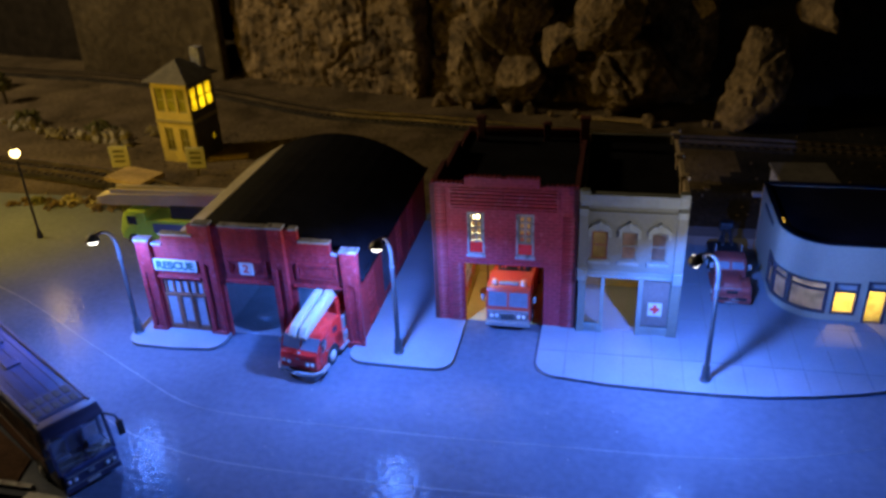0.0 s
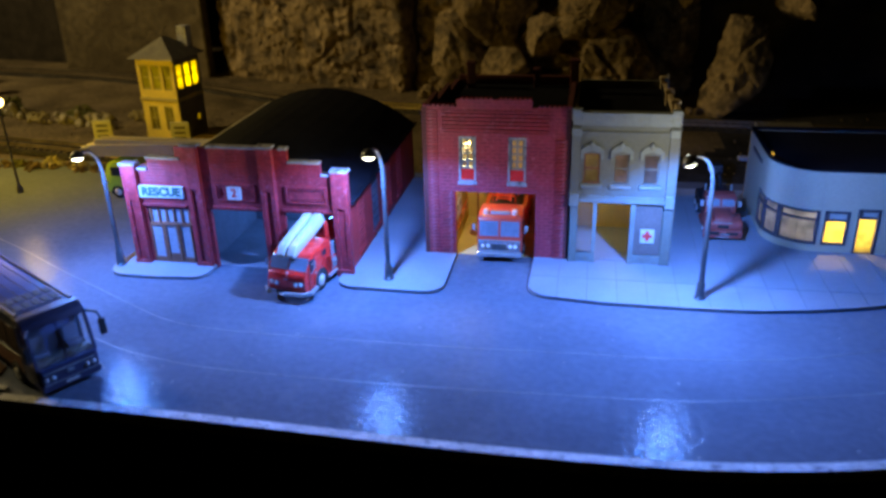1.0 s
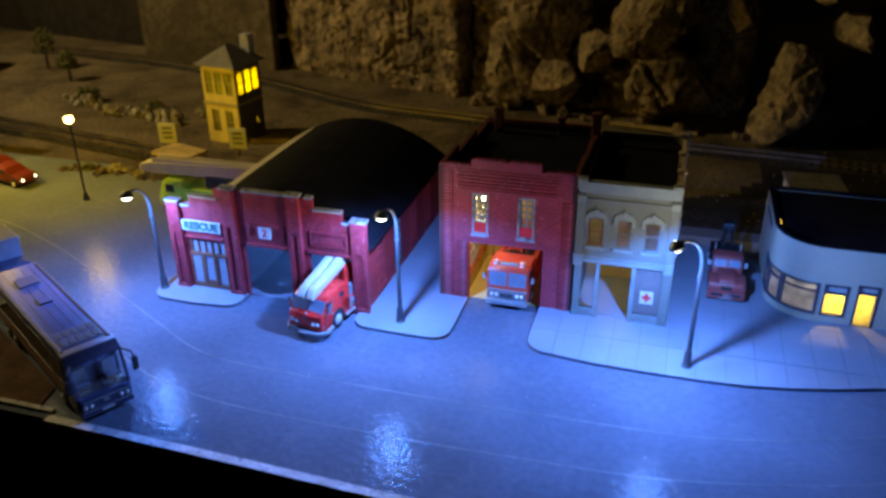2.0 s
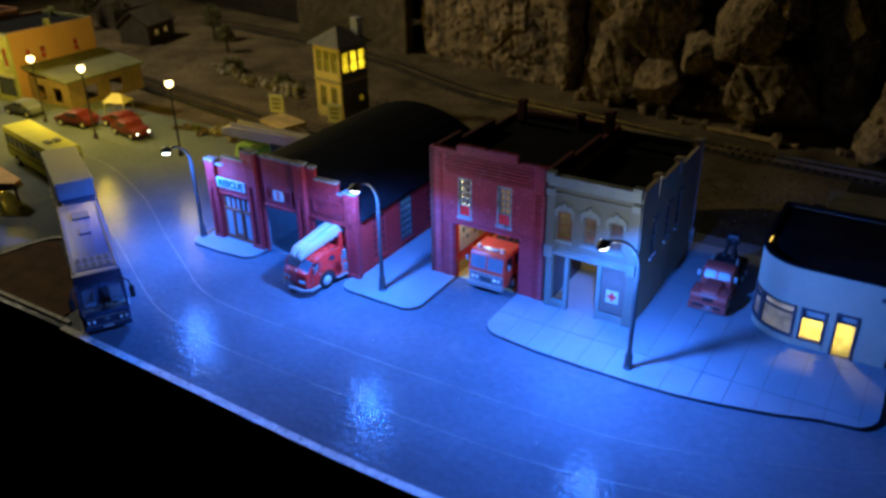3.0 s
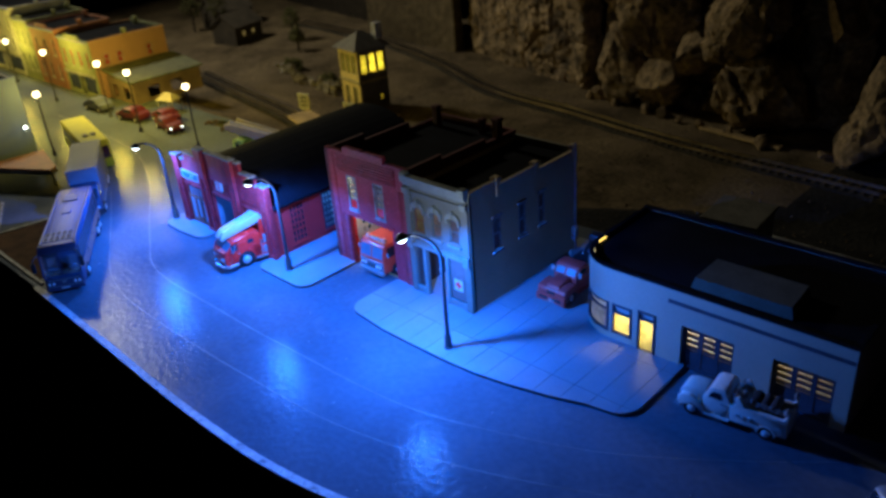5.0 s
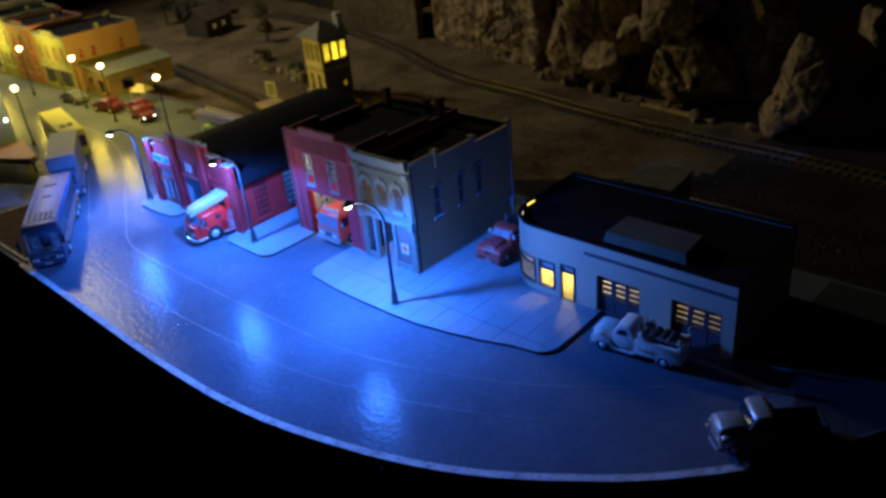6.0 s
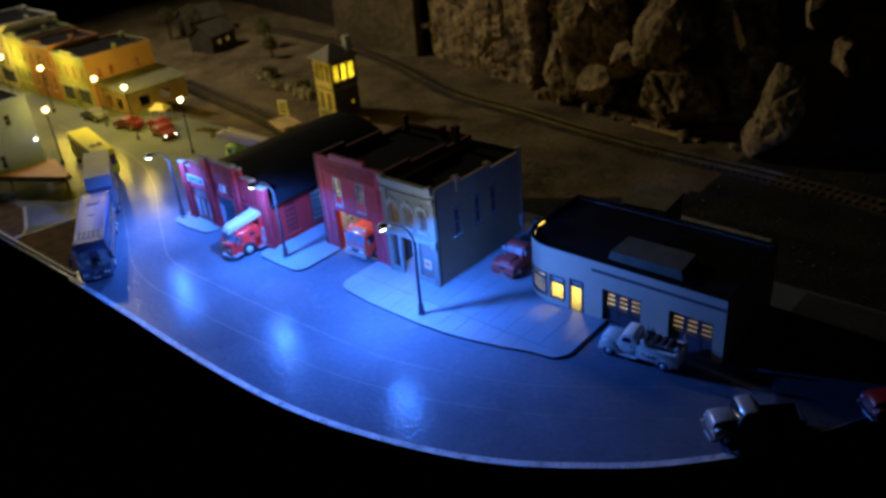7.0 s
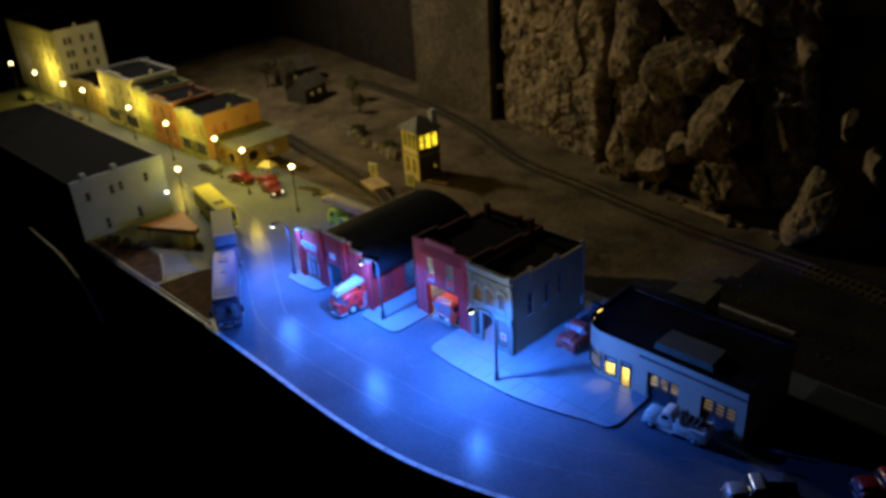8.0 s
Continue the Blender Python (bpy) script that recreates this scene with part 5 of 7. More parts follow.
def ladder_engine():
    """Old cab-forward fire engine with a white ladder that slopes back over the cab."""
    v = thing("ladder_truck", -92.2, 217.0, 0.0, turn=260, label="bright red vintage ladder truck with white ladder, leaving its bay", category="fire truck")
    hw = 6.9
    # cab: rounded nose, raked screen
    bm = B()
    prism(bm, [(17.0, 3.0), (17.6, 4.8), (17.3, 8.0), (16.4, 9.4), (15.6, 9.8), (13.0, 13.6), (12.0, 14.5), (3.6, 15.4), (-0.6, 15.2), (-1.2, 14.2), (-1.2, 2.6), (16.2, 2.6)], -hw, hw, "xz", bev=0.7)
    cab = part("cab", bm, M_fire, v, smooth=True)
    bm = B()
    prism(bm, [(3.8, 2.6), (3.8, 10.4), (1.0, 8.2), (-7.4, 8.0), (-8.2, 11.0), (-19.5, 11.0), (-20.6, 9.4), (-20.6, 2.8)], -hw, hw, "xz", bev=0.4)
    part("body", bm, M_fire, v, smooth=True)
    slab_part("deck", v, M_dark_metal, -8.2, -1.2, -5.4, 5.4, 8.0, 9.0)
    # screen in two panes
    for y0, y1 in ((-6.6, -0.25), (0.25, 6.6)):
        bm = B()
        prism(bm, [(15.75, 10.0), (13.35, 13.5), (13.1, 13.4), (15.5, 9.8)], y0, y1, "xz")
        part("windscreen", bm, M_screen, cab)
    for s in (-1, 1):
        slab_part("side_window", cab, M_glass_dark, 10.6, 13.8, s * hw - 0.08, s * hw + 0.08, 9.2, 12.8, bev=0.04)
        slab_part("vent_window", cab, M_glass_dark, 2.6, 5.4, s * hw - 0.08, s * hw + 0.08, 11.0, 13.0, bev=0.04)
        bm = B()
        for x0, x1, z0, z1 in ((9.9, 10.12, 7.4, 13.4), (14.3, 14.5, 3.4, 10.2)):
            box(bm, x0, x1, s * hw - 0.05, s * hw + 0.1, z0, z1)
        part("door_seam", bm, M_maroon, cab)
        slab_part("door_handle", cab, M_chrome, 10.0, 11.0, s * hw, s * (hw + 0.35), 7.4, 7.8, bev=0.05)
        headlight(v, 17.4, s * 5.3, 6.0, 0.85)
        headlight(v, 17.5, s * 3.5, 5.8, 0.8)
        mirror_arm(v, 13.6, s * (hw - 0.2), 10.2, s)
        bm = B()
        tube(bm, [(13.4, s * (hw + 0.1), 8.6), (12.6, s * (hw + 0.9), 10.4), (12.0, s * (hw + 0.9), 12.6)], 0.35, 6)
        part("horn", bm, M_chrome, v, smooth=True)
        slab_part("pump_panel", v, M_chrome, -8.0, -2.4, s * 5.4, s * 6.6, 7.8, 12.6, bev=0.25, label="chromed pump panel")
        slab_part("locker_panel", v, M_chrome, -5.6, -1.6, s * hw - 0.1, s * hw + 0.3, 4.0, 7.6, bev=0.12)
        for k in range(3):
            bm = B()
            cyl(bm, (-5.0 + 1.4 * k, s * hw, 6.4), (-5.0 + 1.4 * k, s * (hw + 0.7), 6.4), 0.5, n=10)
            part("gauge", bm, M_chrome, v)
        bm = B()
        tube(bm, [(-0.8, s * (hw + 0.3), 3.4), (-0.8, s * (hw + 0.3), 11.4)], 0.2, 6)
        part("grab_rail", bm, M_chrome, v)
        slab_part("running_board", v, M_chrome, -8, 2.6, s * (hw - 0.2), s * (hw + 0.9), 2.4, 3.0, bev=0.1)
        for x_ in (7.2, -13.4):
            bm = B()
            prism(bm, [(x_ + 5.0 * math.cos(radians(a)), 3.5 + 5.0 * math.sin(radians(a))) for a in range(0, 181, 20)] + [(x_ + 4.3 * math.cos(radians(a)), 3.5 + 4.3 * math.sin(radians(a))) for a in range(180, -1, -20)], s * (hw - 1.4), s * (hw + 0.3), "xz")
            part("wheel_arch", bm, M_fire, v)
    # grille, bumper and bell
    bm = B()
    tube(bm, [(15.9, -6.7, 8.8), (17.2, -4.6, 9.1), (17.6, 0, 9.2), (17.2, 4.6, 9.1), (15.9, 6.7, 8.8)], 0.3, 8)
    part("nose_lip", bm, M_fire, v, smooth=True)
    slab_part("badge", v, M_chrome, 17.5, 17.75, -0.8, 0.8, 7.2, 7.7)
    bm = B()
    tube(bm, [(11.8, -7.9, 3.0), (16.4, -8.1, 3.0), (18.6, -6.0, 3.0), (19.4, 0, 3.0), (18.6, 6.0, 3.0), (16.4, 8.1, 3.0), (11.8, 7.9, 3.0)], 0.75, 8)
    part("bumper", bm, M_chrome, v, smooth=True)
    bm = B()
    rings(bm, [((16.5, 0, 8.4), 0.7), ((16.5, 0, 9.1), 0.6), ((16.5, 0, 9.6), 0.3)], (0, 0, 1), 10)
    part("siren", bm, M_chrome, v)
    # pump gear behind the cab
    for x, y, z, r, h in ((-5.8, 5.2, 8.6, 1.2, 2.6), (-7.6, 5.5, 8.6, 0.9, 3.4), (-5.6, -5.4, 8.6, 1.2, 2.6), (-6.6, 3.2, 8.6, 1.0, 4.2)):
        bm = B()
        rings(bm, [((x, y, z - 0.4), r), ((x, y, z + h * 0.7), r * 0.9), ((x, y, z + h), r * 0.4)], (0, 0, 1), 12)
        part("pump_fitting", bm, M_chrome, v, smooth=True)
    # ladder: two boxed flies with rungs
    turn_table = B()
    rings(turn_table, [((-12, 0, 10.8), 4.4), ((-12, 0, 13.4), 4.0), ((-12, 0, 17.6), 2.6)], (0, 0, 1), 18)
    part("turntable", turn_table, M_fire, v, smooth=True)
    lad = None
    for y0, y1 in ((-3.2, -0.5), (0.5, 3.2)):
        bm = B()
        prism(bm, [(-16, 19.2), (-6, 19.2), (12.6, 14.9), (15.6, 13.9), (16.6, 15.2), (14.2, 18.0), (-6, 23.2), (-9, 23.2), (-17, 20.8)], y0, y1, "xz", bev=0.35)
        if lad is None:
            lad = part("ladder", bm, M_ladder, v, "white moulded ladder in two flies", True)
        else:
            part("ladder_fly", bm, M_ladder, lad, smooth=True)
        for k in range(12):
            x = -15 + 2.3 * k
            z = 17.4 + (15.0 - max(x, -8)) * 5.2 / 23.0
            slab_part("rung", lad, M_ladder, x, x + 0.7, y0 + 0.5, y1 - 0.5, z - 0.3, z + 0.25, bev=0)
    bm = B()
    prism(bm, [(-16, 19.6), (-6, 19.5), (12.6, 15.2), (14.4, 16.2), (-8, 21.4), (-15, 20.6)], -0.5, 0.5, "xz")
    part("ladder_spine", bm, M_bus_dark, lad)
    for yy in (-4.4, 4.4):
        bm = B()
        prism(bm, [(-4.6, 8.8), (-1.3, 8.8), (-2.6, 19.4), (-3.8, 19.8)], yy - 0.5, yy + 0.5, "xz", bev=0.15)
        part("ladder_support", bm, M_fire, v)
    pair_of_wheels(v, 7.2, hw - 0.1, 3.5, 2.0, well=True)
    pair_of_wheels(v, -13.4, hw - 0.1, 3.5, 2.0, well=True)
    slab_part("chassis", v, M_dark_metal, -19, 16, -5, 5, 1.6, 3.2)
    return v


ladder_engine()


def cab_engine():
    """Flat-fronted orange fire engine just inside the bay."""
    v = thing("fire_engine", -31.2, 259.4, 0.15, turn=270, label="orange-red flat-fronted fire engine parked in the lit bay", category="fire truck")
    hw = 7.7
    bm = B()
    prism(bm, [(22.0, 2.8), (22.4, 6.0), (22.2, 9.4), (21.2, 15.4), (20.0, 16.4), (8.0, 16.4), (8.0, 2.6)], -hw, hw, "xz", bev=0.6)
    cab = part("cab", bm, M_orange, v, smooth=True)
    bm = B()
    box(bm, -21, 8.2, -hw, hw, 2.8, 13.6, 0.4)
    part("body", bm, M_orange, v)
    slab_part("hose_bed", v, M_dark_metal, -20, 6, -6, 6, 13.4, 14.2)
    for y0, y1 in ((-6.9, -0.35), (0.35, 6.9)):
        bm = B()
        prism(bm, [(22.32, 9.6), (21.42, 14.8), (21.2, 14.8), (22.1, 9.6)], y0, y1, "xz")
        part("windscreen", bm, M_screen, cab)
    bm = B()
    frame_y = ((-7.2, -6.9), (-0.35, 0.35), (6.9, 7.2))
    for y0, y1 in frame_y:
        prism(bm, [(22.4, 9.3), (21.4, 15.1), (21.1, 15.1), (22.0, 9.3)], y0, y1, "xz")
    part("screen_frame", bm, M_orange, cab)
    for s in (-1, 1):
        slab_part("side_window", cab, M_glass_dark, 15.4, 20.0, s * hw - 0.08, s * hw + 0.08, 10, 14.8, bev=0.04)
        slab_part("side_window", cab, M_glass_dark, 9.4, 14.2, s * hw - 0.08, s * hw + 0.08, 10, 14.8, bev=0.04)
        headlight(v, 22.9, s * 5.6, 6.0, 0.8)
        headlight(v, 22.9, s * 3.8, 6.0, 0.8)
        bm = B()
        rings(bm, [((18.4, s * 5.0, 16.3), 1.2), ((18.4, s * 5.0, 17.8), 1.1), ((18.4, s * 5.0, 18.4), 0.5)], (0, 0, 1), 12)
        part("beacon", bm, M_orange_lens, v, "clear orange beacon", True)
        mirror_arm(v, 20.4, s * (hw - 0.1), 11.2, s)
    slab_part("light_bar", v, M_chrome, 17.6, 19.2, -3.4, 3.4, 16.4, 17.4)
    slab_part("grille", v, M_chrome, 22.2, 22.8, -2.6, 2.6, 4.6, 7.0)
    bm = B()
    for k in range(5):
        box(bm, 22.7, 22.95, -2.4, 2.4, 4.8 + 0.45 * k, 5.0 + 0.45 * k)
    part("grille_bar", bm, M_dark_metal, v)
    slab_part("front_panel", v, M_silver, 22.0, 22.62, -7.3, 7.3, 4.3, 8.2, label="dull silver front panel")
    slab_part("trim_band", v, M_chrome, 22.1, 22.9, -7.4, 7.4, 7.6, 8.2)
    slab_part("trim_band", v, M_chrome, 22.1, 22.9, -7.4, 7.4, 4.2, 4.6)
    slab_part("bumper", v, M_chrome, 22.0, 24.0, -7.9, 7.9, 2.4, 4.0, bev=0.4)
    rail = B()
    tube(rail, [(7, -4, 16.6), (7, -4, 19.0), (7, 4, 19.0), (7, 4, 16.6)], 0.35, 6)
    tube(rail, [(-6, -4, 13.6), (-6, -4, 18.0), (-6, 4, 18.0), (-6, 4, 13.6)], 0.35, 6)
    part("ladder_rack", rail, M_orange, v)
    bm = B()
    for y in (-2.4, 2.4):
        box(bm, -18, 10, y - 0.3, y + 0.3, 18.0, 18.8)
    for k in range(12):
        box(bm, -17 + 2.3 * k, -16.6 + 2.3 * k, -2.2, 2.2, 18.2, 18.6)
    part("ladder", bm, M_orange, v, "orange roof ladder")
    pair_of_wheels(v, 14.6, hw - 0.1, 2.8, 2.0, well=True)
    pair_of_wheels(v, -12, hw - 0.1, 2.8, 2.0, well=True)
    slab_part("chassis", v, M_dark_metal, -20, 21, -5, 5, 1.8, 3.2)
    return v


M_silver = mat("dull_silver", (0.30, 0.27, 0.28), 0.4, metal=0.3, var=0.3, fine=1500, coarse=400, worn=(0.10, 0.05, 0.05), worn_amount=0.4)
M_orange_lens = mat("beacon_lens", (0.75, 0.35, 0.25), 0.15, var=0.05, bump=0.0)
cab_engine()


def bonnet_truck(name, x, y, z, turn, paint, label, category, kind_of, scale=1.0, trim=None):
    """A 1950s bonneted truck; kind_of picks its rear: 'pumper', 'crane' or 'pickup'."""
    v = thing(name, x, y, z, turn=turn, label=label, category=category)
    v.scale = (scale,) * 3
    trim = trim or M_chrome
    crane = kind_of == "crane"
    up, broad, low = (-0.4, 3.2, 1.0) if crane else (0.7, 4.2, 0.0)
    bm = B()
    prism(bm, [(18.2, 3.0), (18.8, 4.4), (18.6, 7.4 + up), (17.6, 8.9 + up), (15.0, 9.6 + up), (9.4, 9.9 + up * 0.7), (9.4, 3.0)], -broad, broad, "xz", bev=0.8)
    part("bonnet", bm, paint, v, smooth=True)
    bm = B()
    prism(bm, [(9.8, 2.6), (9.8, 9.2), (8.0, 13.4 - low), (6.8, 14.4 - low), (2.4, 14.6 - low), (0.8, 13.6 - low), (0.2, 9.0), (0.2, 2.6)], -5.6, 5.6, "xz", bev=0.9)
    cab = part("cab", bm, paint, v, smooth=True)
    for y0, y1 in (((-4.5, -0.5), (0.5, 4.5)) if crane else ((-4.7, -0.2), (0.2, 4.7))):
        bm = B()
        prism(bm, [(9.72, 9.9), (8.4, 13.2 - low), (8.1, 13.2 - low), (9.4, 9.9)], y0, y1, "xz")
        part("windscreen", bm, M_screen if crane else M_glass_dark, cab)
    slab_part("rear_window", cab, M_glass_dark, 0.15, 0.45, -3.2, 3.2, 10.2, 13.0 - low, bev=0.04)
    for s in (-1, 1):
        bm = B()
        prism(bm, [(3.2, 10.0), (3.2, 11.9 - low * 0.6), (3.9, 12.7 - low * 0.8), (6.0, 12.7 - low * 0.8), (7.2, 11.6 - low * 0.6), (7.8, 10.0)], s * 5.6 - 0.08, s * 5.6 + 0.08, "xz")
        part("side_window", bm, M_glass_dark, cab)
        slab_part("door_handle", cab, trim, 2.2, 3.4, s * 5.6 - 0.1, s * 5.6 + 0.3, 8.2, 8.6, bev=0.05)
        # swelling front wing with its lamp
        bm = B()
        pts = [(18.4, 3.2), (18.6, 6.0), (17.4, 7.7), (14.6, 8.2), (11.6, 7.2), (9.4, 4.6), (7.6, 3.2), (9.6, 2.8), (11.0, 4.6), (13.4, 5.6), (15.6, 4.8), (16.8, 3.0)]
        prism(bm, pts, s * 3.0, s * 6.3, "xz", bev=0.5)
        part("front_wing", bm, paint, v, smooth=True)
        if not crane:
            headlight(v, 18.5, s * 4.7, 6.1, 0.8)
        slab_part("running_board", v, paint, 0, 9, s * 4.8, s * 6.4, 2.4, 3.0, bev=0.1)
    bm = B()
    for k in range(4):
        box(bm, 18.5, 18.9, -3.0, 3.0, 4.0 + 0.9 * k, 4.45 + 0.9 * k)
    part("grille", bm, trim, v)
    bm = B()
    tube(bm, [(16.8, -6.6, 3.0), (19.2, -6.0, 3.0), (19.8, 0, 3.0), (19.2, 6.0, 3.0), (16.8, 6.6, 3.0)], 0.55, 8)
    part("bumper", bm, trim, v, smooth=True)
    r = 2.8 if kind_of == "pumper" else 2.5
    if kind_of == "pumper":
        bm = B()
        prism(bm, [(0, 3.2), (0, 9.4), (-1.6, 10.6), (-7.4, 10.4), (-8.6, 9.6), (-18.6, 9.8), (-19.4, 8.6), (-19.4, 3.4), (-15.6, 3.2), (-14.8, 5.2), (-12.6, 6.2), (-10.4, 5.2), (-9.6, 3.2)], -6.1, 6.1, "xz", bev=0.35)
        part("body", bm, paint, v, smooth=True)
        slab_part("hose_bed", v, M_dark_metal, -18.4, -0.8, -4.8, 4.8, 8.6, 10.0)
        for s in (-1, 1):
            bm = B()
            top = [(-19.2 + 1.8 * k / 4, 10.2 + 3.6 * (1 - k / 4) ** 2) for k in range(5)]
            top += [(-5.0 + 1.9 * k / 4, 10.2 + 3.8 * (k / 4) ** 2) for k in range(5)]
            prism(bm, top + [(-2.2, 14.0), (-1.6, 13.2), (-1.4, 9.2), (-19.4, 9.2)], s * 4.9, s * 6.0, "xz", bev=0.2)
            part("hose_bed_side", bm, paint, v, smooth=True)
            for k in range(3):
                bm = B()
                cyl(bm, (-2.4 - 2.2 * k, s * 6.1, 6.6), (-2.4 - 2.2 * k, s * 6.7, 6.6), 0.6, n=10)
                part("valve", bm, M_lens, v)
            bm = B()
            prism(bm, [(-12.6 + 3.4 * math.cos(radians(a)), 2.6 + 3.4 * math.sin(radians(a))) for a in range(0, 181, 20)] + [(-12.6 + 2.8 * math.cos(radians(a)), 2.6 + 2.8 * math.sin(radians(a))) for a in range(180, -1, -20)], s * 5.2, s * 6.4, "xz")
            part("rear_wing", bm, paint, v)
        for x, y, z, rr in ((-1.4, 3.6, 11.6, 0.9), (-1.4, -3.4, 11.6, 0.8), (-3.0, 0.4, 11.6, 1.2), (-18.4, 5.2, 13.2, 0.9), (-18.4, -5.2, 13.2, 0.8)):
            bm = B()
            rings(bm, [((x, y, z - 0.6), rr), ((x, y, z + 1.0), rr * 0.9), ((x, y, z + 1.9), rr * 0.4)], (0, 0, 1), 10)
            part("fitting", bm, trim, v, smooth=True)
        for k, (hx, hz) in enumerate(((-7.0, 11.2), (-10.4, 11.0), (-13.6, 11.3))):
            roll = B()
            rings(roll, [((hx, -3.8, hz), 1.3), ((hx, -3.4, hz), 1.7), ((hx, 3.2, hz), 1.7), ((hx, 3.8, hz), 1.2)], (0, 1, 0), 12)
            part("hose_roll", roll, M_dark_metal, v, "dark rolled hose", True)
        bm = B()
        tube(bm, [(-1, 5.2, 9.4), (-1, 5.2, 14.4), (-1, -5.2, 14.4), (-1, -5.2, 9.4)], 0.22, 6)
        part("hand_rail", bm, trim, v)
        lad = B()
        for yy in (3.6, 5.0):
            tube(lad, [(-18, yy, 12.2), (-1, yy, 12.2)], 0.2, 6)
        for k in range(8):
            tube(lad, [(-17 + 2.1 * k, 3.6, 12.2), (-17 + 2.1 * k, 5.0, 12.2)], 0.15, 5)
        part("ladder", lad, trim, v)
        pair_of_wheels(v, -12.6, 6.1, r, 1.7, M_lens)
    elif kind_of == "crane":
        slab_part("flat_bed", v, M_dark_metal, -20, 0, -5.6, 5.6, 3.4, 6.4, bev=0.3)
        jib = B()
        for yy in (-1.6, 1.6):
            tube(jib, [(-2.4, yy * 1.6, 6.4), (-6, yy, 12.6), (-13, yy * 0.6, 17.6)], 0.7, 6)
            tube(jib, [(-15, yy * 1.6, 6.4), (-9, yy, 14.6)], 0.5, 6)
        for k in range(5):
            x0 = -3.6 - 2.0 * k
            z0 = 8.8 + 2.0 * k
            tube(jib, [(x0, -1.4, z0), (x0 - 1.2, 1.4, z0 + 0.9)], 0.28, 5)
        part("jib", jib, M_dark_metal, v, "dark crane jib")
        slab_part("winch_housing", v, M_dark_metal, -8.6, -1.2, -4.4, 4.4, 6.4, 12.0, bev=0.8)
        slab_part("boom_head", v, M_dark_metal, -14.6, -10.6, -2.6, 2.6, 15.2, 18.8, bev=0.7)
        wd = B()
        cyl(wd, (-11, -3, 8.2), (-11, 3, 8.2), 1.6, n=14)
        part("winch_drum", wd, M_dark_metal, v)
        for yy in (-4.6, 4.6):
            p = B()
            tube(p, [(-0.6, yy, 6.4), (-0.6, yy, 15.0)], 0.32, 8)
            part("exhaust_stack", p, M_chrome, v)
        pair_of_wheels(v, -8.8, 6.0, r, 1.8)
        pair_of_wheels(v, -14.8, 6.0, r, 1.8)
        slab_part("front_plate", v, paint, 18.2, 20.0, -6.8, 6.8, 1.4, 4.4, bev=0.4)
        bm = B()
        prism(bm, [(19.2, 4.2), (19.2, 6.6), (18.2, 7.6), (11.4, 8.2), (11.4, 5.6), (15.8, 4.2)], -6.7, 6.7, "xz", bev=0.6)
        part("wing_block", bm, paint, v, smooth=True)
        slab_part("grille_opening", v, M_tyre, 19.0, 19.3, -1.9, 1.9, 5.0, 6.3, bev=0)
        for s in (-1, 1):
            slab_part("mirror", v, M_cap, 8.2, 8.9, s * 6.6 - 0.7, s * 6.6 + 0.7, 9.4, 11.8, bev=0.2)
            arm = B()
            tube(arm, [(8.4, s * 5.4, 9.2), (8.5, s * 6.6, 9.6)], 0.2, 6)
            part("mirror_arm", arm, M_dark_metal, v)
        slab_part("name_strip", v, M_cap, 20.0, 20.08, -2.4, 2.4, 1.7, 2.1, bev=0)
        for y0, y1 in ((-5.2, -1.2), (1.2, 5.2)):
            slab_part("grille_opening", v, M_tyre, 19.9, 20.06, y0, y1, 2.7, 3.9, bev=0)
        for s in (-1, 1):
            slab_part("screen_trim", cab, M_cap, 8.9, 9.3, s * 4.75 - 0.15, s * 4.75 + 0.15, 9.9, 11.8, bev=0.05)
    else:
        bm = B()
        prism(bm, [(0, 3.0), (0, 8.6), (-15.6, 8.4), (-16.2, 7.4), (-16.2, 3.2)], -5.4, -4.7, "xz", bev=0.15)
        prism(bm, [(0, 3.0), (0, 8.6), (-15.6, 8.4), (-16.2, 7.4), (-16.2, 3.2)], 4.7, 5.4, "xz", bev=0.15)
        box(bm, -16.2, -15.6, -4.7, 4.7, 3.0, 8.4)
        box(bm, -15.6, 0, -4.7, 4.7, 3.0, 4.2)
        # dark material paints the shadow that hides the bed
        part("cargo_bed", bm, M_dark_metal, v, "cargo bed darkened as if in shadow")
        for s in (-1, 1):
            bm = B()
            prism(bm, [(-10.6 + 3.6 * math.cos(radians(a)), 2.8 + 3.4 * math.sin(radians(a))) for a in range(0, 181, 20)], s * 5.2, s * 6.3, "xz", bev=0.3)
            part("rear_wing", bm, paint, v, smooth=True)
        pair_of_wheels(v, -10.6, 6.1, r, 1.6)
    pair_of_wheels(v, 13.4, 6.1, r, 1.7, M_lens if kind_of == "pumper" else None)
    slab_part("chassis", v, M_dark_metal, -18, 16, -3.6, 3.6, 1.6, 3.4)
    return v


bonnet_truck("pumper_truck", 132.6, 243.4, 0, 186, M_truck_white, "white 1950s bonneted fire pumper parked by the garage", "fire truck", "pumper", 0.9)
bonnet_truck("crane_truck", 46.6, 281.6, 1.1, 270, M_maroon, "dull red bonneted truck with a dark crane jib", "tow truck", "crane", 1.0)
bonnet_truck("pickup_truck", 188.0, 226.0, 0, 222, M_pickup, "pale grey 1950s pickup half in shadow", "pickup", "pickup", 0.95)
bonnet_truck("pickup_truck", 229.5, 268.0, 0, 222, M_pickup_red, "dark red 1950s pickup in the shadow", "pickup", "pickup", 0.95)


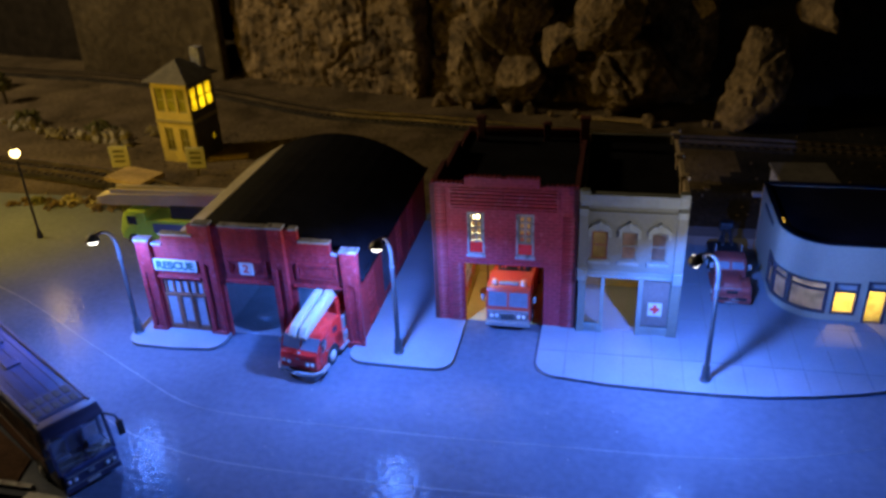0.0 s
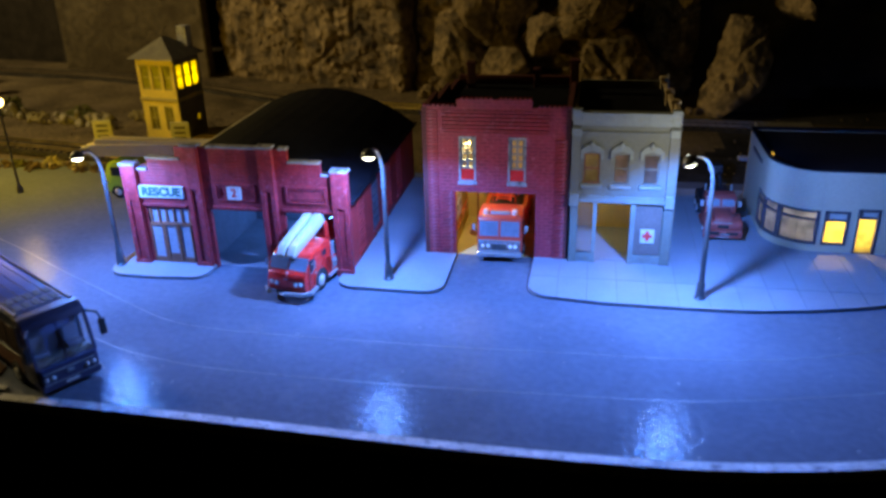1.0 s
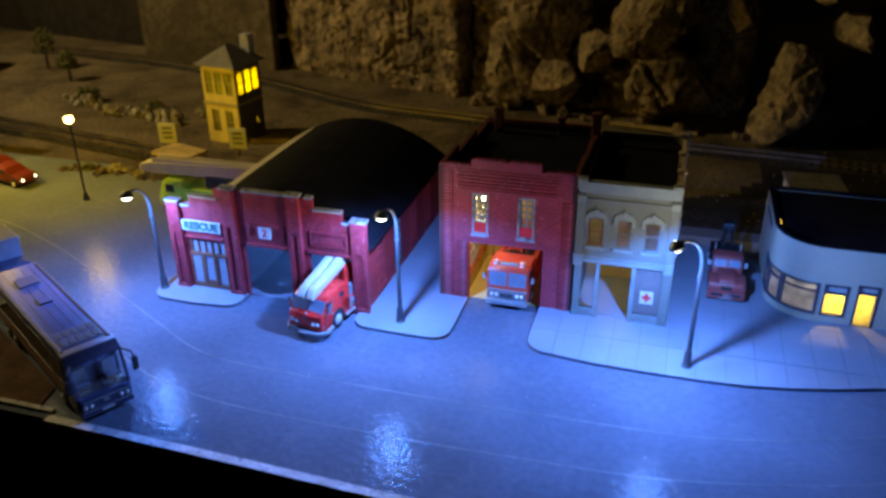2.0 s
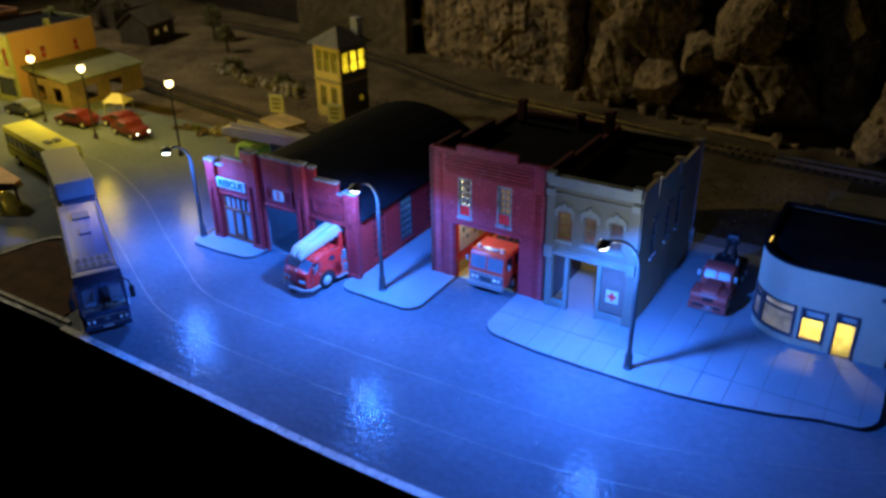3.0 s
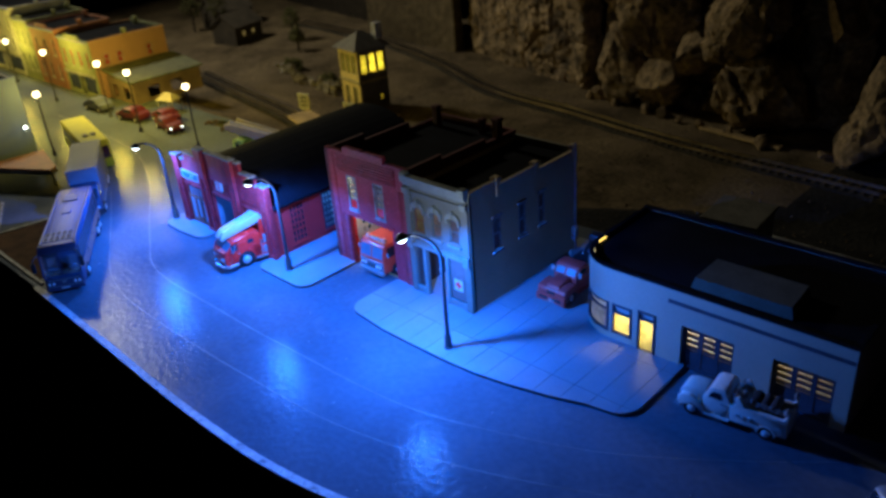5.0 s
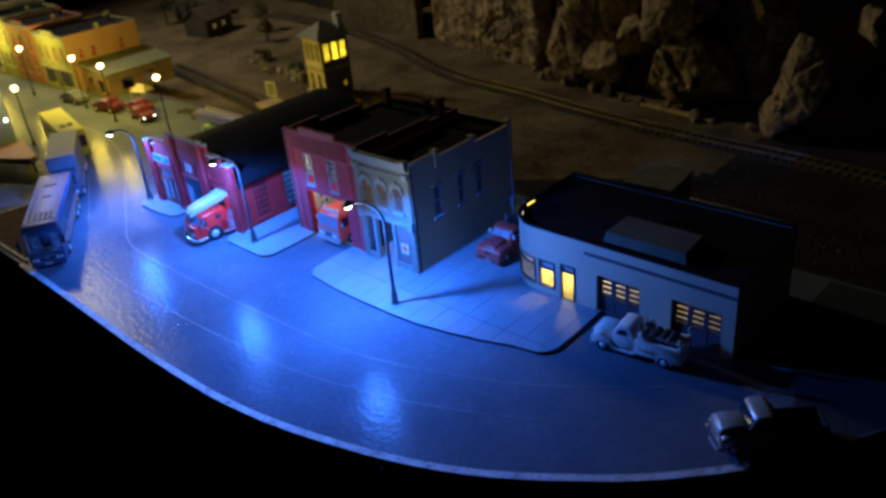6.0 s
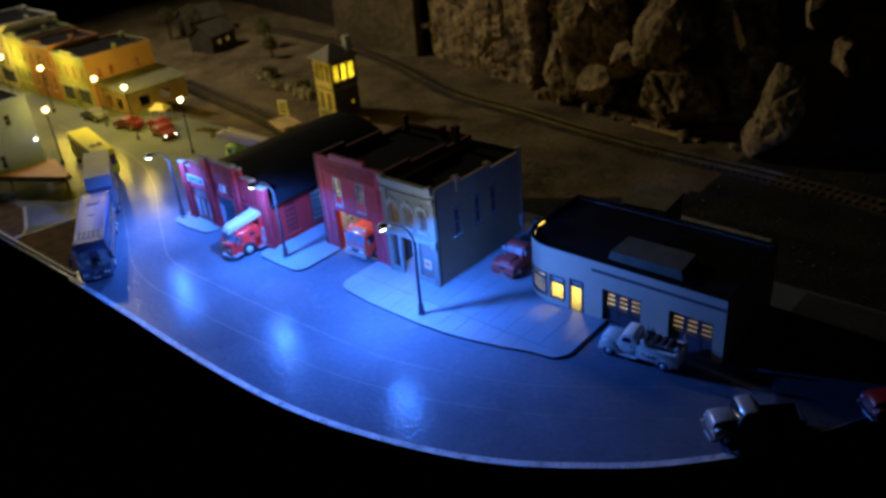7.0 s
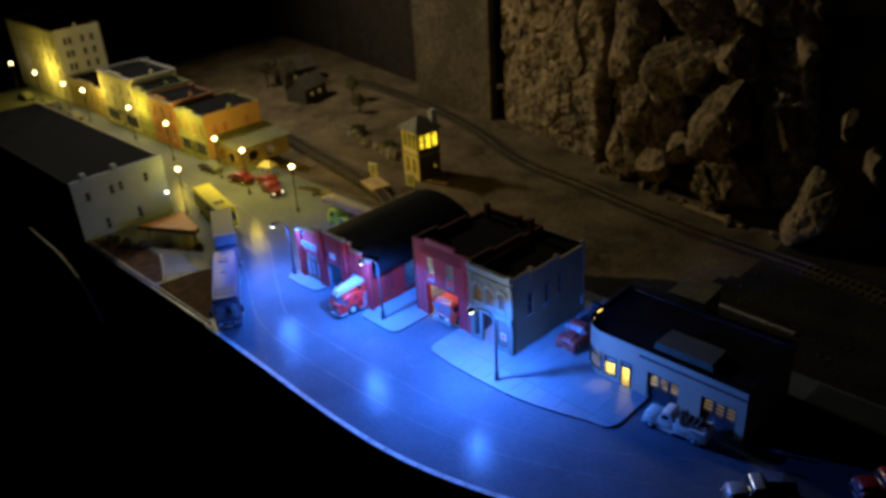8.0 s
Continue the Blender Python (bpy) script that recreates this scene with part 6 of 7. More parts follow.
def coach():
    v = thing("coach", -167.6, 163.6, 0.0, turn=-31, label="silver-blue touring coach with large windscreen and dark windows", category="bus")
    hw = 8.2
    bm = B()
    box(bm, -37.6, 29.6, -hw, hw, 2.2, 21.4, 0.9)
    body = part("body", bm, M_bus, v, smooth=True)
    # open nose: lower panel, roof lip and pillars round the glass, seats behind it
    bm = B()
    prism(bm, [(29.0, 2.2), (36.6, 2.2), (37.6, 4.0), (37.5, 8.2), (29.0, 8.2)], -hw, hw, "xz", bev=0.6)
    part("nose", bm, M_bus_dark, v, smooth=True)
    bm = B()
    prism(bm, [(29.0, 21.4), (32.4, 21.4), (34.6, 20.0), (35.2, 18.4), (34.4, 18.2), (33.2, 19.4), (29.0, 19.6)], -hw, hw, "xz", bev=0.3)
    part("roof_lip", bm, M_bus_dark, v, smooth=True)
    for s in (-1, 1):
        bm = B()
        prism(bm, [(29.0, 8.0), (37.4, 8.0), (36.2, 14.6), (34.8, 19.6), (33.8, 19.8), (35.2, 14.4), (36.2, 9.2), (30.4, 9.2), (30.4, 19.8), (29.0, 19.8)], s * (hw - 0.7), s * hw, "xz")
        part("pillar", bm, M_bus_dark, v)
        bm = B()
        prism(bm, [(30.4, 9.2), (36.2, 9.2), (35.2, 14.4), (33.8, 19.6), (30.4, 19.6)], s * (hw - 0.5), s * (hw - 0.35), "xz")
        part("side_glass", bm, M_pane, v).visible_shadow = False
        bm = B()
        box(bm, 30.2, 31.2, s * 4.6 - 2.2, s * 4.6 + 2.2, 9.0, 14.6, 0.4)
        box(bm, 30.6, 33.4, s * 4.6 - 2.2, s * 4.6 + 2.2, 8.4, 10.2, 0.4)
        part("seat", bm, M_box_grey, v, "pale grey seat behind the windscreen")
    slab_part("dashboard", v, M_slate, 34.0, 36.4, -7.2, 7.2, 8.2, 9.6, bev=0.3)
    bm = B()
    prism(bm, [(37.5, 8.2), (36.3, 14.6), (34.8, 19.4), (34.6, 19.3), (36.1, 14.5), (37.3, 8.2)], -7.5, 7.5, "xz")
    part("windscreen", bm, M_pane, v, "large raked windscreen").visible_shadow = False
    bm = B()
    prism(bm, [(37.6, 8.2), (36.4, 14.6), (34.9, 19.4), (34.6, 19.3), (36.1, 14.5), (37.3, 8.2)], -0.25, 0.25, "xz")
    part("screen_bar", bm, M_bus_dark, v)
    slab_part("front_panel", v, M_bus_dark, 37.2, 38.0, -7.6, 7.6, 2.2, 7.4, bev=0.3)
    slab_part("bumper", v, M_bus_dark, 36.6, 38.4, -8.1, 8.1, 1.5, 3.6, bev=0.4)
    slab_part("trim_strip", v, M_chrome, 38.0, 38.35, -6.8, 6.8, 6.5, 6.9, bev=0.1)
    slab_part("trim_strip", v, M_chrome, 38.3, 38.55, -7.4, 7.4, 3.5, 3.8, bev=0.1)
    slab_part("screen_ledge", v, M_bus, 37.4, 38.3, -7.6, 7.6, 7.7, 8.3, bev=0.2)
    slab_part("badge", v, M_chrome, 38.0, 38.3, -0.9, 0.9, 5.0, 6.0, bev=0.1)
    slab_part("plate", v, M_sign, 38.3, 38.5, -1.8, 1.8, 2.3, 3.1, bev=0)
    for y in (-3.2, 3.2):
        bm = B()
        tube(bm, [(37.9, y - 2.6, 8.4), (37.5, y, 9.6), (37.2, y + 2.4, 12.0)], 0.13, 5)
        part("wiper", bm, M_tyre, v)
    for s in (-1, 1):
        for yy in (6.4, 4.6):
            headlight(v, 38.0, s * yy, 5.0, 0.7)
        # window band in panes, dark skirts
        for k in range(8):
            x0 = -35.4 + 8.4 * k
            slab_part("side_window", body, M_glass_dark, x0, min(x0 + 7.8, 29.2), s * hw - 0.1, s * hw + 0.07, 10.4, 18.6, bev=0.04)
        slab_part("side_stripe", body, M_bus_side, -37, 29, s * hw - 0.1, s * hw + 0.06, 4.4, 9.6, bev=0.04)
        bm = B()
        tube(bm, [(36.2, s * 7.4, 19.6), (39.2, s * 9.4, 19.2), (39.8, s * 10.0, 17.0)], 0.3, 6)
        box(bm, 39.2, 40.2, s * 10.0 - 0.9, s * 10.0 + 0.9, 12.6, 17.2, 0.25)
        part("mirror", bm, M_tyre, v)
    # roof: pods, ribs and hatches
    slab_part("air_unit", v, M_bus, -8, -3, -2.2, 2.2, 21.2, 21.9, bev=0.3)
    slab_part("vent_panel", v, M_bus, 18.0, 28.4, -6.4, 6.4, 21.2, 21.6, bev=0.1)
    for k in range(5):
        for x0 in (18.8, 23.8):
            slab_part("roof_vent", v, M_tyre, x0, x0 + 3.6, -5.9 + 2.45 * k, -4.2 + 2.45 * k, 21.5, 21.75, bev=0.05)
    for k in range(4):
        slab_part("roof_seam", v, M_bus_dark, -35, 20, -4.6 + 3.0 * k, -4.4 + 3.0 * k, 21.3, 21.5, bev=0)
    slab_part("hatch", v, M_bus_dark, -26, -19, -3.4, 3.4, 21.3, 22.0, bev=0.2)
    for s in (-1, 1):
        slab_part("roof_rail", v, M_bus_dark, -35, 30, s * 7.2 - 0.5, s * 7.2 + 0.5, 21.0, 21.8, bev=0.2)
    for x in (24.5, -20.0, -27.5):
        pair_of_wheels(v, x, hw - 0.05, 3.0, 2.2, well=True)
    return v


coach()


def box_truck(x, y, turn, cab_mat, box_mat, length, label, height=24.0, name="box_truck"):
    v = thing(name, x, y, 0.0, turn=turn, label=label, category="truck")
    hw = 7.8
    bm = B()
    box(bm, -length / 2, length / 2 - 12, -hw, hw, 4.2, height, 0.3)
    body = part("cargo_box", bm, box_mat, v)
    bm = B()
    for s in (-1, 1):
        for z in (4.4, height - 0.7):
            box(bm, -length / 2, length / 2 - 12, s * hw - 0.3, s * hw + 0.3, z - 0.35, z + 0.4)
    part("edge_rail", bm, M_cap, body)
    f = length / 2
    bm = B()
    prism(bm, [(f, 3.0), (f, 7.6), (f - 0.8, 9.8), (f - 2.8, 15.8), (f - 4.0, 16.6), (f - 11.4, 16.6), (f - 11.4, 3.0)], -7.2, 7.2, "xz", bev=0.6)
    cab = part("cab", bm, cab_mat, v, smooth=True)
    bm = B()
    prism(bm, [(f - 0.65, 9.9), (f - 2.6, 15.4), (f - 2.9, 15.3), (f - 1.0, 9.8)], -6.2, 6.2, "xz")
    part("windscreen", bm, M_glass_dark, cab)
    for s in (-1, 1):
        slab_part("side_window", cab, M_glass_dark, f - 9.6, f - 4.0, s * 7.2 - 0.1, s * 7.2 + 0.07, 10, 15, bev=0.04)
        headlight(v, f + 0.1, s * 5.4, 5.4, 0.8)
    slab_part("bumper", v, M_dark_metal, f - 0.6, f + 0.6, -7.4, 7.4, 2.0, 3.8, bev=0.3)
    slab_part("chassis", v, M_dark_metal, -length / 2 + 1, f - 2, -4, 4, 2, 4.2)
    for x_ in (f - 6.4, -length / 2 + 9, -length / 2 + 16):
        pair_of_wheels(v, x_, hw - 0.2, 2.8, 2.0, well=True)
    return v


box_truck(-233.0, 203.0, -28, M_bus_dark, M_box_grey, 62, "dull blue-grey box truck queued behind the coach")


def yellow_bus():
    v = thing("school_bus", -297.0, 232.0, 0.0, turn=-12, label="yellow bus with a long plain roof and dark windows", category="bus")
    hw = 7.6
    bm = B()
    prism(bm, [(32, 3), (32.4, 8), (31.4, 18.0), (29.6, 20.0), (-32, 20.4), (-33, 19), (-33, 3)], -hw, hw, "xz", bev=0.8)
    body = part("body", bm, M_yellow, v, smooth=True)
    bm = B()
    prism(bm, [(32.5, 9), (31.6, 16.4), (31.3, 16.4), (32.1, 9)], -6.6, 6.6, "xz")
    part("windscreen", bm, M_glass_dark, body)
    for s in (-1, 1):
        for k in range(9):
            slab_part("side_window", body, M_glass_dark, -31 + 6.7 * k, -25.4 + 6.7 * k, s * hw - 0.1, s * hw + 0.07, 11, 17, bev=0.04)
        slab_part("side_rail", body, M_tyre, -32, 31, s * hw - 0.1, s * hw + 0.2, 8.4, 9.2, bev=0.05)
    for y in (-3.6, 1.0):
        slab_part("roof_hatch", v, M_slate, 12, 17, y, y + 3.0, 20.2, 20.9, bev=0.15)
    for x in (22, -20):
        pair_of_wheels(v, x, hw - 0.05, 2.8, 2.0, well=True)
    return v


yellow_bus()


def ladder_platform_truck():
    v = thing("platform_truck", -179.0, 290.0, 0.0, turn=180, label="lime green truck carrying a long white boom", category="fire truck")
    hw = 7.0
    bm = B()
    prism(bm, [(30, 2.8), (30.4, 7), (29.2, 10.0), (27.4, 15.2), (26, 16), (17, 16), (17, 2.8)], -hw, hw, "xz", bev=0.7)
    cab = part("cab", bm, M_lime, v, smooth=True)
    bm = B()
    prism(bm, [(29.5, 10.2), (27.7, 14.8), (27.4, 14.7), (29.2, 10.1)], -6, 6, "xz")
    part("windscreen", bm, M_glass_dark, cab)
    for s in (-1, 1):
        slab_part("side_window", cab, M_glass_dark, 21.4, 26.0, s * hw - 0.1, s * hw + 0.07, 10, 14, bev=0.04)
        slab_part("side_locker", v, M_box_grey, -22, 14, s * hw - 0.1, s * hw + 0.2, 6.4, 11, bev=0.1)
        headlight(v, 30.4, s * 5.0, 5.4, 0.8)
        bm = B()
        prism(bm, [(24 + 3.6 * math.cos(radians(a)), 2.8 + 3.4 * math.sin(radians(a))) for a in range(0, 181, 20)] + [(24 + 3.0 * math.cos(radians(a)), 2.8 + 2.8 * math.sin(radians(a))) for a in range(180, -1, -20)], s * (hw - 1.2), s * (hw + 0.3), "xz")
        part("wheel_arch", bm, M_lime, v)
    bm = B()
    box(bm, -26, 17.2, -hw, hw, 3, 12.4, 0.4)
    part("body", bm, M_lime, v)
    slab_part("turntable", v, M_dark_metal, -14, 6, -4.5, 4.5, 12.4, 18.6, bev=0.5)
    bm = B()
    prism(bm, [(39.5, 17.6), (41.5, 18.8), (40.6, 21.2), (35, 22.6), (-20, 24.6), (-22, 22.6), (-22, 18.4), (35, 17.4)], -3.6, 3.6, "xz", bev=0.4)
    boom = part("boom", bm, M_ladder, v, "long white boxed boom")
    for y in (-2.6, 2.6):
        slab_part("boom_rail", boom, M_ladder, -20, 34, y - 0.4, y + 0.4, 22.6, 24.8, bev=0.15)
    for x in (24, -14, -20):
        pair_of_wheels(v, x, hw - 0.1, 2.8, 2.0, well=True)
    return v


ladder_platform_truck()


# small parked cars far down the street
def small_car(x, y, turn, paint, label):
    v = thing("parked_car", x, y, 0, turn=turn, label=label, category="car", group="cars down the street")
    bm = B()
    prism(bm, [(13.6, 2.0), (14.0, 4.4), (12.6, 5.8), (6.6, 6.4), (3.2, 9.4), (-5.6, 9.6), (-9.0, 6.6), (-13.2, 6.0), (-13.8, 2.2)], -5.4, 5.4, "xz", bev=0.7)
    body = part("body", bm, paint, v, smooth=True)
    bm = B()
    prism(bm, [(5.9, 6.7), (3.3, 9.1), (3.0, 8.9), (5.5, 6.6)], -4.5, 4.5, "xz")
    part("windscreen", bm, M_glass_dark, body)
    for s in (-1, 1):
        slab_part("side_window", body, M_glass_dark, -5.4, 3.0, s * 5.4 - 0.1, s * 5.4 + 0.07, 6.6, 8.8, bev=0.04)
        headlight(v, 13.7, s * 3.9, 4.2, 0.6, M_head_glow)
    for x_ in (8.6, -8.6):
        pair_of_wheels(v, x_, 5.3, 2.1, 1.4, well=True)
    return v


small_car(-352, 291, 190, M_car_red, "dark red car parked at the kerb with lit headlamps")
small_car(-324, 302, 176, M_car_red, "dark red car parked beside the market tent")
small_car(-306, 294, -8, M_car_red, "dark red car with lit headlamps facing the crossing")
small_car(-402, 288, 184, M_box_grey, "grey car parked at the kerb with lit headlamps")
for x, y in ((-836, 272), (-756, 276), (-694, 276)):
    small_car(x, y, 182, M_box_grey, "grey car far down the street with lit headlamps")


# ---- the town beyond ----
def town_house(x0, x1, y0, y1, h, wall_mat, label, cols, floors, side="", shop=False, name="town_building", pane=None, flank=None, side_rows=None):
    """A row building: front faces -y, windows cut through its front, and through its flank (side 'e' faces +x)."""
    t = thing(name, 0, 0, 0, label=label, category="building", group="row buildings")
    w = x1 - x0
    base = 4.0 if not shop else 19.0
    fh = (h - base - 6) / floors
    holes = []
    for f in range(floors):
        for c in range(cols):
            cx = x0 + w * (c + 0.5) / cols
            z = base + f * fh + fh * 0.2
            holes.append((cx - 2.4, cx + 2.4, z, z + fh * 0.62))
    cut = holes + ([(x0 + 3, x0 + w * 0.42, 3, 16), (x0 + w * 0.58, x1 - 3, 3, 16), (x0 + w * 0.45, x0 + w * 0.55, -1, 15)] if shop else [])
    bm = B()
    flat_wall(bm, x0, x1, -0.5, h, cut, y0, 1.4, [(x0, x1, h), (x0 + w * 0.3, x1 - w * 0.3, h + 2.4)])
    part("wall", bm, wall_mat, t)
    for hx in holes:
        window_front(t, *hx, y0 + 0.4, 1, 2, pane or M_pane_dark, M_cap, 0.5, 0.6)
        bm = B()
        box(bm, hx[0] - 0.8, hx[1] + 0.8, y0 - 0.8, y0 + 0.1, hx[2] - 1.2, hx[2] - 0.1, 0.1)
        part("sill", bm, M_cap, t)
    if shop:
        bm = B()
        box(bm, x0 - 0.3, x1 + 0.3, y0 - 1.6, y0 + 0.1, 16.6, 18.6, 0.2)
        part("fascia", bm, M_cap, t)
        for q in cut[len(holes):len(holes) + 2]:
            p = B()
            box(p, q[0], q[1], y0 + 0.6, y0 + 0.8, 3, 16)
            part("shop_window", p, M_pane_dark, t)
    bm = B()
    box(bm, x0 - 0.4, x1 + 0.4, y0 - 1.4, y0 + 0.1, h - 2.2, h - 0.8, 0.2)
    part("cornice", bm, M_cap, t)
    side_holes = []
    if side:
        for cy, z in side_rows or ():
            side_holes.append((y0 + cy - 2.3, y0 + cy + 2.3, z, z + 9))
    for x, dd in ((x1, -1.4), (x0, 1.4)):
        bm = B()
        side_wall(bm, y0 + 1.4, y1, -0.5, h, side_holes if x == x1 else [], x, dd)
        part("wall", bm, flank or wall_mat, t)
    for sh_ in side_holes:
        window_side(t, *sh_, x1 - 0.3, 1, 2, pane or M_pane_dark, M_cap, 0.5, 0.6)
    bm = B()
    flat_wall(bm, x0 + 1.4, x1 - 1.4, -0.5, h, [], y1 - 1.4, 1.4)
    part("wall", bm, wall_mat, t)
    bm = B()
    box(bm, x0 + 1.4, x1 - 1.4, y0 + 1.4, y1 - 1.4, h - 3, h - 2.2)
    part("roof", bm, M_roof, t, "flat black roof")
    for cx, cy in ((x0 + w * 0.3, y1 - 4), (x1 - 3, y0 + (y1 - y0) * 0.5)):
        bm = B()
        box(bm, cx - 1.6, cx + 1.6, cy - 1.6, cy + 1.6, h - 3, h + 4, 0.2)
        part("chimney", bm, wall_mat, t)
    return t


M_pane_red = blind("red_blind", (0.8, 0.12, 0.04))
town_house(-483, -427, 302, 368, 46, M_town_green, "yellow-green fronted corner building with an orange brick flank", 4, 1, side="e", shop=True,
           flank=M_town_orange, side_rows=((13, 25), (24, 25), (50, 25)), pane=M_pane_red)
town_house(-535, -484, 301, 350, 50, M_town_brown, "rust-brown brick row building with dark windows", 3, 2)
town_house(-571, -536, 301, 352, 53, M_town_green, "dull green row building with arched cornice", 3, 2)
town_house(-655, -572, 301, 356, 60, M_town_white, "pale grey row building with a shop front", 4, 2, shop=True)
town_house(-766, -656, 304, 346, 34, M_town_tan, "low tan shop row with a plain parapet", 6, 1)
town_house(-930, -768, 303, 361, 90, M_town_white, "tall pale block with rows of flank windows", 7, 4, side="e",
           side_rows=[(c, z) for c in (12, 18, 34, 46) for z in (38, 54, 70)])


def annex():
    a = thing("annex", -398, 340, 0, label="low brown lean-to with a dull green roof beside the corner building", category="annex", group="row buildings")
    bm = B()
    flat_wall(bm, -28, 14, -0.5, 17, [(-22, -12, 2, 12), (-4, 6, 2, 12)], -30, 1.2)
    side_wall(bm, -28.8, 28, -0.5, 17, [(-18, -8, 3, 12), (2, 12, 3, 12)], 14, -1.2)
    flat_wall(bm, -28, 14, -0.5, 17, [], 28, 1.2)
    part("wall", bm, M_annex, a)
    bm = B()
    prism(bm, [(-32, 22.5), (17, 17.2), (17, 18.6), (-28, 24.0)], -33, 31, "xz", bev=0.2)
    part("roof", bm, M_annex_roof, a, "dull green sloping roof")


def tent():
    """A small market tent at the kerb."""
    t = thing("market_tent", -346, 318, 0, turn=18, label="small pale yellow market tent pitched at the kerb", category="tent")
    bm = B()
    v = [bm.verts.new(p) for p in ((-8, -6, 9), (8, -6, 9), (8, 6, 9), (-8, 6, 9), (-3, 0, 14), (3, 0, 14))]
    for q in ((0, 1, 5, 4), (1, 2, 5), (2, 3, 4, 5), (3, 0, 4), (3, 2, 1, 0)):
        bm.faces.new([v[k] for k in q])
    part("canopy", bm, M_canopy, t)
    for x, y in ((-7, -5), (7, -5), (7, 5), (-7, 5)):
        bm = B()
        cyl(bm, (x, y, 0), (x, y, 9.1), 0.5, n=8)
        part("pole", bm, M_cap, t)


M_canopy = mat("canopy_yellow", (0.5, 0.44, 0.18), 0.7, var=0.1)
M_annex = mat("annex_brown", (0.20, 0.14, 0.06), 0.75, var=0.2)
M_annex_roof = mat("annex_roof", (0.12, 0.125, 0.06), 0.8, var=0.25)
annex()
tent()


def near_row():
    """The row on the near side of the street, seen by its pale end wall."""
    t = thing("row_building", 0, 0, 0, label="pale end wall of a row building with a black roof", category="building", group="row buildings")
    holes = [(147.5, 151.5, 32, 40), (167.5, 171.5, 32, 40), (175.5, 179.5, 32.5, 40.5), (197.5, 201.8, 33, 41), (158, 162, 4, 14), (186, 190, 4, 14)]
    bm = B()
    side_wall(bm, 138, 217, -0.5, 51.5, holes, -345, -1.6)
    part("wall", bm, M_end_wall_cool, t)
    for i, h in enumerate(holes):
        window_side(t, *h, -345.4, 1, 2, M_pane_dark, M_cap if i < 4 else M_end_wall_cool, 0.5, 0.7)
        bm = B()
        box(bm, -345.2, -344.4, h[0] - 0.6, h[1] + 0.6, h[2] - 1, h[2], 0.1)
        part("sill", bm, M_end_wall_cool, t)
    for y in (150, 176):
        bm = B()
        box(bm, -349, -345.4, y - 2, y + 2, 49, 55.5, 0.2)
        part("chimney", bm, M_end_wall_cool, t)
    bm = B()
    flat_wall(bm, -620, -346.6, -0.5, 50, [(-600 + 40 * k, -590 + 40 * k, 26, 40) for k in range(6)], 215.4, 1.6)
    part("wall", bm, M_town_tan, t)
    bm = B()
    flat_wall(bm, -620, -346.6, -0.5, 50, [], 138, 1.6)
    part("wall", bm, M_black, t)
    bm = B()
    box(bm, -620, -346.6, 139.6, 215.4, 47.6, 48.6)
    part("roof", bm, M_roof, t, "flat black roof")
    return t


near_row()
wl = thing("wall_lamp", -342.6, 213, 19, label="tiny glowing white lamp on the pale end wall", category="lamp")
bm = B()
rings(bm, [((-0.8, 0, 0), 1.1), ((0.4, 0, 0), 1.1), ((0.7, 0, 0), 0.8)], (1, 0, 0), 10)
part("housing", bm, M_dark_metal, wl)
bm = B()
ball(bm, (0.9, 0, 0), 1.1, u=10, v=7)
part("bulb", bm, M_head_glow, wl, "glowing white bulb", True)

# the empty lots beside the street
for pts, m, z, label in (([(-340, 141), (-234, 141), (-234, 148), (-272, 165), (-300, 166), (-336, 150)], M_dirt, 0.5, "bare brown dirt lot with a pale kerb"),
                         ([(-229, 141), (-158, 141), (-160, 150), (-216, 181), (-222, 176)], M_dirt, 0.5, "bare dark brown dirt lot")):
    bm = B()
    prism(bm, pts, -0.4, z, "xy")
    tagged(link("dirt_lot", bm, m), label, "lot", kind="structure")
for line in ([(-272, 166.4), (-234, 149.4), (-231.5, 141)], [(-229.5, 141), (-222.5, 177), (-216, 183)], [(-345, 140.4), (-152, 139.6)]):
    bm = B()
    strip(bm, smooth_line(line, 4), 1.6, -0.3, 1.0)
    tagged(link("kerb_trim", bm, M_cap), "thin pale kerb round a dirt lot", "kerb", kind="structure")


def awning():
    a = thing("flat_roof_shelter", -292, 194, 0, label="low shelter with a flat rust-orange roof", category="shelter")
    bm = B()
    prism(bm, [(-20, -24), (-15, 14), (23, 6), (26, 1)], 11.0, 12.4, "xy", bev=0.2)
    part("roof", bm, M_town_orange_flat, a)
    bm = B()
    prism(bm, [(-20.6, -24.6), (-15, 14.6), (23.4, 6.5), (26.8, 0.8)], 9.0, 10.9, "xy", bev=0.2)
    part("fascia", bm, M_slate, a)
    for x, y in ((-17, -18), (-13, 11), (20, 4)):
        bm = B()
        cyl(bm, (x, y, 0), (x, y, 9.2), 0.7, n=8)
        part("post", bm, M_slate, a)
    return a


M_town_orange_flat = mat("rust_roof", (0.36, 0.15, 0.05), 0.7, var=0.25)
awning()


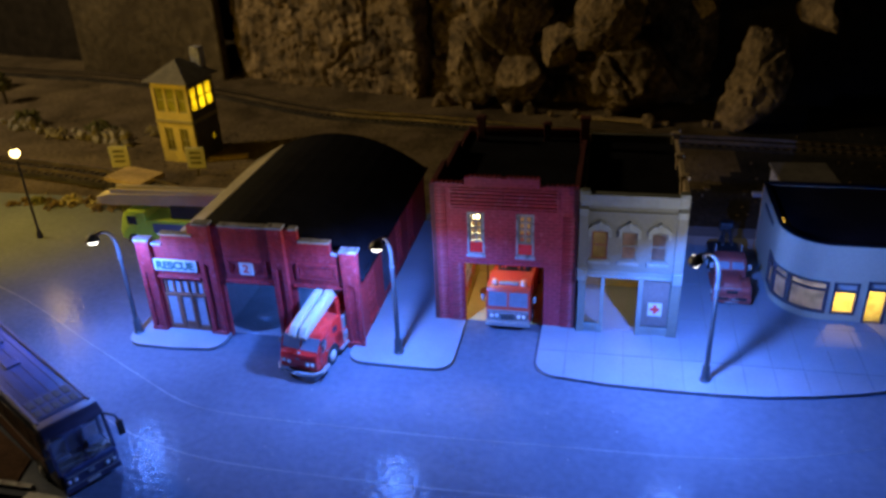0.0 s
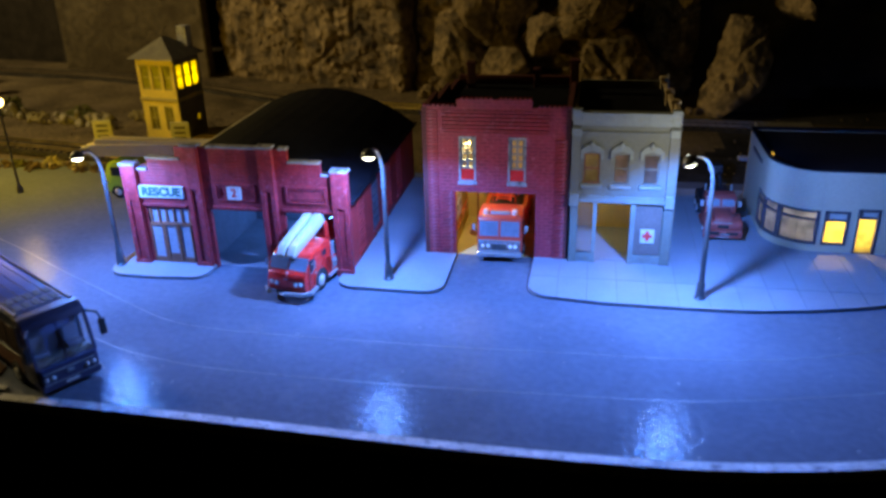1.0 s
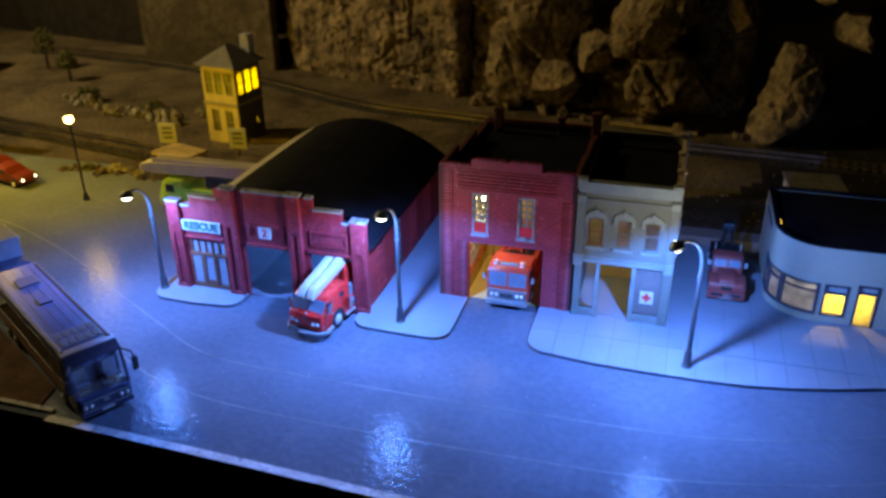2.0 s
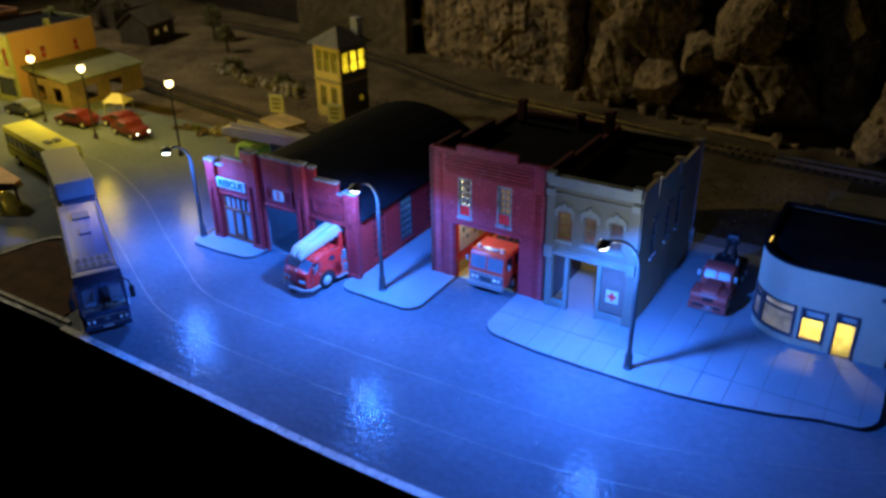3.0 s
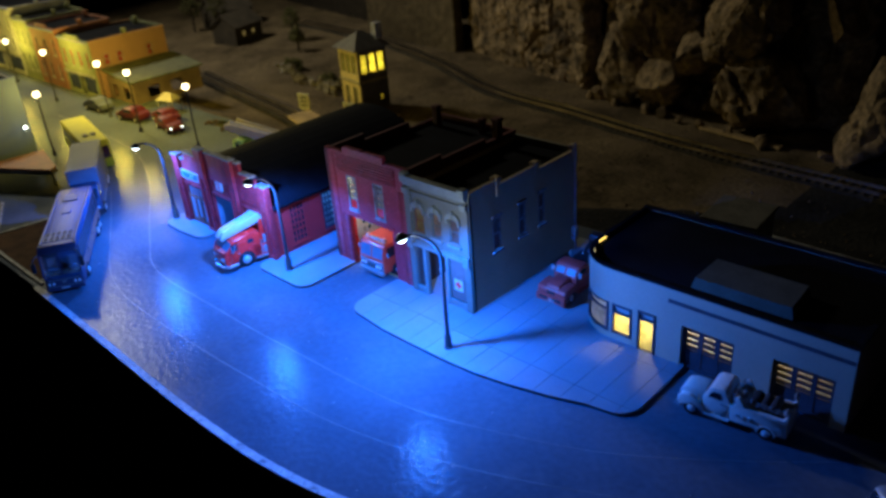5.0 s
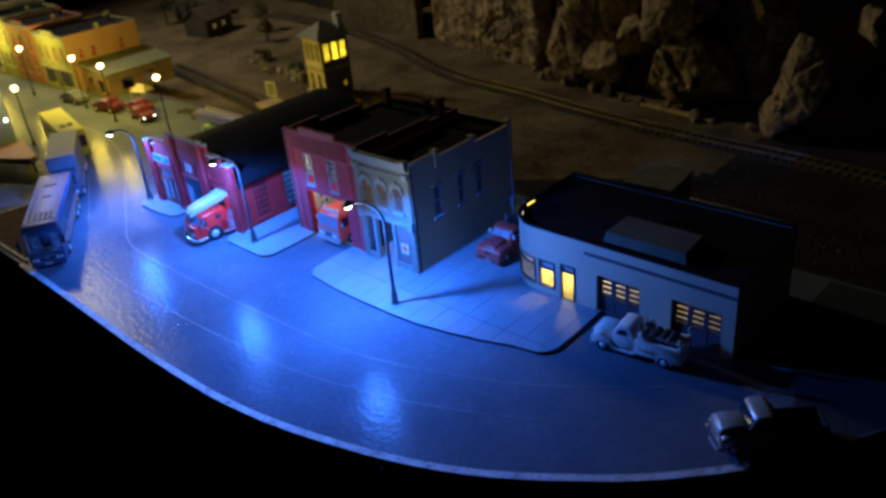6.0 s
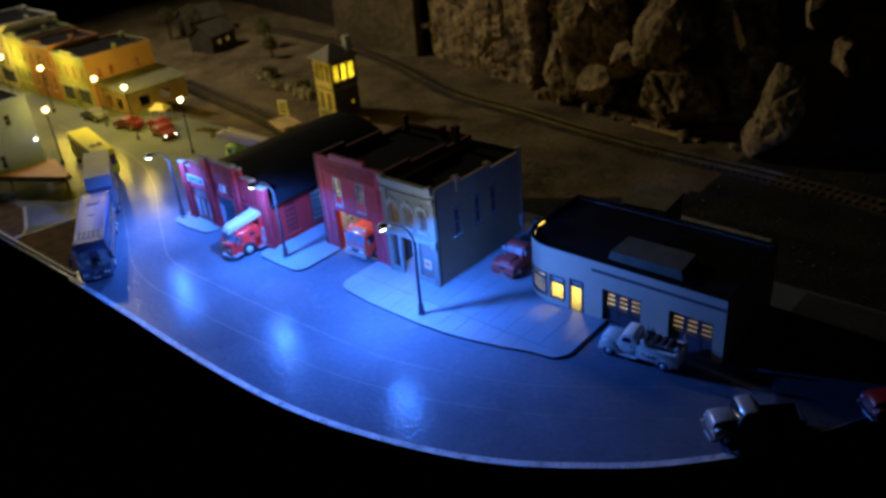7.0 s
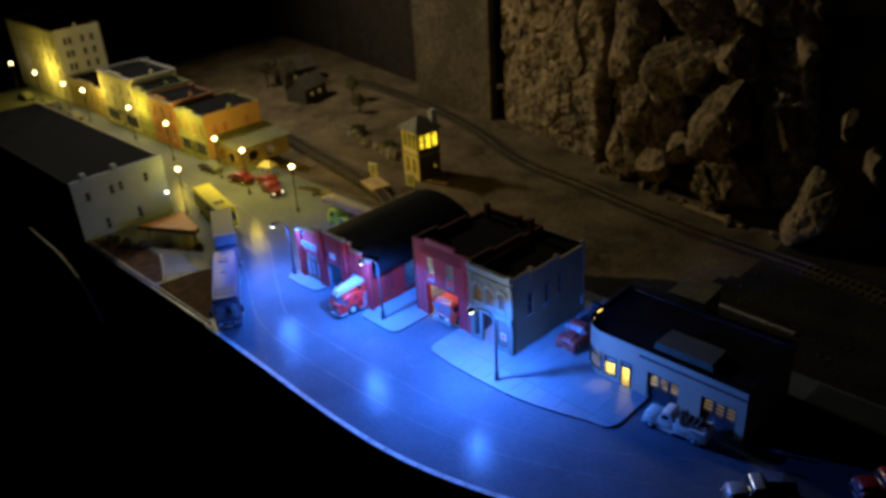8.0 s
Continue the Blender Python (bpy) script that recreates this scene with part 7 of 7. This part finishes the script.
def shrub(x, y, z, r, m, seed, label, name="shrub"):
    rr = random.Random(seed)
    bm = B()
    for k in range(46):
        a, b = rr.uniform(0, 6.28), rr.uniform(0, 1.4)
        d = r * rr.uniform(0.5, 1.0)
        c = (d * math.cos(a) * math.cos(b), d * math.sin(a) * math.cos(b), 0.15 * r + 0.8 * d * math.sin(b))
        mm = Matrix.Translation(c) @ Euler((rr.random() * 6, rr.random() * 6, 0)).to_matrix().to_4x4() @ Matrix.Diagonal((1, 0.7, 0.55, 1))
        bmesh.ops.create_icosphere(bm, subdivisions=1, radius=r * rr.uniform(0.14, 0.3), matrix=mm)
    ob = link(name, bm, m)
    ob.location = (x * S, y * S, z * S)
    return tagged(ob, label, "shrub")


shrub(-325, 152, 0, 7, M_shrub, 1, "dark green clump of scenic foliage by the wall")
shrub(-311, 158, 0, 6, M_shrub, 2, "dark green clump of scenic foliage on the lot")
shrub(-298, 166, 0, 5, M_shrub_pale, 3, "dry pale clump of scenic foliage on the lot")
for k in range(11):
    x, y = -292 + 8.2 * k, 316 + 3.5 * (k % 3)
    shrub(x, y, ground_height(x, y) - 1, 4.4 + 1.2 * (k % 2), M_scrub, 60 + k, "low brown scrub along the edge of the road")
for k, (x, y, r, m) in enumerate(((-262, 322, 6, M_shrub_pale), (-246, 320, 5, M_shrub_pale), (-228, 318, 5, M_shrub), (-214, 320, 4.5, M_shrub_pale), (-280, 320, 5, M_shrub), (-318, 452, 9, M_shrub_pale),
                                  (-338, 462, 10, M_shrub), (-296, 462, 7, M_shrub_pale), (-362, 450, 8, M_shrub_pale), (-400, 470, 12, M_shrub), (-282, 470, 6, M_shrub))):
    shrub(x, y, ground_height(x, y), r, m, 10 + k, "dry tuft of scenic foliage on brown earth")


# signal tower beside the line
def tower():
    t = thing("signal_tower", -252.5, 431.0, -18.5, turn=-9, label="small cream signal tower with lit upper windows and hip roof", category="tower")
    w = 11.4
    holes_lo = [(-7.6, -2.0, 8, 20), (2.0, 7.6, 8, 20)]
    holes_hi = [(-9.6, -4.0, 28, 40), (-2.8, 2.8, 28, 40), (4.0, 9.6, 28, 40)]
    bm = B()
    flat_wall(bm, -w, w, 0, 43, holes_lo + holes_hi, -w, 1.2)
    part("wall", bm, M_tower, t)
    for h in holes_lo:
        window_front(t, *h, -w + 0.3, 2, 2, M_tower_shade, M_tower_trim, 0.6, 0.6)
    for h in holes_hi:
        window_front(t, *h, -w + 0.3, 1, 2, M_tower_shade, M_tower_trim, 0.6, 0.6)
    bm = B()
    side_wall(bm, -w + 1.2, w, 0, 43, [(-9, -3.4, 28, 40), (-2.4, 3.2, 28, 40), (4.2, 9.8, 28, 40), (4, 7, 10, 14)], w, -1.2)
    part("wall", bm, M_slate, t)
    for y0 in (-9, -2.4, 4.2):
        window_side(t, y0, y0 + 5.6, 28, 40, w - 0.3, 1, 2, M_tower_blind, M_tower_trim, 0.6, 0.6)
    window_side(t, 4, 7, 10, 14, w - 0.3, 1, 1, M_tower_blind, M_tower_trim, 0.5, 0.6)
    bm = B()
    side_wall(bm, -w + 1.2, w, 0, 43, [], -w, 1.2)
    flat_wall(bm, -w + 1.2, w - 1.2, 0, 43, [], w - 1.2, 1.2)
    part("wall", bm, M_slate, t)
    bm = B()
    box(bm, -w - 0.6, w + 0.6, -w - 0.6, -w + 0.1, 22.5, 24.2, 0.2)
    box(bm, w - 0.1, w + 0.6, -w, w, 22.5, 24.2, 0.2)
    part("belt_course", bm, M_tower_trim, t)
    bm = B()
    v = [bm.verts.new(p) for p in ((-w - 3, -w - 3, 43), (w + 3, -w - 3, 43), (w + 3, w + 3, 43), (-w - 3, w + 3, 43), (0, -2, 52), (0, 2, 52))]
    for q in ((0, 1, 4), (1, 2, 5, 4), (2, 3, 5), (3, 0, 4, 5), (3, 2, 1, 0)):
        bm.faces.new([v[i] for i in q])
    part("roof", bm, M_slate, t, "grey hip roof")
    ch = B()
    box(ch, 3, 9, 7, 12, 44, 56, 0.4)
    part("chimney", ch, M_cap, t, "pale chimney")
    lamp("signal_tower_light", "POINT", (-252.5, 434.5, 19), (1.0, 0.84, 0.16), 0.035, 2.0)
    t.scale = (1.12, 1.12, 1.22)
    return t


tower()


def notice_sign(x, y, z, turn):
    s = thing("notice_sign", x, y, z, turn=turn, label="white square notice sign on a short post", category="sign", group="line signs")
    bm = B()
    box(bm, -0.5, 0.5, -0.3, 0.3, 0, 6)
    part("post", bm, M_sleeper, s)
    bm = B()
    box(bm, -5.5, 5.5, -0.5, 0.3, 5, 18, 0.3)
    b = part("board", bm, M_sign, s)
    for k in range(3):
        bm = B()
        box(bm, -3.2, 3.2, -0.62, -0.5, 8 + 3 * k, 9.4 + 3 * k)
        part("lettering_bar", bm, M_slate, b)


notice_sign(-276, 389, -13, 12)
notice_sign(-232, 396, -15, 8)


M_ballast = mat("ballast_dark", (0.055, 0.05, 0.043), 0.95, var=0.5, fine=900, coarse=60, bump=1.0, deep=0.8, spec=0.1)


# the railway along the foot of the rocks
def railway(pts, z=1.6):
    line = smooth_line(pts, 10)
    t = thing("railway_track", 0, 0, 0, label="dark railway track along the foot of the rocks", category="track", kind="structure")
    bm = B()
    strip(bm, line, 17, z - 3, z, 0.5)
    part("ballast", bm, M_ballast, t)
    for off in (-4.5, 4.5):
        bm = B()
        side = []
        for i, p in enumerate(line):
            a, b = Vector(line[max(0, i - 1)]), Vector(line[min(len(line) - 1, i + 1)])
            d = (b - a).normalized()
            side.append((p[0] - d.y * off, p[1] + d.x * off))
        strip(bm, side, 0.9, z + 0.6, z + 2.4)
        part("rail", bm, M_rail, t)
    tie = B()
    box(tie, -1.0 * S, 1.0 * S, -7.8 * S, 7.8 * S, 0, 1.0 * S)
    me = bpy.data.meshes.new("sleeper")
    tie.to_mesh(me)
    tie.free()
    me.materials.append(M_sleeper)
    walked, nxt = 0.0, 0.0
    for p, q in zip(line, line[1:]):
        d = Vector(q) - Vector(p)
        while nxt < walked + d.length:
            f = (nxt - walked) / d.length
            c = Vector(p) + d * f
            ob = new("sleeper", me)
            ob.parent = t
            ob.matrix_basis = pose(c.x * S, c.y * S, (z - 0.1) * S, 0, 0, math.degrees(math.atan2(d.y, d.x)))
            nxt += 5.2
        walked += d.length
    return t


railway([(-560, 606), (-420, 590), (-300, 556), (-220, 522), (-176, 508), (-111, 499), (-51, 487), (14, 478), (54, 475), (117, 470), (200, 455), (320, 410)], -13.2)
railway([(-460, 412), (-348, 392), (-300, 384), (-255, 373), (-220, 358)], -11.0)


# ---- smaller things behind the street ----
def hut():
    t = thing("hut", 84, 346, -1.2, turn=4, label="small dull grey hut behind the garage", category="hut")
    bm = B()
    flat_wall(bm, -11, 11, 0, 20, [(-3, 3, 0.5, 13)], -12, 1.2)
    side_wall(bm, -10.8, 12, 0, 20, [], 11, -1.2)
    side_wall(bm, -10.8, 12, 0, 20, [], -11, 1.2)
    flat_wall(bm, -9.8, 9.8, 0, 20, [], 10.8, 1.2)
    part("wall", bm, M_cap, t)
    bm = B()
    box(bm, -12, 12, -13, 13, 20, 21.4, 0.2)
    part("roof", bm, M_slate, t)
    bm = B()
    box(bm, -3, 3, -11.6, -11.0, 0.5, 13, 0.1)
    part("door", bm, M_wood, t)


hut()


def timber(x, y, z, turn, length, label, w=3.4, h=1.8, m=None):
    bm = B()
    box(bm, -length / 2, length / 2, -w / 2, w / 2, 0, h, 0.25)
    ob = link("timber_beam", bm, m or M_plank)
    ob.matrix_basis = pose(x * S, y * S, z * S, 0, 0, turn)
    return tagged(ob, label, "timber")


M_plank = mat("plank_tan", (0.40, 0.29, 0.13), 0.8, var=0.3, fine=700, coarse=80, bump=0.6)
timber(104, 368, -1.4, -2, 72, "pale timber edging on the earth behind the garage", m=M_cap)
timber(8, 513, -14.4, -9, 58, "weathered timber beam lying at the foot of the rocks", w=5)
timber(-226, 424, -14.6, 18, 24, "short tan timber step beside the signal tower", w=5)

# level crossing laid with planks
cr = thing("level_crossing", -262, 378, -10.4, turn=-16, label="worn tan plank crossing laid between the rails", category="crossing")
for k in range(6):
    bm = B()
    box(bm, -14, 14, -9 + 3.1 * k, -6.2 + 3.1 * k, 0, 2.6 + 0.15 * (k % 2), 0.2)
    part("plank", bm, M_plank, cr)


def stone_wall(x, y, turn, n, label):
    w = thing("stone_wall", x, y, ground_height(x, y) - 0.5, turn=turn, label=label, category="wall")
    rr = random.Random(int(x * 7 + y))
    for r in range(2):
        a = -n * 4.0
        while a < n * 4.0:
            wd = rr.uniform(4, 9)
            ob = part("stone", boulder(700 + rr.randrange(9), wd, rr.uniform(4, 7), 6), M_stone, w)
            ob.matrix_basis = pose(a * S, rr.uniform(-2.5, 2.5) * S, (2 + r * 4.0) * S, rr.uniform(0, 90), rr.uniform(0, 90), rr.uniform(0, 360))
            a += wd * (0.8 if r == 0 else 1.5)


M_stone = mat("grey_stone", (0.30, 0.27, 0.21), 0.9, var=0.3, fine=600, coarse=80, bump=0.8)
stone_wall(-325, 446, -14, 6, "tumbled row of grey rubble beside the line")
stone_wall(-392, 462, -12, 5, "tumbled row of grey rubble on the dark bank")


def far_house(x, y, turn, w, h, label):
    """A dim shed-like house: walls, gable roof and two small lit windows."""
    t = thing("far_house", x, y, -15, turn=turn, label=label, category="house", group="dim far houses")
    bm = B()
    prism(bm, [(-w, 0), (w, 0), (w, h), (0, h + w * 0.7), (-w, h)], -w * 1.3, w * 1.3, "xz")
    part("wall", bm, M_unlit_brown, t)
    for s in (-1, 1):
        bm = B()
        prism(bm, [(s * (w + 2), h - 1), (0, h + w * 0.76), (0, h + w * 0.76 + 1.4), (s * (w + 2.4), h + 0.4)], -w * 1.4, w * 1.4, "xz")
        part("roof", bm, M_unlit_brown, t)
    for a, b in ((w + 0.2, -w * 0.5), (w + 0.2, w * 0.4)):
        bm = B()
        box(bm, a - 0.4, a + 0.3, b - 1.6, b + 1.6, h * 0.45, h * 0.45 + 4.4)
        part("window", bm, M_far_glow, t, "small dim lit window")


def far_tree(x, y, h, seed):
    rr = random.Random(seed)
    t = thing("tree", x, y, -15, label="dim brown model tree with sparse clumped foliage", category="tree", group="far trees")
    bm = B()
    tube(bm, [(0, 0, 0), (0.6, 0.3, h * 0.4), (-0.5, 0.6, h * 0.75)], [1.6, 1.1, 0.5], 8)
    for k in range(7):
        a = k * 0.9
        z = h * rr.uniform(0.35, 0.7)
        tube(bm, [(0.3, 0.3, z), (5 * math.cos(a), 5 * math.sin(a), z + 4), (9 * math.cos(a), 9 * math.sin(a), z + 9)], [0.7, 0.45, 0.2], 6)
    part("trunk", bm, M_sleeper, t)
    bm = B()
    for k in range(150):
        a, b, d = rr.uniform(0, 6.28), rr.uniform(-0.9, 1.5), h * 0.33 * rr.uniform(0.45, 1.0)
        c = (d * math.cos(a) * math.cos(b), d * math.sin(a) * math.cos(b), h * 0.68 + d * math.sin(b))
        mm = Matrix.Translation(c) @ Euler((rr.random() * 6, rr.random() * 6, 0)).to_matrix().to_4x4() @ Matrix.Diagonal((1, 0.7, 0.5, 1))
        bmesh.ops.create_icosphere(bm, subdivisions=1, radius=rr.uniform(0.8, 2.2), matrix=mm)
    part("crown", bm, M_shrub, t)


# brown of the far houses, darkened because they stand unlit
M_unlit_brown = mat("unlit_brown", (0.06, 0.048, 0.034), 0.85, var=0.3)
M_far_glow = glow("far_window_glow", (1.0, 0.55, 0.1), 0.12)
far_house(-560, 520, 14, 16, 18, "dim brown far house with two small lit windows")
far_house(-640, 560, -8, 18, 20, "dim brown far house among trees")
for x, y, h, k in ((-610, 530, 44, 1), (-650, 520, 38, 2), (-500, 548, 34, 3), (-455, 520, 24, 4)):
    far_tree(x, y, h, k)


# bent rod before the table's far end: pale tip painted as a glint, stem added
rod = thing("bent_rod", 0, 0, 0, label="dull pale bent rod fixed to the dark table front", category="rod")
bm = B()
tube(bm, [(-346, 101, 27), (-322, 100, 26), (-302, 100, 24), (-288, 100, 21.5), (-276, 100, 17.5), (-264, 100, 12)], [0.6, 1.1, 1.5, 1.5, 1.3, 1.0], 10)
part("tip", bm, M_slate, rod, "dull pale tip painted as a glint", True)
bm = B()
tube(bm, [(-264, 100, 12), (-252, 100, 2), (-246, 101, -14), (-244, 104, -40), (-244, 118, -52), (-244, 137.8, -54)], 0.9, 8)
part("stem", bm, M_black, rod, "black stem added to carry the tip", True)

# pale flakes of grit that lie on the road
rnd = random.Random(31)
bm = B()
for k in range(46):
    x, y = rnd.uniform(-150, 150), rnd.uniform(142, 206)
    r = rnd.uniform(0.12, 0.34)
    m = Matrix.Translation((x, y, 0.05)) @ Euler((0, 0, rnd.random() * 6)).to_matrix().to_4x4() @ Matrix.Diagonal((rnd.uniform(1, 2.4), 0.7, 0.4, 1))
    bmesh.ops.create_icosphere(bm, subdivisions=1, radius=r, matrix=m)
tagged(link("road_grit", bm, M_cap), "pale flakes of grit scattered on the road", "grit", kind="stuff")
